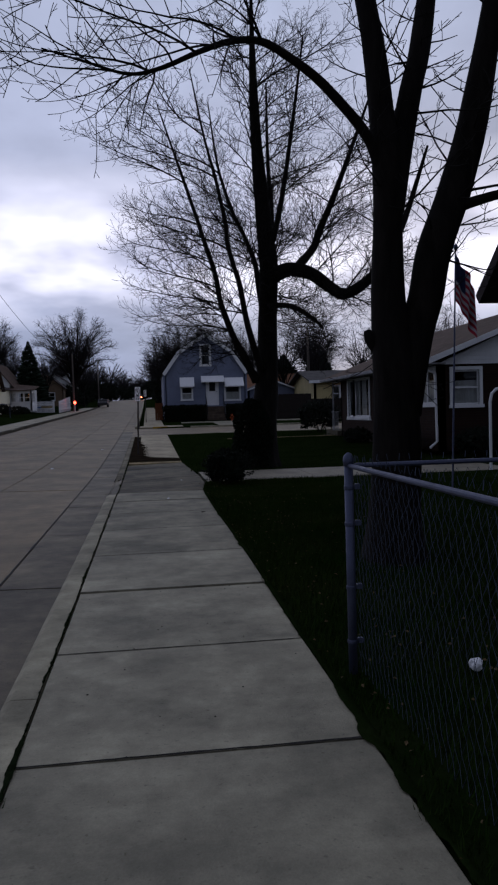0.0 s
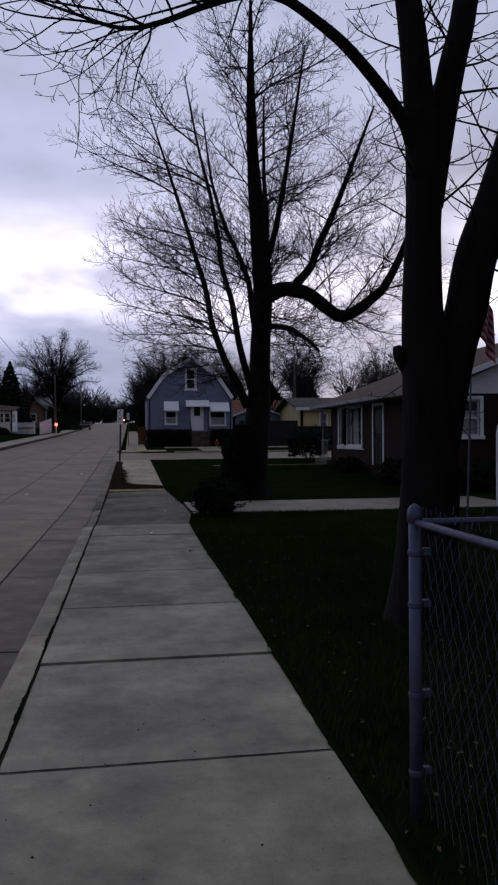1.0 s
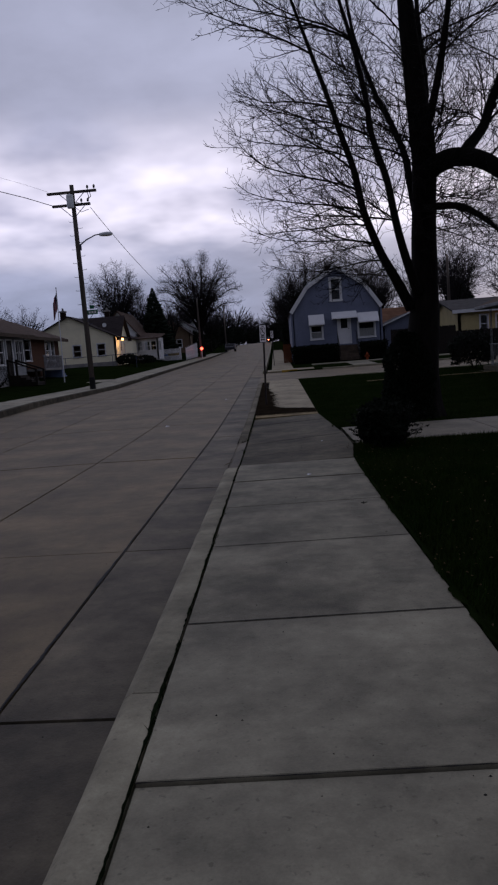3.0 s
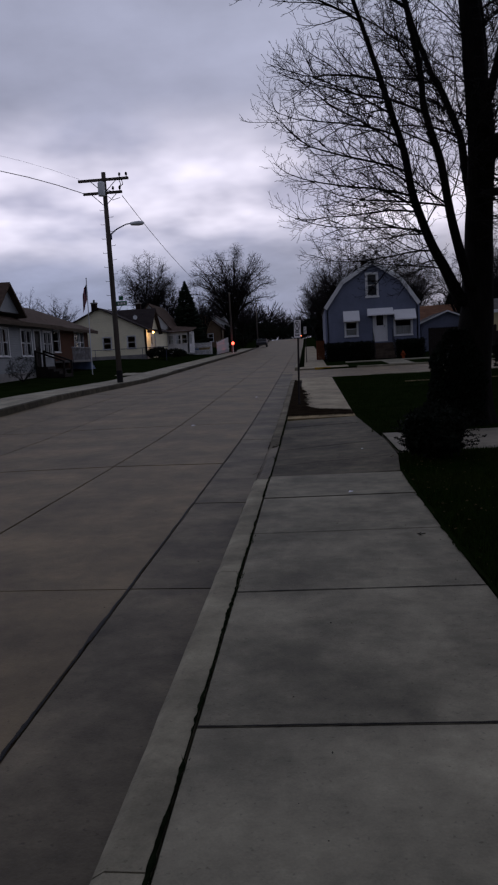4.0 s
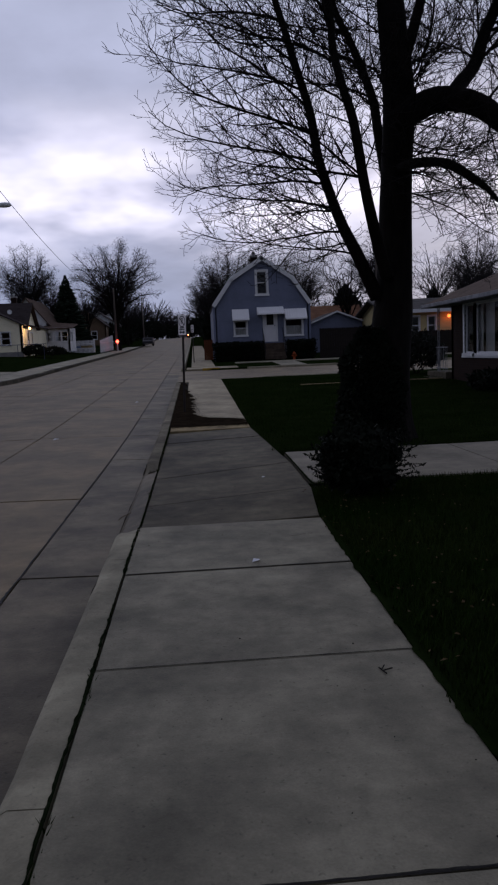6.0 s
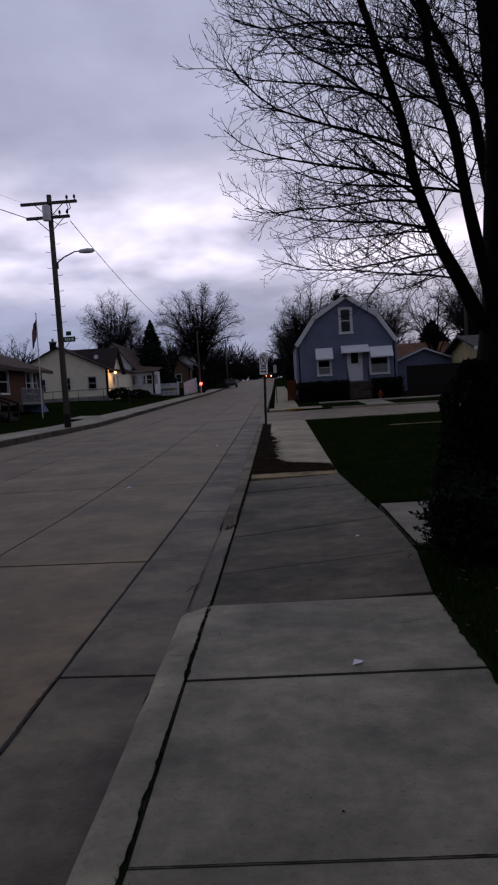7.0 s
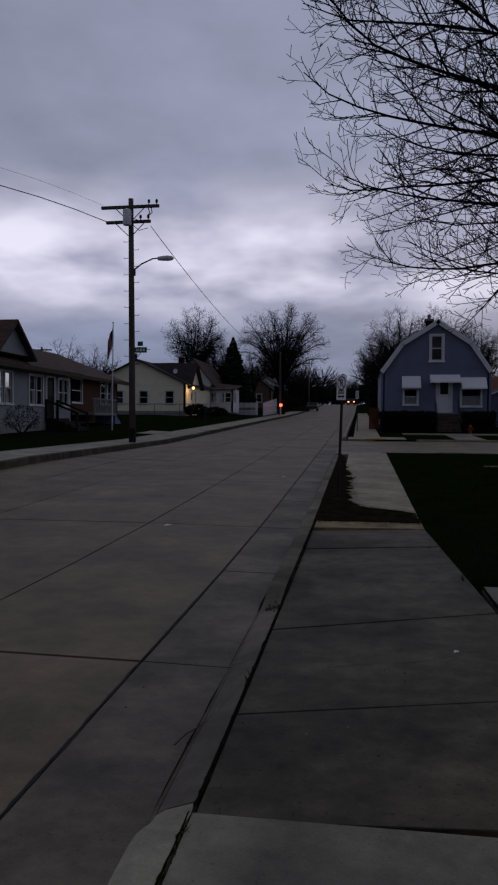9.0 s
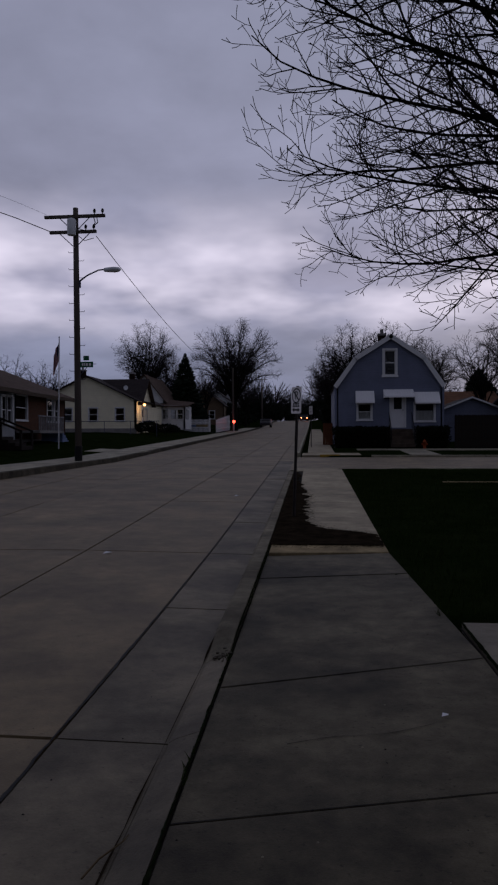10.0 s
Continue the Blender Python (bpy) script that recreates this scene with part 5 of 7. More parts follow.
cols = sorted({0.0, 0.6, 1.13, 2.0, ax0, BW / 2 + 0.1, ax1, 4.2, 5.05, 5.6, BW})
for xa, xb in zip(cols[:-1], cols[1:]):
    bands = [(3.55, 3.55, gam(xa), gam(xb))]
    if ax0 - 0.01 < (xa + xb) / 2 < ax1 + 0.01:
        bands = [(3.55, 3.55, az0, az0), (az1, az1, gam(xa), gam(xb))]
    for a, b, c, d in bands:
        gs.add([(xa, 0, a), (xb, 0, b), (xb, 0, d), (xa, 0, c), (xa, 0.18, a), (xb, 0.18, b), (xb, 0.18, d), (xa, 0.18, c)], [(0, 1, 2, 3), (7, 6, 5, 4), (0, 4, 5, 1), (3, 2, 6, 7)])
for x in (ax0, ax1):
    gs.add([(x, 0, az0), (x, 0.18, az0), (x, 0.18, az1), (x, 0, az1)], [(0, 1, 2, 3)])
part("gable_wall", gs, BLUE, bh, "blue lapped siding")
DEEP = 9.0
wall(bh, "side_wall", pose(0, DEEP, 0, 0, 0, -90), DEEP, body_top, [], BLUE)
wall(bh, "side_wall", pose(BW, 0, 0, 0, 0, 90), DEEP, body_top, [], BLUE)
wall(bh, "back_wall", pose(BW, DEEP, 0, 0, 0, 180), BW, body_top, [], BLUE, gable=[(0, body_top), (BW, body_top), (5.05, 5.05), (BW / 2, 6.3), (1.13, 5.05)])
fs = Shape()
fs.box((0.18, 0.18, FL - 0.15), (BW - 0.18, DEEP - 0.18, FL), 0)
part("floor", fs, DARK_WOOD, bh)
fs = Shape()
fs.box((0.18, 0.18, 3.55), (BW - 0.18, DEEP - 0.18, 3.65), 0)
part("upper_floor", fs, DARK_WOOD, bh)
o = 0.16
rp = [(-0.10, 3.50), (1.07, 5.13), (BW / 2 + 0.1, 6.44), (5.11, 5.13), (BW + 0.10, 3.50)]
for (xa, za), (xb, zb) in zip(rp[:-1], rp[1:]):
    roof_slab(bh, [(xa, -o, za), (xb, -o, zb), (xb, DEEP + o, zb), (xa, DEEP + o, za)], 0.07, SHINGLE_G, "roof", "grey shingle roof")
    bb = Shape()
    d = Vector((xb - xa, 0, zb - za)).normalized()
    n = Vector((d.z, 0, -d.x))
    A, B = Vector((xa, -o - 0.03, za)), Vector((xb, -o - 0.03, zb))
    bb.add([A, B, B + n * 0.25, A + n * 0.25, A + Vector((0, 0.03, 0)), B + Vector((0, 0.03, 0)), B + n * 0.25 + Vector((0, 0.03, 0)), A + n * 0.25 + Vector((0, 0.03, 0))],
           [(0, 1, 2, 3), (7, 6, 5, 4), (0, 4, 5, 1), (1, 5, 6, 2), (2, 6, 7, 3), (3, 7, 4, 0)])
    part("bargeboard", bb, TRIM, bh, "white painted bargeboard")
for x in (-0.03, BW - 0.10):
    s = Shape()
    s.box((x, -0.03, 0.9), (x + 0.13, 0.0, 3.5), 0.005)
    part("corner_board", s, BLUE, bh)
s = Shape()
s.box((0.02, -0.012, 0.0), (BW - 0.02, 0.0, 1.02), 0)
part("foundation", s, BLOCK, bh)
chimney(bh, 2.85, 2.2, 5.9, 6.75, 0.42, 0.42)
window(bh, M0, *holes[0], bars=1, blind=0.55)
window(bh, M0, *holes[2], bars=0, blind=0.6)
window(bh, M0, ax0, ax1, az0, az1, bars=1, trim=0.12)
door(bh, M0, *holes[1], WHITE)
metal_awning(bh, 1.16, 2.21, 3.2, 0.72, 0.55)
metal_awning(bh, 2.73, 4.41, 3.28, 0.5, 0.75)
metal_awning(bh, 4.47, 5.86, 3.12, 0.68, 0.55)
steps = Shape()
for i in range(5):
    steps.box((3.0, -0.35 - 0.29 * (5 - i), 0.0), (4.3, -0.06 if i == 4 else -0.35 - 0.29 * (4 - i), 0.2 * (i + 1) + 0.02), 0.015)
st = part("steps", steps, BROWN_STEP, bh, "brown concrete front steps")
for x in (3.02, 4.28):
    s = Shape()
    s.tube([(x, -1.75, 0.1), (x, -1.75, 0.95), (x, -0.3, 1.95), (x, -0.1, 1.95)], 0.02, 6)
    for k in range(5):
        s.tube([(x, -1.6 + 0.3 * k, 0.3 + 0.2 * k), (x, -1.6 + 0.3 * k, 1.05 + 0.2 * k)], 0.01, 5)
    part("railing", s, BLACK, st)


def hedge(x0, x1, y0, y1, z0, tall, seed, label, count=5000):
    t = thing("hedge", pose(x0, y0, z0), label, "hedge")
    rs = random.Random(seed)
    core, lv = Shape(), Shape()
    core.box((0.12, 0.12, -0.05), (x1 - x0 - 0.12, y1 - y0 - 0.12, tall - 0.15), 0.1)
    for i in range(count):
        p = Vector((rs.uniform(0, x1 - x0), rs.uniform(0, y1 - y0), rs.uniform(0.05, tall)))
        side = rs.random()
        if side < 0.55:
            p.y = rs.uniform(-0.06, 0.12)
        elif side < 0.8:
            p.z = tall + rs.uniform(-0.15, 0.06)
        d = Vector((rs.gauss(0, 1), rs.gauss(0, 1), rs.gauss(0.3, 1))).normalized()
        q = d.orthogonal().normalized()
        l = rs.uniform(0.06, 0.15)
        lv.add([p, p + d * l * 0.5 + q * l * 0.35, p + d * l, p + d * l * 0.5 - q * l * 0.35], [(0, 1, 2, 3)])
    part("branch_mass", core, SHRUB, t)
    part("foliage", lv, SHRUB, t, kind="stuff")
    return t


hedge(0.92, 4.05, 55.4, 56.5, bz, 1.08, 1, "clipped dark hedge under the blue house windows")
hedge(5.5, 7.3, 55.4, 56.5, bz, 1.08, 2, "clipped dark hedge under the blue house windows", 3500)

hy = thing("fire_hydrant", pose(5.75, 54.2, height(54.2) - 0.06) @ Matrix.Scale(0.8, 4), "small orange-red fire hydrant on the grass", "hydrant")
s = Shape()
s.lathe([(0.15, 0), (0.15, 0.05), (0.10, 0.06), (0.10, 0.45), (0.13, 0.46), (0.13, 0.5), (0.11, 0.56), (0.06, 0.63), (0.03, 0.65), (0.03, 0.7)], 14)
part("barrel", s, ORANGE, hy, smooth=True)
for sx in (-1, 1):
    s = Shape()
    s.tube([(0.08 * sx, 0, 0.36), (0.2 * sx, 0, 0.36)], [0.06, 0.065], 10)
    part("outlet", s, ORANGE, hy)


sg_ = thing("side_gate", pose(0.42, 59.6, height(59.6)), "russet wooden gate boards beside the blue house", "gate")
for k in range(4):
    s = Shape()
    s.prism([(0, 0), (0.14, 0), (0.14, 1.3), (0.07, 1.36), (0, 1.3)], 0, 0.03)
    part("board", s, RUSSET, sg_, loc=(0.15 * k, 0, 0))
s = Shape()
s.box((0, 0.03, 0.3), (0.6, 0.08, 0.4), 0).box((0, 0.03, 1.0), (0.6, 0.08, 1.1), 0)
part("rail", s, RUSSET, sg_)

# brick ranch house beside the lawn; local x runs from its far end towards the walker
rb = thing("house", pose(8.2, 33.2, height(31, 8) - 0.12, 0, 0, -90), "brown brick ranch house with a picture window and white eaves", "house")
EH = 2.62
HL = 11.2
holes = [(1.25, 4.25, 1.0, 2.48), (5.6, 6.6, 0.35, 2.4), (9.45, 10.85, 1.4, 2.4)]
wall(rb, "front_wall", M0, HL, EH, holes, BRICK_R, label="brown brick with the deep eave shade in its colour")
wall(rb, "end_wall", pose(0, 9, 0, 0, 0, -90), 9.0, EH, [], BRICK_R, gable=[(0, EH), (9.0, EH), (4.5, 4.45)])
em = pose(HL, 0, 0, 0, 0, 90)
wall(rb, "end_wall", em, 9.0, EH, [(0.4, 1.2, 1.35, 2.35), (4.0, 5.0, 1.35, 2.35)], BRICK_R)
s = Shape()
s.prism([(-0.1, EH - 0.1), (9.1, EH - 0.1), (4.5, 4.5)], HL - 0.1, HL + 0.04, "yz")
part("gable_siding", s, WHITE_SIDING, rb, "white lapped gable siding")
wall(rb, "back_wall", pose(HL, 9, 0, 0, 0, 180), HL, EH, [], BRICK_R)
s = Shape()
s.box((0.18, 0.18, 0.2), (HL - 0.18, 8.8, 0.34), 0)
part("floor", s, DARK_WOOD, rb)
s = Shape()
s.box((0.18, 0.18, EH - 0.06), (HL - 0.18, 8.8, EH - 0.01), 0)
part("room_ceiling", s, DARK, rb)
window(rb, M0, *holes[2], sashes=2, bars=0, trim=0.1, blind=0.7)
window(rb, em, 0.4, 1.2, 1.35, 2.35, bars=1, trim=0.1, blind=0.7)
window(rb, em, 4.0, 5.0, 1.35, 2.35, bars=1, trim=0.1, blind=0.7)
window(rb, M0, 1.25, 2.05, 1.0, 2.48, bars=0, trim=0.1, blind=0.0)
window(rb, M0, 2.15, 4.25, 1.0, 2.48, bars=0, trim=0.1, blind=0.0)
s = Shape()
s.box((2.05, -0.035, 1.0), (2.15, 0.18, 2.48), 0)
part("mullion", s, TRIM, rb)
# curtains, widened and one added to stand in for pale reflections in the glass
for x0, x1 in ((1.3, 2.0), (2.2, 2.85), (3.45, 4.2)):
    s = Shape()
    n = 12
    P = []
    for i in range(n + 1):
        P += [(x0 + (x1 - x0) * i / n, 0.3 + 0.03 * (i % 2), 1.0), (x0 + (x1 - x0) * i / n, 0.3 + 0.03 * (i % 2), 2.5)]
    s.add(P, [(2 * i, 2 * i + 2, 2 * i + 3, 2 * i + 1) for i in range(n)])
    part("curtain", s, CURTAIN, rb)
door(rb, M0, 5.6, 6.6, 0.35, 2.4, DARK_WOOD)
s = Shape()
s.box((1.0, -0.035, 0.86), (4.5, 0.0, 0.9), 0.005)
part("sill", s, TRIM, rb)
# main roof with boxed white eaves, carried past the far end over the stoop
rz, pk = EH + 0.02, 4.62
roof_slab(rb, [(-1.15, -0.62, rz), (HL + 0.5, -0.62, rz), (HL + 0.5, 4.5, pk), (-0.4, 4.5, pk)], 0.08, SHINGLE, "roof", "brown shingle roof")
roof_slab(rb, [(-1.15, 9.62, rz), (HL + 0.5, 9.62, rz), (HL + 0.5, 4.5, pk), (-0.4, 4.5, pk)], 0.08, SHINGLE, "roof", "brown shingle roof")
roof_slab(rb, [(-1.15, -0.62, rz), (-1.15, 9.62, rz), (-0.4, 4.5, pk)], 0.08, SHINGLE, "roof", "brown shingle roof")
s = Shape()
s.box((-1.17, -0.66, rz - 0.11), (HL + 0.5, -0.62, rz + 0.0), 0.008)
s.box((-1.17, -0.62, rz - 0.11), (-1.13, 9.6, rz + 0.0), 0.008)
part("fascia", s, DULL_WHITE, rb, "dull white fascia and gutter")
# grey instead of white: the shade of the eaves' underside is in the paint
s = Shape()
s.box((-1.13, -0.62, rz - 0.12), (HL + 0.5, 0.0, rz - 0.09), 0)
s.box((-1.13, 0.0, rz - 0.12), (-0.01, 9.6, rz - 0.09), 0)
part("soffit", s, DULL_WHITE, rb)
# stoop with wrought iron posts
s = Shape()
s.box((-2.0, -0.2, 0.0), (-0.02, 2.6, 0.38), 0.02).box((-1.7, -0.5, 0.0), (-0.5, -0.2, 0.2), 0.02)
sp = part("stoop", s, KERB_F, rb, "stained concrete stoop")
for x, y in ((-1.08, -0.1), (-1.08, 2.4)):
    s = Shape()
    for dx, dy in ((0, 0), (0.16, 0)):
        s.tube([(x + dx, y + dy, 0.38), (x + dx, y + dy, rz - 0.12)], 0.016, 6)
    for k in range(12):
        z = 0.5 + 0.17 * k
        s.tube([(x, y, z), (x + 0.08, y, z + 0.05), (x + 0.16, y, z + 0.17)], 0.009, 5)
    part("iron_post", s, DULL_WHITE, sp, "pale scrolled iron post")
s = Shape()
s.tube([(-1.3, -0.1, 1.2), (-0.1, -0.1, 1.2)], 0.016, 6).tube([(-1.3, -0.1, 0.5), (-0.1, -0.1, 0.5)], 0.012, 6)
for k in range(7):
    s.tube([(-1.2 + 0.17 * k, -0.1, 0.4), (-1.2 + 0.17 * k, -0.1, 1.2)], 0.009, 5)
part("railing", s, DULL_WHITE, sp)
for a in (-0.62, 9.62):
    s = Shape()
    A, B = Vector((HL + 0.5, a, rz)), Vector((HL + 0.5, 4.5, pk))
    dn, th = Vector((0, 0, -0.16)), Vector((0.03, 0, 0))
    s.add([A, B, B + dn, A + dn, A + th, B + th, B + dn + th, A + dn + th], [(0, 1, 2, 3), (7, 6, 5, 4), (0, 4, 5, 1), (1, 5, 6, 2), (2, 6, 7, 3), (3, 7, 4, 0)])
    part("bargeboard", s, TRIM, rb)
s = Shape()
s.tube([(HL - 0.1, -0.6, EH - 0.15), (HL - 0.08, -0.1, EH - 0.35), (HL - 0.08, -0.07, 0.3), (HL - 0.05, -0.3, 0.12)], 0.04, 8)
part("downpipe", s, TRIM, rb, "white downpipe at the corner")
# a downpipe with its top elbow, stood free; the second pipe is added
pr = thing("pipe_handrail", pose(7.35, 17.0, 0), "white downpipe with a bent top, doubled, beside the path", "handrail")
for k, yy in enumerate((0.0, -0.9)):
    s = Shape()
    s.tube([(0, yy, -0.1), (0, yy, 1.5), (0.04, yy, 1.68), (0.15, yy, 1.78), (0.5, yy, 1.82), (1.4, yy, 1.84)], 0.035, 8)
    part("pipe", s, TRIM, pr)
shrub((8.0, 36.6, height(36.6)), (1.0, 1.0, 1.5), 5, "dark rounded evergreen shrub by the stoop", 3000, 0.12)
shrub((7.6, 28.6, height(28.6) - 0.05), (0.5, 0.7, 0.55), 8, "low dark shrub under the picture window", 1200, 0.1)
shrub((7.5, 23.4, 0), (0.5, 0.9, 0.8), 12, "low dark shrub under the brick house window", 1400, 0.1)
shrub((9.0, 21.0, 0), (0.8, 0.6, 0.8), 13, "low dark shrub before the gable end", 1400, 0.1)

# dark gable of the house with the fenced yard
nb = thing("house", pose(4.95, 10.7, 0, 0, 0, -90), "dark house gable with a deep soffit beside the fenced yard", "house")
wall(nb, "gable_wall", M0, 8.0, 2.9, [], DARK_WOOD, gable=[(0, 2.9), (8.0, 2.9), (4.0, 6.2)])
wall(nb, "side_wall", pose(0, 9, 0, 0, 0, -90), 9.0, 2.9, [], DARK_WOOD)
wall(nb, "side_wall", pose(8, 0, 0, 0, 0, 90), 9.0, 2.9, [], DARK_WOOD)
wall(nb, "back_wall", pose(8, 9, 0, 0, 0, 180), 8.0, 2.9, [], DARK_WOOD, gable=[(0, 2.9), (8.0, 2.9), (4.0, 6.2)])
roof_slab(nb, [(-0.6, -0.5, 2.98), (4, -0.5, 6.7), (4, 9.4, 6.7), (-0.6, 9.4, 2.98)], 0.16, SHINGLE_D, "roof")
roof_slab(nb, [(8.6, -0.5, 2.98), (4, -0.5, 6.7), (4, 9.4, 6.7), (8.6, 9.4, 2.98)], 0.16, SHINGLE_D, "roof")


def simple_house(at, turn, w, d, eave, peak, mat, roof, label, wins=(), doors=(), ridge="y", over=0.35, base=0.0, fascia=TRIM):
    """A gabled house: front along local x, ridge along local x or y."""
    h = thing("house", pose(*at, 0, 0, turn), label, "house")
    holes = [(a, b, c, e) for a, b, c, e in (*wins, *doors)]
    g = [(0, eave), (w, eave), (w / 2, peak)] if ridge == "y" else None
    gs = [(0, eave), (d, eave), (d / 2, peak)] if ridge == "x" else None
    wall(h, "front_wall", M0, w, eave, holes, mat, gable=g)
    wall(h, "back_wall", pose(w, d, 0, 0, 0, 180), w, eave, [], mat, gable=g)
    wall(h, "side_wall", pose(0, d, 0, 0, 0, -90), d, eave, [], mat, gable=gs)
    wall(h, "side_wall", pose(w, 0, 0, 0, 0, 90), d, eave, [], mat, gable=gs)
    s = Shape()
    s.box((0.18, 0.18, 0.1), (w - 0.18, d - 0.18, 0.2), 0).box((0.18, 0.18, eave - 0.1), (w - 0.18, d - 0.18, eave - 0.02), 0)
    part("floor", s, DARK, h)
    for q in wins:
        window(h, M0, *q, bars=1, trim=0.08, blind=0.0)
    for q in doors:
        door(h, M0, *q, DARK_WOOD)
    if ridge == "y":
        sl = (peak - eave) / (w / 2)
        for a in (-over, w + over):
            z = eave - sl * over
            roof_slab(h, [(a, -over, z + 0.1), (w / 2, -over, peak + 0.1), (w / 2, d + over, peak + 0.1), (a, d + over, z + 0.1)], 0.1, roof)
    else:
        sl = (peak - eave) / (d / 2)
        for a in (-over, d + over):
            z = eave - sl * over
            roof_slab(h, [(-over, a, z + 0.1), (-over, d / 2, peak + 0.1), (w + over, d / 2, peak + 0.1), (w + over, a, z + 0.1)], 0.1, roof)
            if a < 0:
                s = Shape()
                s.box((-over, a - 0.04, z - 0.12), (w + over, a, z + 0.1), 0.008)
                part("fascia", s, fascia, h)
    if base:
        s = Shape()
        s.box((-0.02, -0.02, -0.4), (w + 0.02, d + 0.02, base), 0)
        part("foundation", s, BLOCK, h)
    return h


# cream cottage across the street, its gable end towards the walker
cz = height(77, -18) + 0.3
ch = simple_house((-24.0, 77, cz), 0, 8.7, 11.0, 2.75, 4.85, CREAM, SHINGLE_D, "cream sided cottage with a dark roof and a lit porch lamp",
                  wins=[(2.3, 3.05, 1.0, 2.1), (4.55, 5.3, 1.0, 2.1), (6.9, 7.65, 1.0, 2.1)], ridge="y", over=0.3, base=0.35)
wall(ch, "porch_wall", pose(8.75, 1.0, 0, 0, 0, 90), 5.0, 2.5, [(0.9, 1.6, 0.4, 2.2), (2.2, 3.1, 0.9, 2.1)], CREAM, gable=[(0, 2.5), (5.0, 2.5), (2.5, 4.6)])
pm = pose(8.75, 1.0, 0, 0, 0, 90)
door(ch, pm, 0.9, 1.6, 0.4, 2.2, WHITE)
window(ch, pm, 2.2, 3.1, 0.9, 2.1, bars=1)
for a in (0.7, 6.3):
    roof_slab(ch, [(9.1, a, 2.45), (9.1, 3.5, 4.85), (4.4, 3.5, 4.85), (4.4, a, 2.45)], 0.1, SHINGLE_D, "porch_roof")
chimney(ch, 3.1, 3.0, 4.2, 5.7, 0.5, 0.5)
chimney(ch, 6.2, 9.0, 3.8, 5.9, 0.5, 0.5)
s = Shape()
s.lathe([(0.02, 0), (0.09, 0.03), (0.11, 0.12), (0.07, 0.2), (0.02, 0.22)], 10, (9.2, 1.0, 2.3))
part("porch_lamp", s, WARM, ch, "lit warm porch lamp")
s = Shape()
s.lathe([(0.02, 0.0), (0.13, 0.04), (0.2, 0.09), (0.21, 0.1)], 12)
s.v = [(7.6 + x, 0.9 - z, 3.9 + y) for x, y, z in s.v]
part("satellite_dish", s, CERAMIC, ch)
lamp = new("porch_light", bpy.data.lights.new("porch_light", "POINT"))
lamp.data.energy, lamp.data.color, lamp.data.shadow_soft_size = 25, (1.0, 0.6, 0.3), 0.1
lamp.location = (-24.0 + 9.45, 77.7, cz + 2.2)

# white cottage behind it
wc = simple_house((-19.6, 90, height(90, -17) + 0.3), 0, 4.2, 9, 3.0, 5.6, WHITE_SIDING, SHINGLE, "white cottage with an enclosed glazed porch", ridge="y", over=0.3)
wall(wc, "porch_front", pose(4.0, -1.6, 0), 2.6, 2.4, [(0.3, 1.0, 1.0, 2.0), (1.1, 1.7, 1.0, 2.0), (1.8, 2.4, 1.0, 2.0)], WHITE_SIDING)
for a in (0.3, 1.1, 1.8):
    window(wc, pose(4.0, -1.6, 0), a, a + 0.6, 1.0, 2.0, bars=1, trim=0.05)
wall(wc, "porch_side", pose(6.6, -1.6, 0, 0, 0, 90), 4.0, 2.4, [(0.4, 1.2, 1.0, 2.0), (1.4, 2.2, 1.0, 2.0)], WHITE_SIDING)
roof_slab(wc, [(3.8, -1.9, 2.35), (6.9, -1.9, 2.35), (6.9, 2.6, 2.9), (3.8, 2.6, 3.2)], 0.1, SHINGLE, "porch_roof")

# brick ranch and grey porch house across the street
blz = height(56, -16) + 0.2
bl = simple_house((-16.6, 52.6, blz), 90, 9.6, 9.0, 3.0, 4.75, BRICK_L, SHINGLE, "tan brick ranch house with white windows and a small deck",
                  wins=[(1.0, 2.9, 1.3, 2.7), (6.2, 7.5, 1.3, 2.7), (7.5, 8.3, 1.3, 2.7)], ridge="x", over=0.6, base=0.2, fascia=BROWN_STEP)
deck = Shape()
deck.box((0.6, -1.6, 0.55), (4.6, -0.02, 0.7), 0.01)
dk = part("deck", deck, BLOCK, bl, "small raised deck")
for k in range(16):
    s = Shape()
    s.box((0.65 + 0.26 * k, -1.58, 0.7), (0.71 + 0.26 * k, -1.53, 1.45), 0)
    part("baluster", s, DULL_WHITE, dk)
s = Shape()
s.box((0.6, -1.6, 1.45), (4.65, -1.5, 1.53), 0.01)
part("handrail", s, DULL_WHITE, dk)
s = Shape()
for i in range(4):
    s.box((4.65 + 0.28 * i, -1.5, -0.05), (4.93 + 0.28 * i, -0.2, 0.6 - 0.16 * i), 0.01)
part("deck_steps", s, BLUE_PAINT, dk, "faded blue wooden steps")

gh = simple_house((-15.6, 41.6, height(46, -16) + 0.3), 90, 9.8, 9.0, 3.1, 5.2, GREY, SHINGLE, "grey sided house with a glazed porch and dark wooden steps",
                  wins=[(1.2, 1.9, 1.2, 2.6), (2.0, 2.7, 1.2, 2.6), (4.5, 5.2, 1.2, 2.6), (5.3, 6.0, 1.2, 2.6), (8.0, 8.6, 1.2, 2.6), (8.7, 9.3, 1.2, 2.6)], doors=[(6.5, 7.4, 0.55, 2.6)], ridge="x", over=0.5, base=0.3, fascia=BROWN_STEP)
s = Shape()
for i in range(4):
    s.box((6.3, -0.4 - 0.32 * (3 - i) - 0.32, -0.1), (7.7, -0.02 if i == 3 else -0.4 - 0.32 * (3 - i), 0.15 * (i + 1) - 0.05), 0.01)
gs2 = part("steps", s, DARK_WOOD, gh, "dark stained wooden steps")
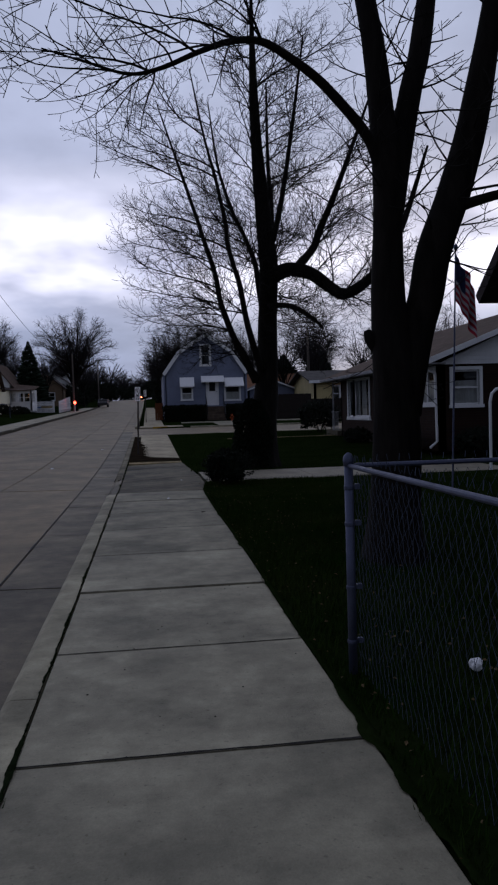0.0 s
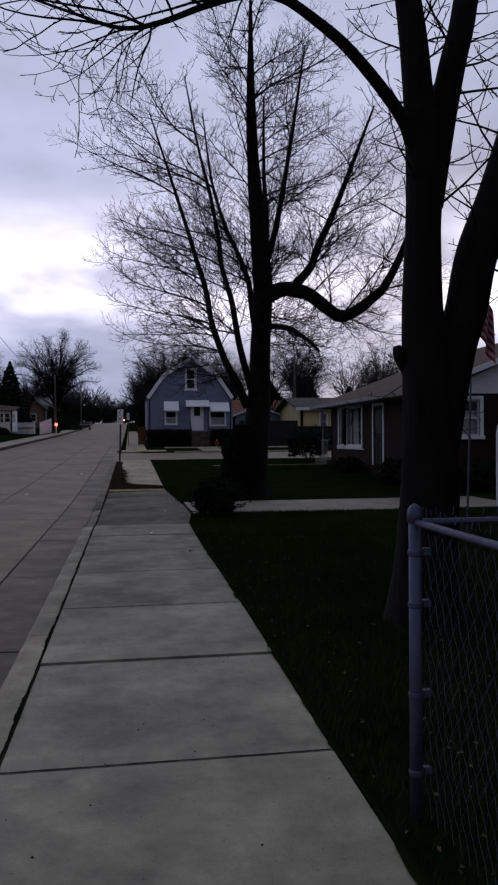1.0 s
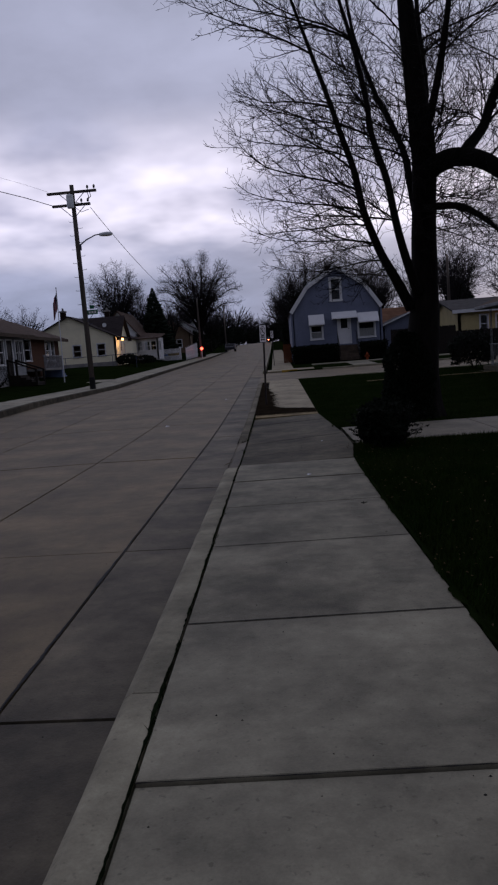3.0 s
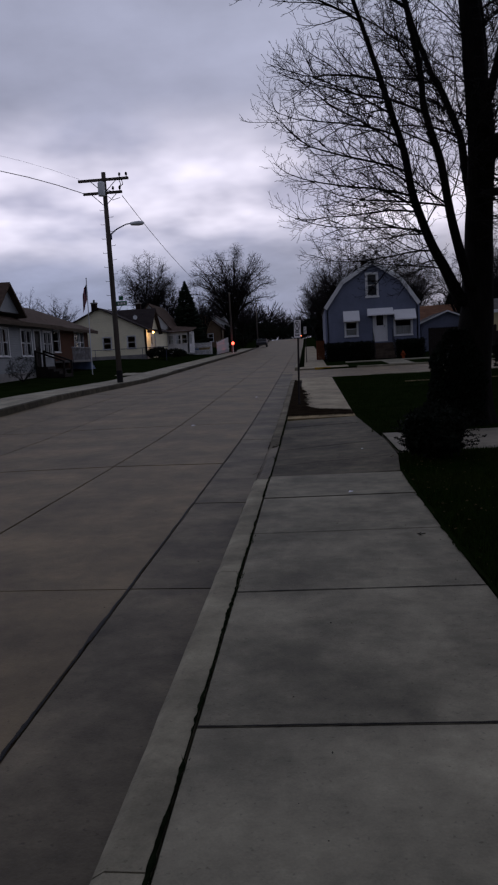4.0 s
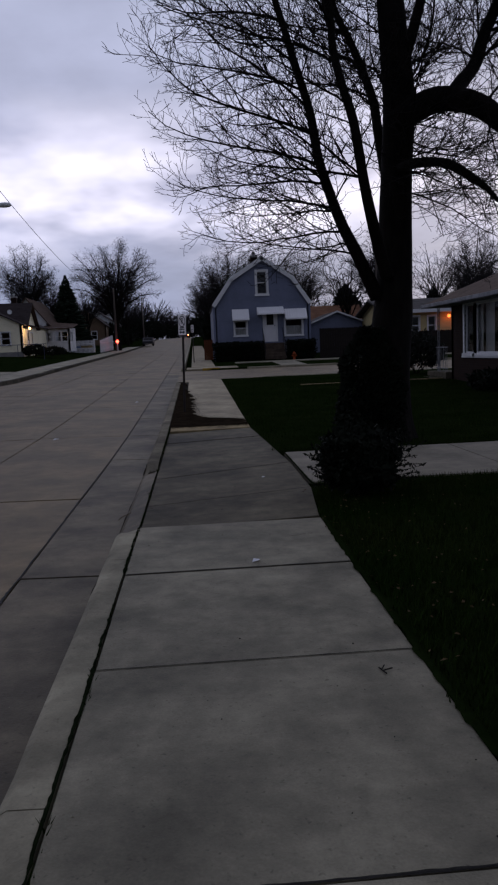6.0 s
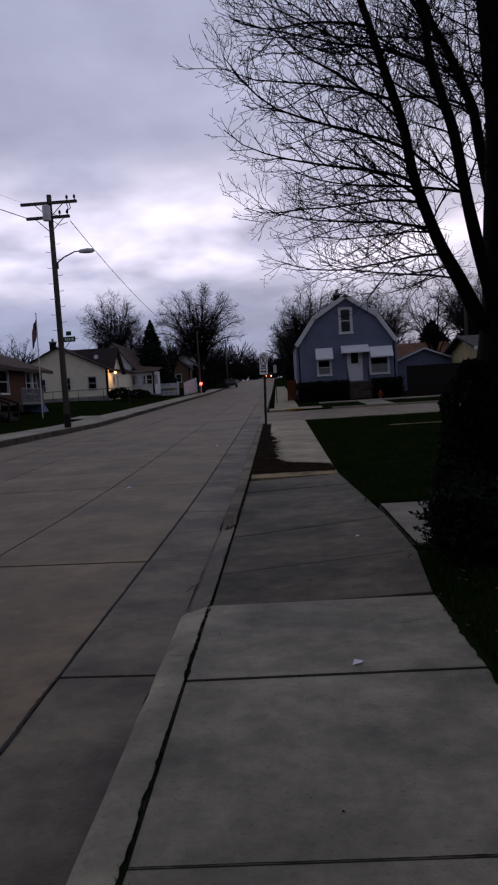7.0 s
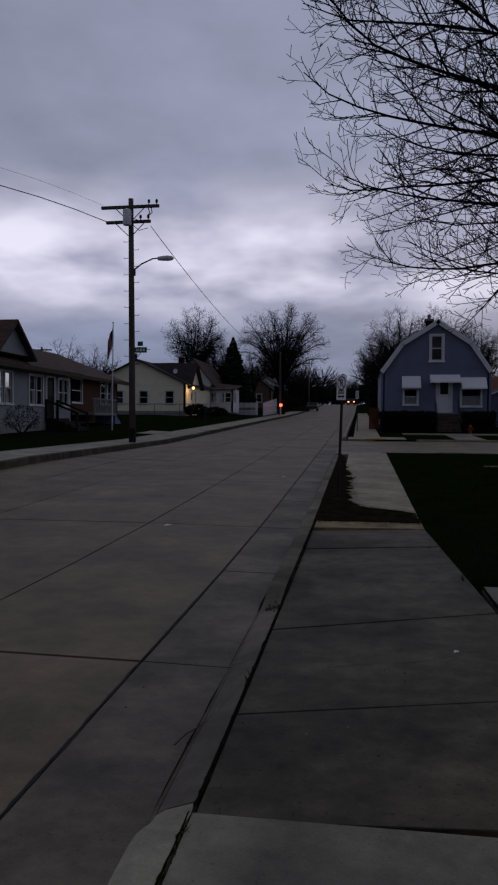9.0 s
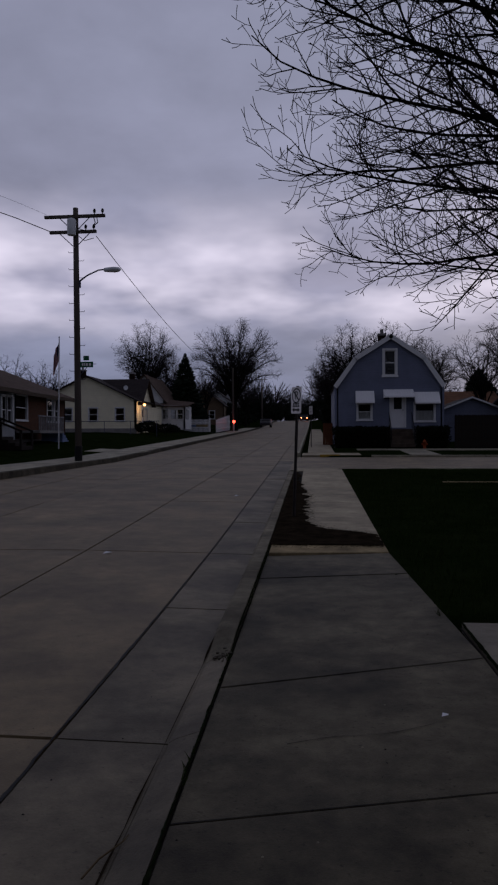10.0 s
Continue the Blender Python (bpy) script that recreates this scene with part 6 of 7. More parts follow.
for x in (6.3, 7.7):
    s = Shape()
    s.box((x - 0.05, -1.7, -0.1), (x + 0.05, -1.6, 0.85), 0.01).box((x - 0.05, -0.12, 0.4), (x + 0.05, -0.02, 1.5), 0.01)
    s.add([(x - 0.04, -1.7, 0.85), (x + 0.04, -1.7, 0.85), (x + 0.04, -0.05, 1.5), (x - 0.04, -0.05, 1.5), (x - 0.04, -1.7, 0.75), (x + 0.04, -1.7, 0.75), (x + 0.04, -0.05, 1.4), (x - 0.04, -0.05, 1.4)],
          [(0, 1, 2, 3), (7, 6, 5, 4), (0, 4, 5, 1), (1, 5, 6, 2), (2, 6, 7, 3), (3, 7, 4, 0)])
    part("handrail", s, DARK_WOOD, gs2)
s = Shape()
s.prism([(0.4, 3.4), (3.8, 3.4), (2.1, 4.75)], -0.3, 3.5)
part("dormer", s, GREY, gh)
for a in (0.1, 4.1):
    roof_slab(gh, [(a, -0.6, 3.25), (2.1, -0.6, 4.88), (2.1, 3.5, 4.88), (a, 3.5, 3.25)], 0.12, SHINGLE, "dormer_roof")
shrub((-14.3, 42.5, height(43, -14) + 0.25), (0.8, 0.8, 1.2), 31, "leggy sparse shrub before the grey house", 1100, 0.05)

# houses and sheds along the side street
ga = simple_house((8.5, 66, height(66) - 0.1), 0, 4.3, 6, 2.2, 3.05, BLUE, SHINGLE_G, "blue-grey garage with white eaves behind the blue house", ridge="y", over=0.3)
for a in (-0.3, 4.6):
    s = Shape()
    A, B = Vector((a, -0.33, 2.18)), Vector((2.15, -0.33, 3.15))
    dn, th = Vector((0, 0, -0.12)), Vector((0, 0.03, 0))
    s.add([A, B, B + dn, A + dn, A + th, B + th, B + dn + th, A + dn + th], [(0, 1, 2, 3), (7, 6, 5, 4), (0, 4, 5, 1), (1, 5, 6, 2), (2, 6, 7, 3), (3, 7, 4, 0)])
    part("bargeboard", s, TRIM, ga)
simple_house((8.5, 78, height(78) + 0.0), 0, 7, 8, 2.4, 3.9, BRICK_L, SHINGLE_O, "house with a low russet shingle roof", ridge="x", over=0.4)
yh = simple_house((12.6, 58, height(58) + 0.0), 0, 12, 8, 2.75, 3.6, YELLOW, SHINGLE_G, "pale yellow sided house with white eaves", wins=[(1.5, 2.0, 1.1, 2.3), (2.6, 3.1, 1.1, 2.3)], ridge="x", over=0.5)
s = Shape()
s.lathe([(0.02, 0), (0.1, 0.03), (0.1, 0.16), (0.02, 0.2)], 10, (3.95, -0.2, 2.15))
part("wall_lamp", s, ORANGE_GLOW, yh, "lit orange wall lamp")
lamp2 = new("wall_light", bpy.data.lights.new("wall_light", "POINT"))
lamp2.data.energy, lamp2.data.color, lamp2.data.shadow_soft_size = 2.5, (1.0, 0.2, 0.04), 0.1
lamp2.location = (12.6 + 3.95, 58 - 0.5, height(58) + 2.2)
bf = thing("board_fence", pose(7.4, 54.6, height(54.6)), "dark weathered board fence along the side street", "fence")
for k in range(84):
    s = Shape()
    tall = 1.75 if k < 28 else 1.35
    s.prism([(0.0, 0.0), (0.145, 0.0), (0.145, tall + 0.03 * math.sin(k * 2.3)), (0.07, tall + 0.06), (0.0, tall)], 0, 0.025)
    part("board", s, DARK_WOOD, bf, loc=(0.15 * k, 0, 0))
s = Shape()
s.box((0, 0.03, 0.3), (12.6, 0.09, 0.4), 0)
part("rail", s, DARK_WOOD, bf)
s = Shape()
s.box((0, 0.03, 1.1), (12.6, 0.09, 1.2), 0)
part("rail", s, DARK_WOOD, bf)
cart = thing("bin", pose(11.3, 63, height(63)), "green wheeled bin beside the garage", "bin")
s = Shape()
s.box((0, 0, 0), (0.6, 0.7, 1.1), 0.04).box((-0.03, -0.05, 1.1), (0.63, 0.75, 1.18), 0.03)
part("body", s, SIGN_G, cart)
for k, (x, y, w, wall_m, roof_m, lab) in enumerate(((-19.5, 126, 6, TAN, SHINGLE_D, "distant tan house among trees"), (-20, 140, 7, WHITE_SIDING, SHINGLE_D, "distant white house among trees"),
                                                    (-21, 165, 8, WHITE_SIDING, SHINGLE_D, "distant white house among trees"), (2.5, 100, 7, BRICK_L, SHINGLE_D, "distant house past the blue house"))):
    simple_house((x, y, height(y, x)), 0, w, 8, 3.2, 5.6, wall_m, roof_m, lab, wins=[(1.2, 2.0, 1.1, 2.3), (w - 2.2, w - 1.4, 1.1, 2.3)])
shrub((-14.2, 76.5, height(76, -14) + 0.25), (1.0, 1.0, 1.0), 61, "dark rounded shrub before the cream cottage", 1600, 0.14)
shrub((-13.0, 78.0, height(78, -13) + 0.25), (1.3, 1.1, 0.8), 62, "dark low shrub before the cream cottage", 1600, 0.14)


# ---- street furniture ----
# utility pole with cross-arms, transformer and street light
PX, PY = -9.33, 42.1
pz = height(PY, PX)
up_ = thing("utility_pole", pose(PX, PY, pz + 0.08, 0, -0.4, 0), "tall weathered wooden utility pole with two cross-arms and a street light", "utility pole")
s = Shape()
s.tube([(0, 0, -0.3), (0, 0, 3), (0, 0, 6), (0, 0, 9.78)], [0.135, 0.125, 0.115, 0.10], 14)
part("shaft", s, POLE_WOOD, up_, smooth=True)
s = Shape()
s.lathe([(0.15, -0.2), (0.15, 0.45), (0.14, 0.5)], 12)
part("base_sleeve", s, BLACK, up_, "dark sleeve at the foot")
for z, x0, x1 in ((9.42, -1.2, 1.2), (8.82, -1.0, 0.85)):
    s = Shape()
    s.box((x0, -0.17, z - 0.06), (x1, -0.06, z + 0.06), 0.01)
    arm = part("cross_arm", s, POLE_WOOD, up_)
    for sx in (-1, 1):
        b = Shape()
        b.tube([(0.6 * sx, -0.13, z - 0.05), (0.08 * sx, -0.13, z - 0.55)], 0.018, 5)
        part("brace", b, GALV, arm)
    for k, xx in enumerate((x1 - 0.1, x1 - 0.42)):
        b = Shape()
        b.lathe([(0.02, 0), (0.02, 0.06), (0.055, 0.08), (0.05, 0.12), (0.06, 0.14), (0.04, 0.2), (0.015, 0.22)], 8, (xx, -0.11, z + 0.06))
        part("insulator", b, BLACK, arm)
s = Shape()
s.lathe([(0.02, 0), (0.16, 0.02), (0.17, 0.1), (0.17, 0.58), (0.15, 0.64), (0.05, 0.68)], 14, (-0.06, -0.34, 8.62))
part("transformer", s, CERAMIC, up_, "pale grey transformer can")
s = Shape()
for k in range(2):
    s.tube([(0.75 + 0.12 * k, -0.11, 9.35), (0.82 + 0.1 * k, -0.15, 9.15), (0.7, -0.1, 9.0), (0.72, -0.1, 8.95)], 0.02, 5)
s.tube([(-0.26, -0.18, 9.2), (0.1, -0.2, 8.95), (0.6, -0.15, 8.78)], 0.014, 5).tube([(0.1, -0.15, 8.7), (0.4, -0.2, 8.45), (0.75, -0.15, 8.55)], 0.014, 5)
part("jumper_wires", s, WIRE, up_)
for k in range(16):
    b = Shape()
    sx = -1 if k % 2 else 1
    z = 3.1 + 0.33 * k
    b.tube([(0.12 * sx, 0, z), (0.30 * sx, 0, z), (0.31 * sx, 0, z + 0.05)], 0.011, 5)
    part("step_peg", b, GALV, up_)
s = Shape()
s.tube([(0.12, 0, 6.93), (0.45, -0.02, 7.15), (0.9, -0.05, 7.33), (1.15, -0.06, 7.35)], [0.035, 0.03, 0.028, 0.028], 8)
s.tube([(0.13, 0, 6.93), (0.13, 0, 6.68)], 0.05, 8)
la = part("lamp_arm", s, GALV, up_)
s = Shape()
s.lathe([(0.03, 0), (0.10, 0.03), (0.13, 0.2), (0.15, 0.42), (0.12, 0.6), (0.04, 0.68)], 12)
s.v = [(1.1 + z, -0.06 + y, 7.33 + x * 0.75) for x, y, z in s.v]
part("lamp_head", s, CERAMIC, la, "grey cobra street light head", smooth=True)
s = Shape()
s.box((0.17, -0.2, 3.55), (0.68, -0.18, 3.77), 0.004)
sg = part("street_name_sign", s, SIGN_G, up_, "green street name blade")
for k, (a, b) in enumerate(((0.24, 0.30), (0.33, 0.37), (0.40, 0.47), (0.52, 0.6))):
    bar = Shape()
    bar.box((a, -0.206, 3.61), (b, -0.2, 3.71), 0)
    part("lettering_bar", bar, SIGN_W, sg)
s = Shape()
s.box((0.3, -0.2, 3.82), (0.52, -0.18, 4.0), 0.004)
part("street_name_sign", s, SIGN_G, up_, "green street name blade")
s = Shape()
s.tube([(0.1, -0.15, 3.2), (0.3, -0.17, 3.4), (0.42, -0.17, 3.55)], 0.015, 6).tube([(0.12, -0.17, 3.66), (0.8, -0.17, 3.68)], 0.012, 6)
part("sign_bracket", s, GALV, up_)


def cable(a, b, sag, r, label):
    s = Shape()
    A, B = Vector(a), Vector(b)
    s.tube([A.lerp(B, i / 16) - Vector((0, 0, sag * 4 * (i / 16) * (1 - i / 16))) for i in range(17)], r, 4)
    tagged(new("overhead_wire", s.mesh("overhead_wire", WIRE)), label, "wire", "wires on the utility poles")


cable((PX - 1.0, PY - 0.1, pz + 8.92), (-9.76 - 14.0, 19.4, 3.9), -2.2, 0.018, "thick black overhead cable strung towards the next pole")
cable((PX - 1.2, PY - 0.1, pz + 9.6), (-9.76 - 14.0, 19.4, 4.6), -2.2, 0.005, "thin black overhead wire strung towards the next pole")
cable((PX + 0.75, PY, pz + 8.75), (-9.9, 100, height(100, -10) + 6.6), 1.0, 0.014, "thick black overhead cable running down the street")


def plain_pole(x, y, h, label, arms=0):
    t = thing("utility_pole", pose(x, y, height(y, x)), label, "utility pole")
    s = Shape()
    s.tube([(0, 0, -0.3), (0, 0, h * 0.5), (0, 0, h)], [0.15, 0.13, 0.1], 10)
    part("shaft", s, POLE_WOOD, t)
    for k in range(arms):
        s = Shape()
        s.box((-1.1, -0.06, h - 0.35 - 0.6 * k), (1.1, 0.06, h - 0.23 - 0.6 * k), 0.01)
        part("cross_arm", s, POLE_WOOD, t)
    return t


plain_pole(-10.2, 108, 8.0, "distant wooden utility pole beside the pavement")
plain_pole(-10.0, 160, 9.0, "distant wooden utility pole beside the pavement", 1)
plain_pole(-32.5, 86, 7.0, "distant wooden utility pole with cross-arms behind the houses", 2)
plain_pole(14.8, 70, 7.6, "distant wooden utility pole behind the garage")


# no-parking sign
def parking_sign(x, y, h, label, lean=0.0):
    t = thing("parking_sign", pose(x, y, height(y, x), 0, lean, 0) @ pose(0, 0, 0, 0, 0, -54), label, "street sign")
    s = Shape()
    w = 0.03
    s.prism([(-w, 0), (-w * 0.5, 0), (-w * 0.5, 0.022), (w * 0.5, 0.022), (w * 0.5, 0), (w, 0), (w, 0.008), (w * 0.6, 0.03), (-w * 0.6, 0.03), (-w, 0.008)], -0.25, h, "xy")
    part("post", s, RUST, t, "rusty steel channel post")
    pl = Shape()
    pw, z0, z1 = 0.15, h - 0.48, h - 0.02
    pl.prism([(-pw, z0 + 0.02), (-pw + 0.02, z0), (pw - 0.02, z0), (pw, z0 + 0.02), (pw, z1 - 0.02), (pw - 0.02, z1), (-pw + 0.02, z1), (-pw, z1 - 0.02)], -0.012, -0.008)
    plate = part("plate", pl, SIGN_W, t, "white sign plate")
    zc, R = z1 - 0.15, 0.13
    ring = Shape()
    n = 40
    P = []
    for i in range(n):
        a = 6.2832 * i / n
        for r in (R, R - 0.022):
            P.append((r * math.cos(a), -0.0135, zc + r * math.sin(a)))
    ring.add(P, [(2 * i, (2 * i + 2) % (2 * n), (2 * i + 3) % (2 * n), 2 * i + 1) for i in range(n)])
    part("ring", ring, SIGN_K, plate)
    bar = Shape()
    c, d = 0.707 * (R - 0.01), 0.009
    bar.add([(-c - d, -0.0165, zc + c - d), (-c + d, -0.0165, zc + c + d), (c + d, -0.0165, zc - c + d), (c - d, -0.0165, zc - c - d)], [(0, 1, 2, 3)])
    part("slash", bar, SIGN_K, plate)
    f = bpy.data.curves.new("letter", "FONT")
    f.body, f.size, f.align_x, f.align_y = "P", 0.2, "CENTER", "CENTER"
    f.extrude = 0.0006
    tmp = new("letter", f)
    me = bpy.data.meshes.new_from_object(tmp.evaluated_get(bpy.context.evaluated_depsgraph_get()))
    bpy.data.objects.remove(tmp)
    me.materials.clear()
    me.materials.append(SIGN_K)
    lt = part("letter", me, SIGN_K, plate)
    lt.matrix_basis = pose(0, -0.0145, zc, 90, 0, 0)
    for zz, wd in ((z0 + 0.155, 0.09), (z0 + 0.115, 0.10)):
        for k in range(4):
            b = Shape()
            b.box((-wd + k * wd * 0.5, -0.0145, zz), (-wd + k * wd * 0.5 + wd * 0.38, -0.012, zz + 0.03), 0)
            part("lettering_bar", b, SIGN_K, plate)
    ar = Shape()
    za = z0 + 0.065
    ar.add([(-0.11, -0.0135, za), (-0.05, -0.0135, za + 0.04), (-0.05, -0.0135, za + 0.013), (0.05, -0.0135, za + 0.013), (0.05, -0.0135, za + 0.04), (0.11, -0.0135, za),
            (0.05, -0.0135, za - 0.04), (0.05, -0.0135, za - 0.013), (-0.05, -0.0135, za - 0.013), (-0.05, -0.0135, za - 0.04)], [tuple(range(10))])
    part("arrow", ar, SIGN_K, plate)
    return t


parking_sign(-0.55, 26.4, 2.27, "white no-parking sign with black ring and arrow on a rusty post", 1.8)
parking_sign(-0.30, 56.2, 2.35, "white no-parking sign on a post past the side street")


# chain-link fence of the corner yard
def chain_fence():
    t = thing("chain_link_fence", pose(0.88, 5.12, 0), "bluish galvanised chain-link fence with a corner post", "fence")
    H = 1.16
    post = Shape()
    post.tube([(0, 0, -0.2), (0, 0, H)], 0.025, 14)
    p = part("corner_post", post, GALV, t, smooth=True)
    c = Shape()
    c.lathe([(0.029, -0.03), (0.031, 0.0), (0.028, 0.02), (0.017, 0.035), (0.004, 0.042)], 14, (0, 0, H))
    part("cap", c, GALV, p, smooth=True)
    for z in (0.15, 0.45, 0.8, 1.0):
        b = Shape()
        b.lathe([(0.027, 0), (0.029, 0.004), (0.029, 0.018), (0.027, 0.022)], 14, (0, 0, z))
        b.box((0.03, -0.012, z), (0.06, 0.012, z + 0.03), 0.003)
        part("band", b, GALV, p)
    runs = (((0, 0), (0.06, -7.2)), ((0, 0), (5.2, 0.0)))
    for a, b in runs:
        A, B = Vector((*a, 0)), Vector((*b, 0))
        L = (B - A).length
        d = (B - A) / L
        r = Shape()
        r.tube([A + Vector((0, 0, H - 0.03)), B + Vector((0, 0, H - 0.03))], 0.0135, 10)
        part("top_rail", r, GALV, t)
        for k in range(1, int(L / 2.4) + 1):
            q = A + d * 2.4 * k
            s = Shape()
            s.tube([q + Vector((0, 0, -0.2)), q + Vector((0, 0, H))], 0.024, 10)
            part("line_post", s, GALV, t)
        mesh = Shape()
        pitch = 0.064
        n = int(L / pitch)
        side = Vector((-d.y, d.x, 0))
        rows = int((H - 0.02) / pitch)
        for k in range(n):
            for sgn in (1, -1):
                pts = []
                for j in range(rows + 1):
                    u = (k + (0.5 if (j % 2) == (sgn > 0) else 0.0)) * pitch + (0 if sgn > 0 else 0.5 * pitch) - (0.25 * pitch)
                    pts.append(A + d * (u + 0.04) + side * (0.028 + 0.003 * (1 if j % 2 else -1)) + Vector((0, 0, 0.015 + j * pitch * 0.99)))
                mesh.tube(pts, 0.0012, 3, False)
            top = A + d * (k * pitch + 0.04) + side * 0.028 + Vector((0, 0, H - 0.01))
            mesh.tube([top, top + Vector((0.006 * (-1) ** k, 0.004, 0.035))], 0.0022, 3, False)
        part("wire_mesh", mesh, FENCE_WIRE, t, "woven wire diamonds", kind="stuff")
    return t


chain_fence()


def flag(at, h, fh, fl, label, furl, tilt=0.0, turn=0.0, rad=0.025):
    """A flagpole with a limp striped flag in folds."""
    t = thing("flagpole", pose(*at, 0, tilt, turn), label, "flagpole")
    s = Shape()
    s.tube([(0, 0, -0.2), (0, 0, h)], [rad, rad * 0.7], 10)
    p = part("pole", s, GALV if rad < 0.02 else TRIM, t, "slim grey pole" if rad < 0.02 else "white painted pole")
    s = Shape()
    s.lathe([(0.005, 0), (0.03, 0.02), (0.04, 0.05), (0.03, 0.08), (0.005, 0.1)], 10, (0, 0, h))
    part("finial", s, GALV, p)
    rows, n = 13, 26
    zt = h - 0.05

    def at_uv(u, v):
        # u along the fly, v down the hoist; the fly droops and folds
        x = furl * u * (0.55 + 0.45 * math.sin(u * 2.2)) + 0.02
        z = zt - v * fh - u * fl * 0.62 - 0.06 * u * v
        y = 0.05 * math.sin(u * 9 + v * 1.5) * (0.3 + u) + 0.03 * math.sin(u * 17 + 2)
        return (x, y, z)

    for i in range(rows):
        s = Shape()
        c = Shape()
        v0, v1 = i / rows, (i + 1) / rows
        for k in range(n):
            u0, u1 = k / n, (k + 1) / n
            tgt = c if (i < 7 and u0 < 0.4) else s
            tgt.add([at_uv(u0, v0), at_uv(u1, v0), at_uv(u1, v1), at_uv(u0, v1)], [(0, 1, 2, 3)])
        part("stripe", s, RED if i % 2 == 0 else CLOTH_W, t, smooth=True)
        if c.v:
            part("canton", c, NAVY, t, smooth=True)
    return t


flag((4.60, 12.6, 0.0), 3.9, 0.72, 0.95, "slim flagpole with a limp striped flag before the brick house", 0.40, 2.0, 10, 0.017)
flag((-13.4, 51.6, height(51.6, -13) + 0.1), 5.75, 1.0, 1.5, "tall white flagpole with a furled striped flag on the lawn", -0.35, 0.6, 0, 0.035)

# white picket fence down the street, with a tall gate panel
pf = thing("picket_fence", pose(-15.6, 94.3, ground_z(-14.0, 94.3) + 0.05), "low white picket fence with a colourful banner across the yard", "fence")
for k in range(30):
    s = Shape()
    s.prism([(0, -0.2), (0.1, -0.2), (0.1, 1.1), (0.05, 1.2), (0, 1.1)], 0, 0.03)
    part("picket", s, WHITE, pf, loc=(0.14 * k, 0, 0))
for x in (1.5, 4.2):
    s = Shape()
    s.box((x, -0.05, -0.2), (x + 0.16, 0.11, 1.3), 0.02)
    part("post", s, WHITE, pf)
s = Shape()
s.box((0, 0.03, 0.25), (4.2, 0.08, 0.34), 0).box((0, 0.03, 0.75), (4.2, 0.08, 0.84), 0)
part("rail", s, WHITE, pf)
s = Shape()
s.box((1.8, -0.03, 0.35), (2.8, -0.012, 0.55), 0)
part("banner", s, BLUE_PAINT, pf, "faded blue banner")
s = Shape()
s.box((2.8, -0.03, 0.35), (4.1, -0.012, 0.6), 0)
part("banner", s, SANDY, pf, "yellow banner")
gp = thing("fence_panel", pose(-11.35, 100, ground_z(-11.35, 100) + 0.03, 0, 0, 90), "white picket gate panel rising in a curve beside the pavement", "fence")
for k in range(46):
    s = Shape()
    hh = 1.35 + 0.55 * (k / 45) + (0.12 if k % 6 == 0 else 0)
    s.prism([(0, 0), (0.16, 0), (0.16, hh), (0.08, hh + 0.12), (0, hh)], 0, 0.03)
    part("picket", s, WHITE, gp, loc=(0.32 * k, 0, 0.0085 * k))
s = Shape()
for z in (0.35, 1.1):
    s.prism([(0, z), (14.8, z + 0.39), (14.8, z + 0.49), (0, z + 0.1)], -0.05, -0.01)
part("rail", s, WHITE, gp)
fence2 = thing("pipe_fence", pose(-24, 74.5, height(74, -18) + 0.3), "thin steel pipe fence before the cream cottage", "fence")
s = Shape()
s.tube([(0, 0, 1.0), (11.2, 0, 1.0)], 0.025, 6)
part("rail", s, GALV, fence2)
for k in range(6):
    s = Shape()
    s.tube([(2.2 * k, 0, -0.3), (2.2 * k, 0, 1.0)], 0.025, 6)
    part("post", s, GALV, fence2)

rl = thing("post_lamp", pose(-10.0, 107, height(107, -10) - 0.5), "slim post with a glowing red lamp by the pavement", "post lamp")
s = Shape()
s.tube([(0, 0, -0.2), (0, 0, 1.55)], 0.05, 8)
part("post", s, WHITE, rl)
s = Shape()
s.lathe([(0.07, 0), (0.17, 0.08), (0.2, 0.2), (0.16, 0.32), (0.04, 0.38)], 12, (0, 0, 1.55))
part("globe", s, RED_GLOW, rl, "glowing red globe", smooth=True)


def car(at, turn, label, lights=True):
    t = thing("car", pose(*at, 0, 0, turn), label, "car")
    s = Shape()
    side = [(-2.2, 0.35), (-2.25, 0.7), (-2.1, 0.88), (-1.2, 0.95), (-0.6, 1.42), (0.9, 1.45), (1.7, 1.0), (2.2, 0.92), (2.25, 0.4)]
    s.prism([(a, b) for a, b in side], -0.85, 0.85, "yz")
    part("body", s, CAR_PAINT, t)
    for x in (-0.8, 0.8):
        for y in (-1.35, 1.35):
            w = Shape()
            w.tube([(x - 0.1, y, 0.33), (x + 0.1, y, 0.33)], 0.33, 16)
            part("wheel", w, TYRE, t)
    g = Shape()
    g.add([(-0.7, -1.22, 0.98), (0.7, -1.22, 0.98), (0.62, -0.66, 1.38), (-0.62, -0.66, 1.38)], [(0, 1, 2, 3)])
    part("windscreen", g, BLACK, t)
    if lights:
        for x in (-0.62, 0.62):
            h = Shape()
            h.lathe([(0.02, 0), (0.16, 0.02), (0.16, 0.05), (0.02, 0.06)], 12)
            h.v = [(x + a, -2.26 - c, 0.66 + b * 0.6) for a, b, c in h.v]
            part("headlight", h, HEADLIGHT, t, "lit headlight")
    return t


car((-2.06, 185, height(185, -2) - 0.1), 0, "dark car with lit headlights far down the street")
car((-9.0 + 1.1, 138, height(138, -8) - 0.1), 0, "dark car parked by the far kerb", False)
car((-18.5, 60.6, height(60, -18) + 0.1), 60, "dark car parked beside the brick house", False)

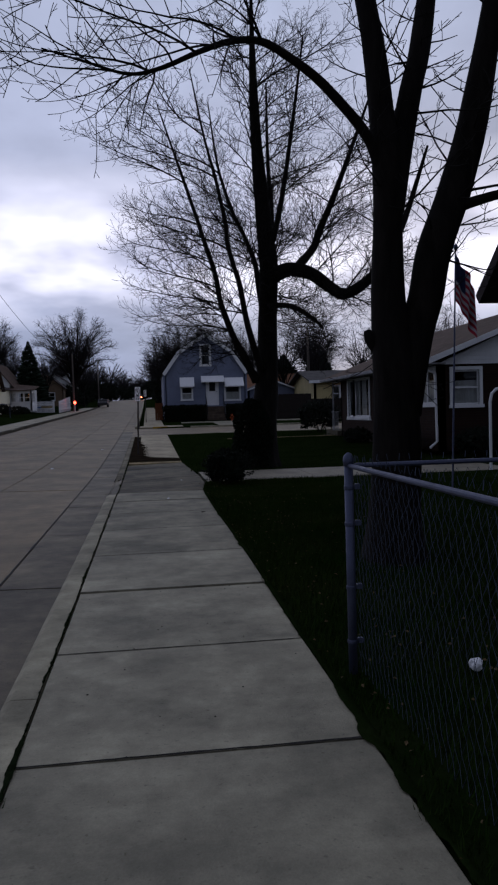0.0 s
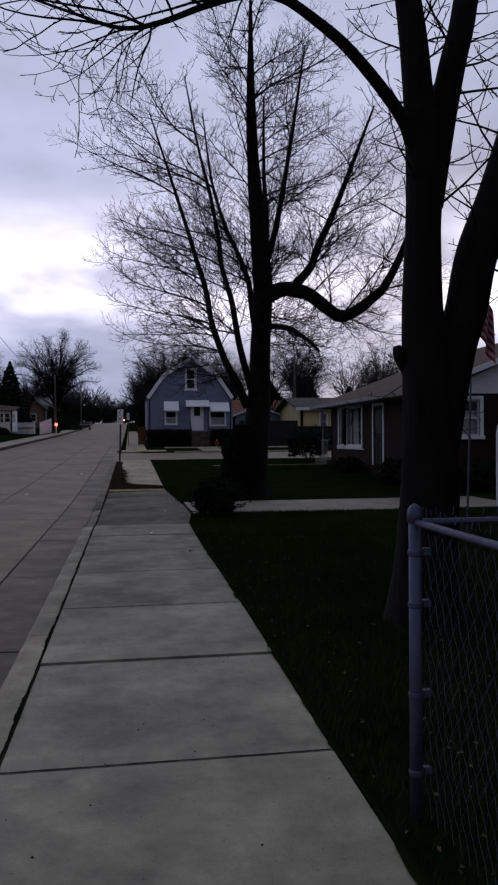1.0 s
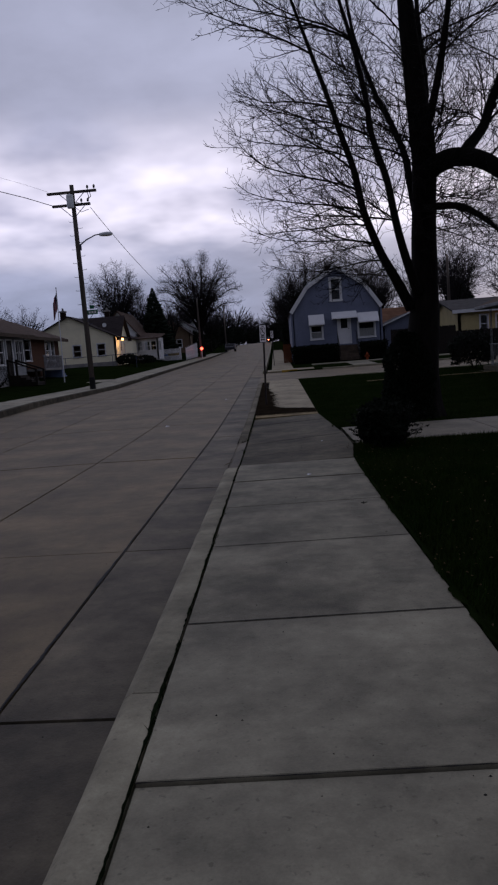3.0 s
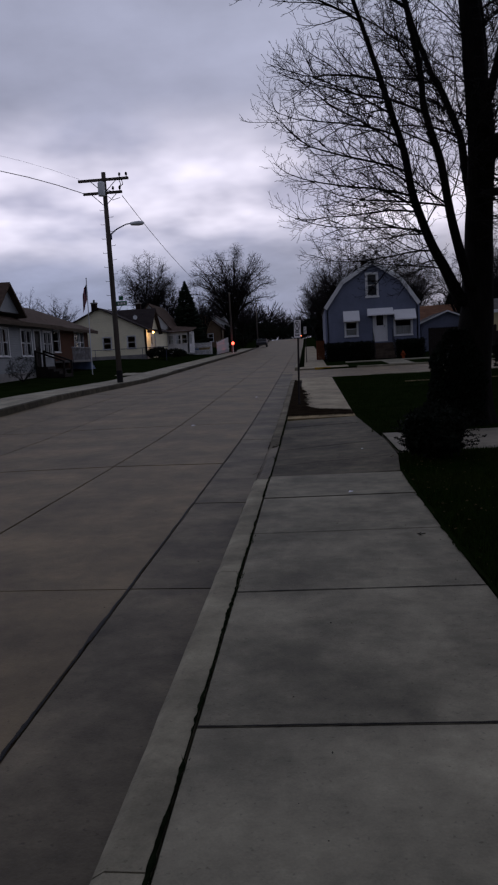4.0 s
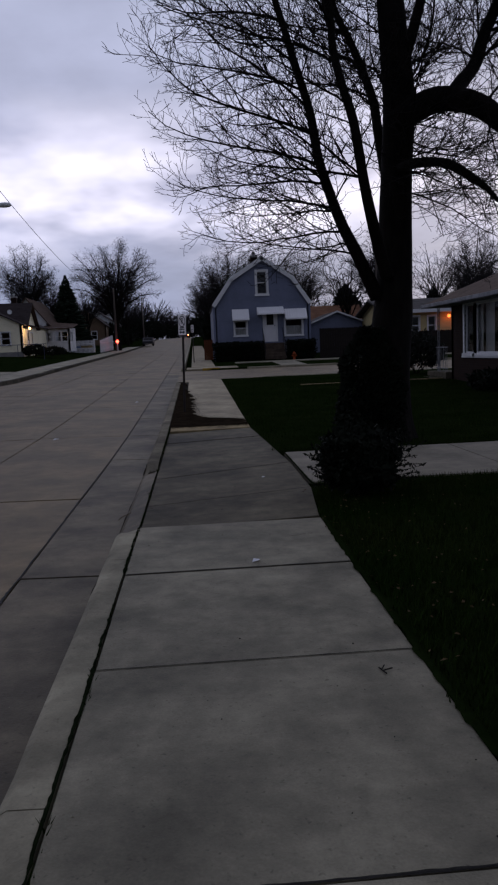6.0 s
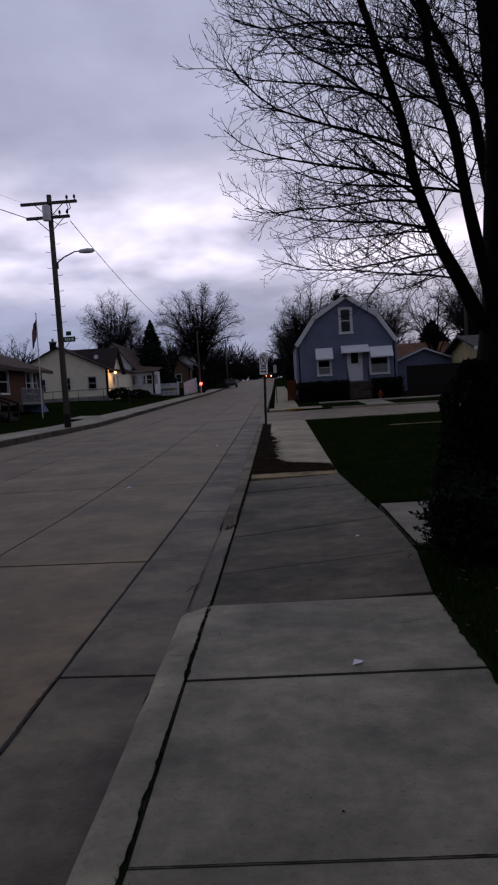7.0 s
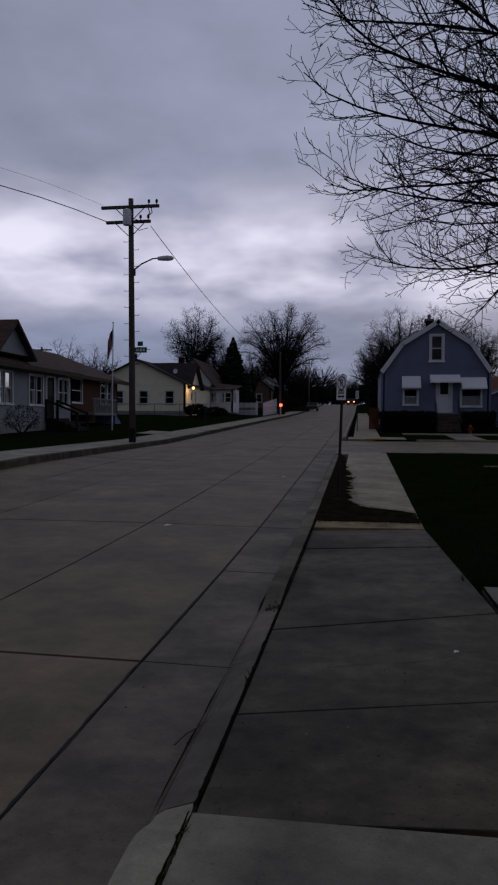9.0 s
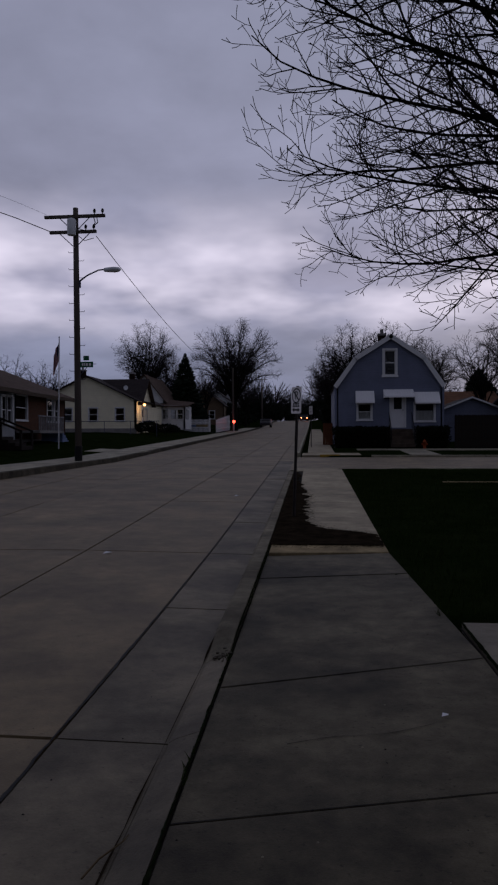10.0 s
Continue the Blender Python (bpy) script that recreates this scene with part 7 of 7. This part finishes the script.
# litter, twig, stones
lt = Shape()
lt.add([(0, 0, 0.004), (0.05, 0.012, 0.012), (0.062, 0.05, 0.008), (0.015, 0.055, 0.016)], [(0, 1, 2, 3)])
tagged(new("paper_scrap", lt.mesh("paper_scrap", WHITE)), "small white paper scrap on the pavement", "litter").matrix_basis = pose(0.085, 13.9, 0.004)
lt2 = lt.mesh("paper_scrap", WHITE)
tagged(new("paper_scrap", lt2), "tiny white paper scrap on the stained drive", "litter").matrix_basis = pose(0.47, 17.45, -0.002) @ Matrix.Scale(0.7, 4)
tw = Shape()
for a, b in (((0, 0, 0.008), (0.1, -0.03, 0.012)), ((0.05, -0.016, 0.01), (0.065, 0.05, 0.014)), ((0.03, -0.006, 0.008), (0.0, 0.045, 0.012))):
    tw.tube([a, b], 0.0045, 5)
tagged(new("twig", tw.mesh("twig", TWIG)), "short forked twig lying on the pavement edge", "twig").matrix_basis = pose(0.53, 12.04, 0.0, 0, 0, -60) @ Matrix.Scale(0.75, 4)
ball = Shape()
ball.lathe([(0.004, -0.036), (0.026, -0.028), (0.036, -0.01), (0.034, 0.012), (0.024, 0.03), (0.004, 0.038)], 11)
ball.v = [tuple(Vector(v) * (1 + 0.35 * noise.noise(Vector(v) * 40))) for v in ball.v]
tagged(new("crumpled_paper", ball.mesh("crumpled_paper", WHITE)), "crumpled white paper lying behind the fence", "litter").matrix_basis = pose(1.53, 4.98, 0.03, 20, 10, 60)
stalk = Shape()
stalk.tube([(0, 0, 0.006), (0.03, 0.12, 0.012), (0.09, 0.26, 0.008), (0.1, 0.3, 0.012)], [0.004, 0.004, 0.003, 0.002], 4)
tagged(new("grass_stalk", stalk.mesh("grass_stalk", LEAF)), "dry yellow grass stalk lying in the gutter", "grass").matrix_basis = pose(-1.06, 16.0, road_z(-1.05, 16.1) + 0.012)
for x, y in ((-2.98, 23.06), (-2.01, 30.6)):
    lt = Shape()
    lt.add([(0, 0, 0.006), (0.09, 0.02, 0.02), (0.11, 0.08, 0.012), (0.02, 0.09, 0.025)], [(0, 1, 2, 3)])
    tagged(new("paper_scrap", lt.mesh("paper_scrap", WHITE)), "small pale paper scrap lying on the road", "litter").matrix_basis = pose(x, y, road_z(x, y) + 0.004)

crack = Shape()
for pts in (((0.42, 14.62), (0.50, 14.60), (0.57, 14.645), (0.63, 14.64)), ((-0.35, 17.1), (-0.1, 17.2), (0.15, 17.24), (0.42, 17.38)), ((-0.05, 18.9), (0.25, 19.0), (0.6, 19.2))):
    q, r = smooth_line([(x, y, 0.0, 0.004) for x, y in pts], 5)
    P = []
    for i, p in enumerate(q):
        w = 0.0035 * (0.35 + abs(noise.noise(Vector((p.x * 21, p.y * 9, 0)))) * 1.6)
        z = height(p.y) + 0.004 - (0.022 * (0.95 - p.x) + 0.004 if p.y > 15.3 else 0)
        P += [(p.x, p.y - w, z), (p.x, p.y + w, z)]
    crack.add(P, [(2 * i, 2 * i + 1, 2 * i + 3, 2 * i + 2) for i in range(len(q) - 1)])
part("crack", crack, JOINT, pavement, "short dark cracks")

# broken edge of the kerb where it rises past the drive
rubble = Shape()
rs = random.Random(6)
for i in range(26):
    x, y, r = -0.86 + rs.gauss(0, 0.03), 18.62 + rs.gauss(0, 0.06), rs.uniform(0.004, 0.014)
    z = height(y) - 0.085 * (1 - ease(18.6, 19.25, y)) * (0.45 + 0.55 * min(max((-0.80 - x) / 0.19, 0), 1)) + r * 0.3
    pts = [Vector((x, y, z)) + Vector((sx, sy, sz)) * r * rs.uniform(0.6, 1.1) for sx in (-1, 1) for sy in (-1, 1) for sz in (-0.6, 0.6)]
    rubble.add(pts, [(0, 1, 3, 2), (4, 6, 7, 5), (0, 4, 5, 1), (2, 3, 7, 6), (0, 2, 6, 4), (1, 5, 7, 3)])
tagged(new("kerb_rubble", rubble.mesh("kerb_rubble", KERB_F)), "crumbled concrete bits at the broken kerb end", "rubble", kind="stuff")

# grit and crumbs scattered on the slabs and the road
for mat, count, seed, lab in ((JOINT, 240, 51, "dark grit scattered over the paving"), (KERB, 110, 52, "pale concrete grit scattered over the paving")):
    grit, rs = Shape(), random.Random(seed)
    for i in range(count):
        y = rs.uniform(2.0, 26.0)
        road_side = rs.random() < 0.45
        x = rs.uniform(-4.5, -1.0) if road_side else rs.uniform(-0.78, 0.70)
        z = road_z(x, y) + 0.004 if road_side else height(y, x) + 0.002 - (0.022 * (0.95 - x) if 15.3 < y < 22.8 else 0)
        r = rs.uniform(0.003, 0.008)
        a = rs.random() * 6.28
        d, o = Vector((math.cos(a), math.sin(a), 0)) * r, Vector((-math.sin(a), math.cos(a), 0)) * r * rs.uniform(0.5, 1)
        p = Vector((x, y, z))
        grit.add([p - d, p - o, p + d, p + o, p + Vector((0, 0, r * 0.8))], [(0, 1, 4), (1, 2, 4), (2, 3, 4), (3, 0, 4)])
    tagged(new("grit", grit.mesh("grit", mat)), lab, "grit", kind="stuff")

# grass blades and fallen leaves
def grass(name, count, x0, x1, y0, y1, seed, tall, label, clump=None):
    rs = np.random.RandomState(seed)
    x, y = rs.uniform(x0, x1, count), rs.uniform(y0, y1, count)
    keep = ~((x > 0.9) & (y > 17.0) & (y < 19.6))
    edge = 0.75 + np.interp(y, [6.0, 8.5, 13.0, 15.3, 16.7, 22.0, 24.0], [0.0, 0.035, 0.035, 0.08, 0.22, 0.06, 0.02]) + 0.03 * np.sin(y * 3.1) + 0.02 * np.sin(y * 11.7)
    keep &= (x > edge) | (x < -1)
    x, y = x[keep], y[keep]
    n = len(x)
    a, h = rs.uniform(0, 6.283, n), tall * rs.uniform(0.5, 1.3, n)
    w, lean = 0.0045, rs.uniform(0.1, 0.9, n) * h
    z = np.array([ground_z(float(p), float(q)) for p, q in zip(x, y)])
    v = np.empty((n, 3, 3))
    v[:, 0] = np.c_[x + w * np.cos(a), y + w * np.sin(a), z - 0.01]
    v[:, 1] = np.c_[x - w * np.cos(a), y - w * np.sin(a), z - 0.01]
    v[:, 2] = np.c_[x - np.sin(a) * lean, y + np.cos(a) * lean, z + h]
    me = bpy.data.meshes.new(name)
    me.from_pydata(v.reshape(-1, 3), [], np.arange(3 * n).reshape(-1, 3).tolist())
    me.materials.append(BLADE)
    return tagged(new(name, me), label, "grass", kind="stuff")


grass("grass", 60000, 0.66, 3.2, 2.0, 17.05, 2, 0.06, "short dark winter grass beside the pavement")
grass("grass", 50000, 0.70, 6.5, 5.2, 17.0, 3, 0.06, "short dark winter grass on the lawn")
grass("grass", 45000, 0.70, 8.0, 19.6, 38.0, 4, 0.06, "short dark winter grass on the corner lawn")
lv = Shape()
rs = random.Random(77)
for i in range(520):
    y = rs.uniform(3.0, 17)
    x = 0.72 + abs(rs.gauss(0, 0.9)) if rs.random() < 0.8 else rs.uniform(0.8, 5)
    a, l = rs.random() * 6.28, rs.uniform(0.007, 0.018)
    z = ground_z(x, y) + rs.uniform(0.03, 0.06)
    d, o = Vector((math.cos(a), math.sin(a), rs.uniform(-0.3, 0.3))), Vector((-math.sin(a), math.cos(a), rs.uniform(-0.3, 0.3)))
    p = Vector((x, y, z))
    lv.add([p - d * l, p + o * l * 0.5, p + d * l, p - o * l * 0.5 + Vector((0, 0, 0.008))], [(0, 1, 2, 3)])
tagged(new("fallen_leaves", lv.mesh("fallen_leaves", LEAF)), "scattered dry fallen leaves in the grass", "leaves", kind="stuff")
weeds = Shape()
for i in range(900):
    y = rs.uniform(0, 36)
    a, h = rs.random() * 6.28, rs.uniform(0.01, 0.035)
    if noise.noise(Vector((y * 1.7, 0, 5))) < 0.12 and y < 20:
        continue
    x = -0.797 + rs.uniform(-0.008, 0.012)
    z = height(y) - 0.02
    weeds.add([(x - 0.004, y, z), (x + 0.004, y, z), (x + math.cos(a) * h, y + math.sin(a) * h, z + 0.02 + h)], [(0, 1, 2)])
tagged(new("joint_weeds", weeds.mesh("joint_weeds", BLADE)), "small weeds growing in the kerb joint", "weeds", kind="stuff")
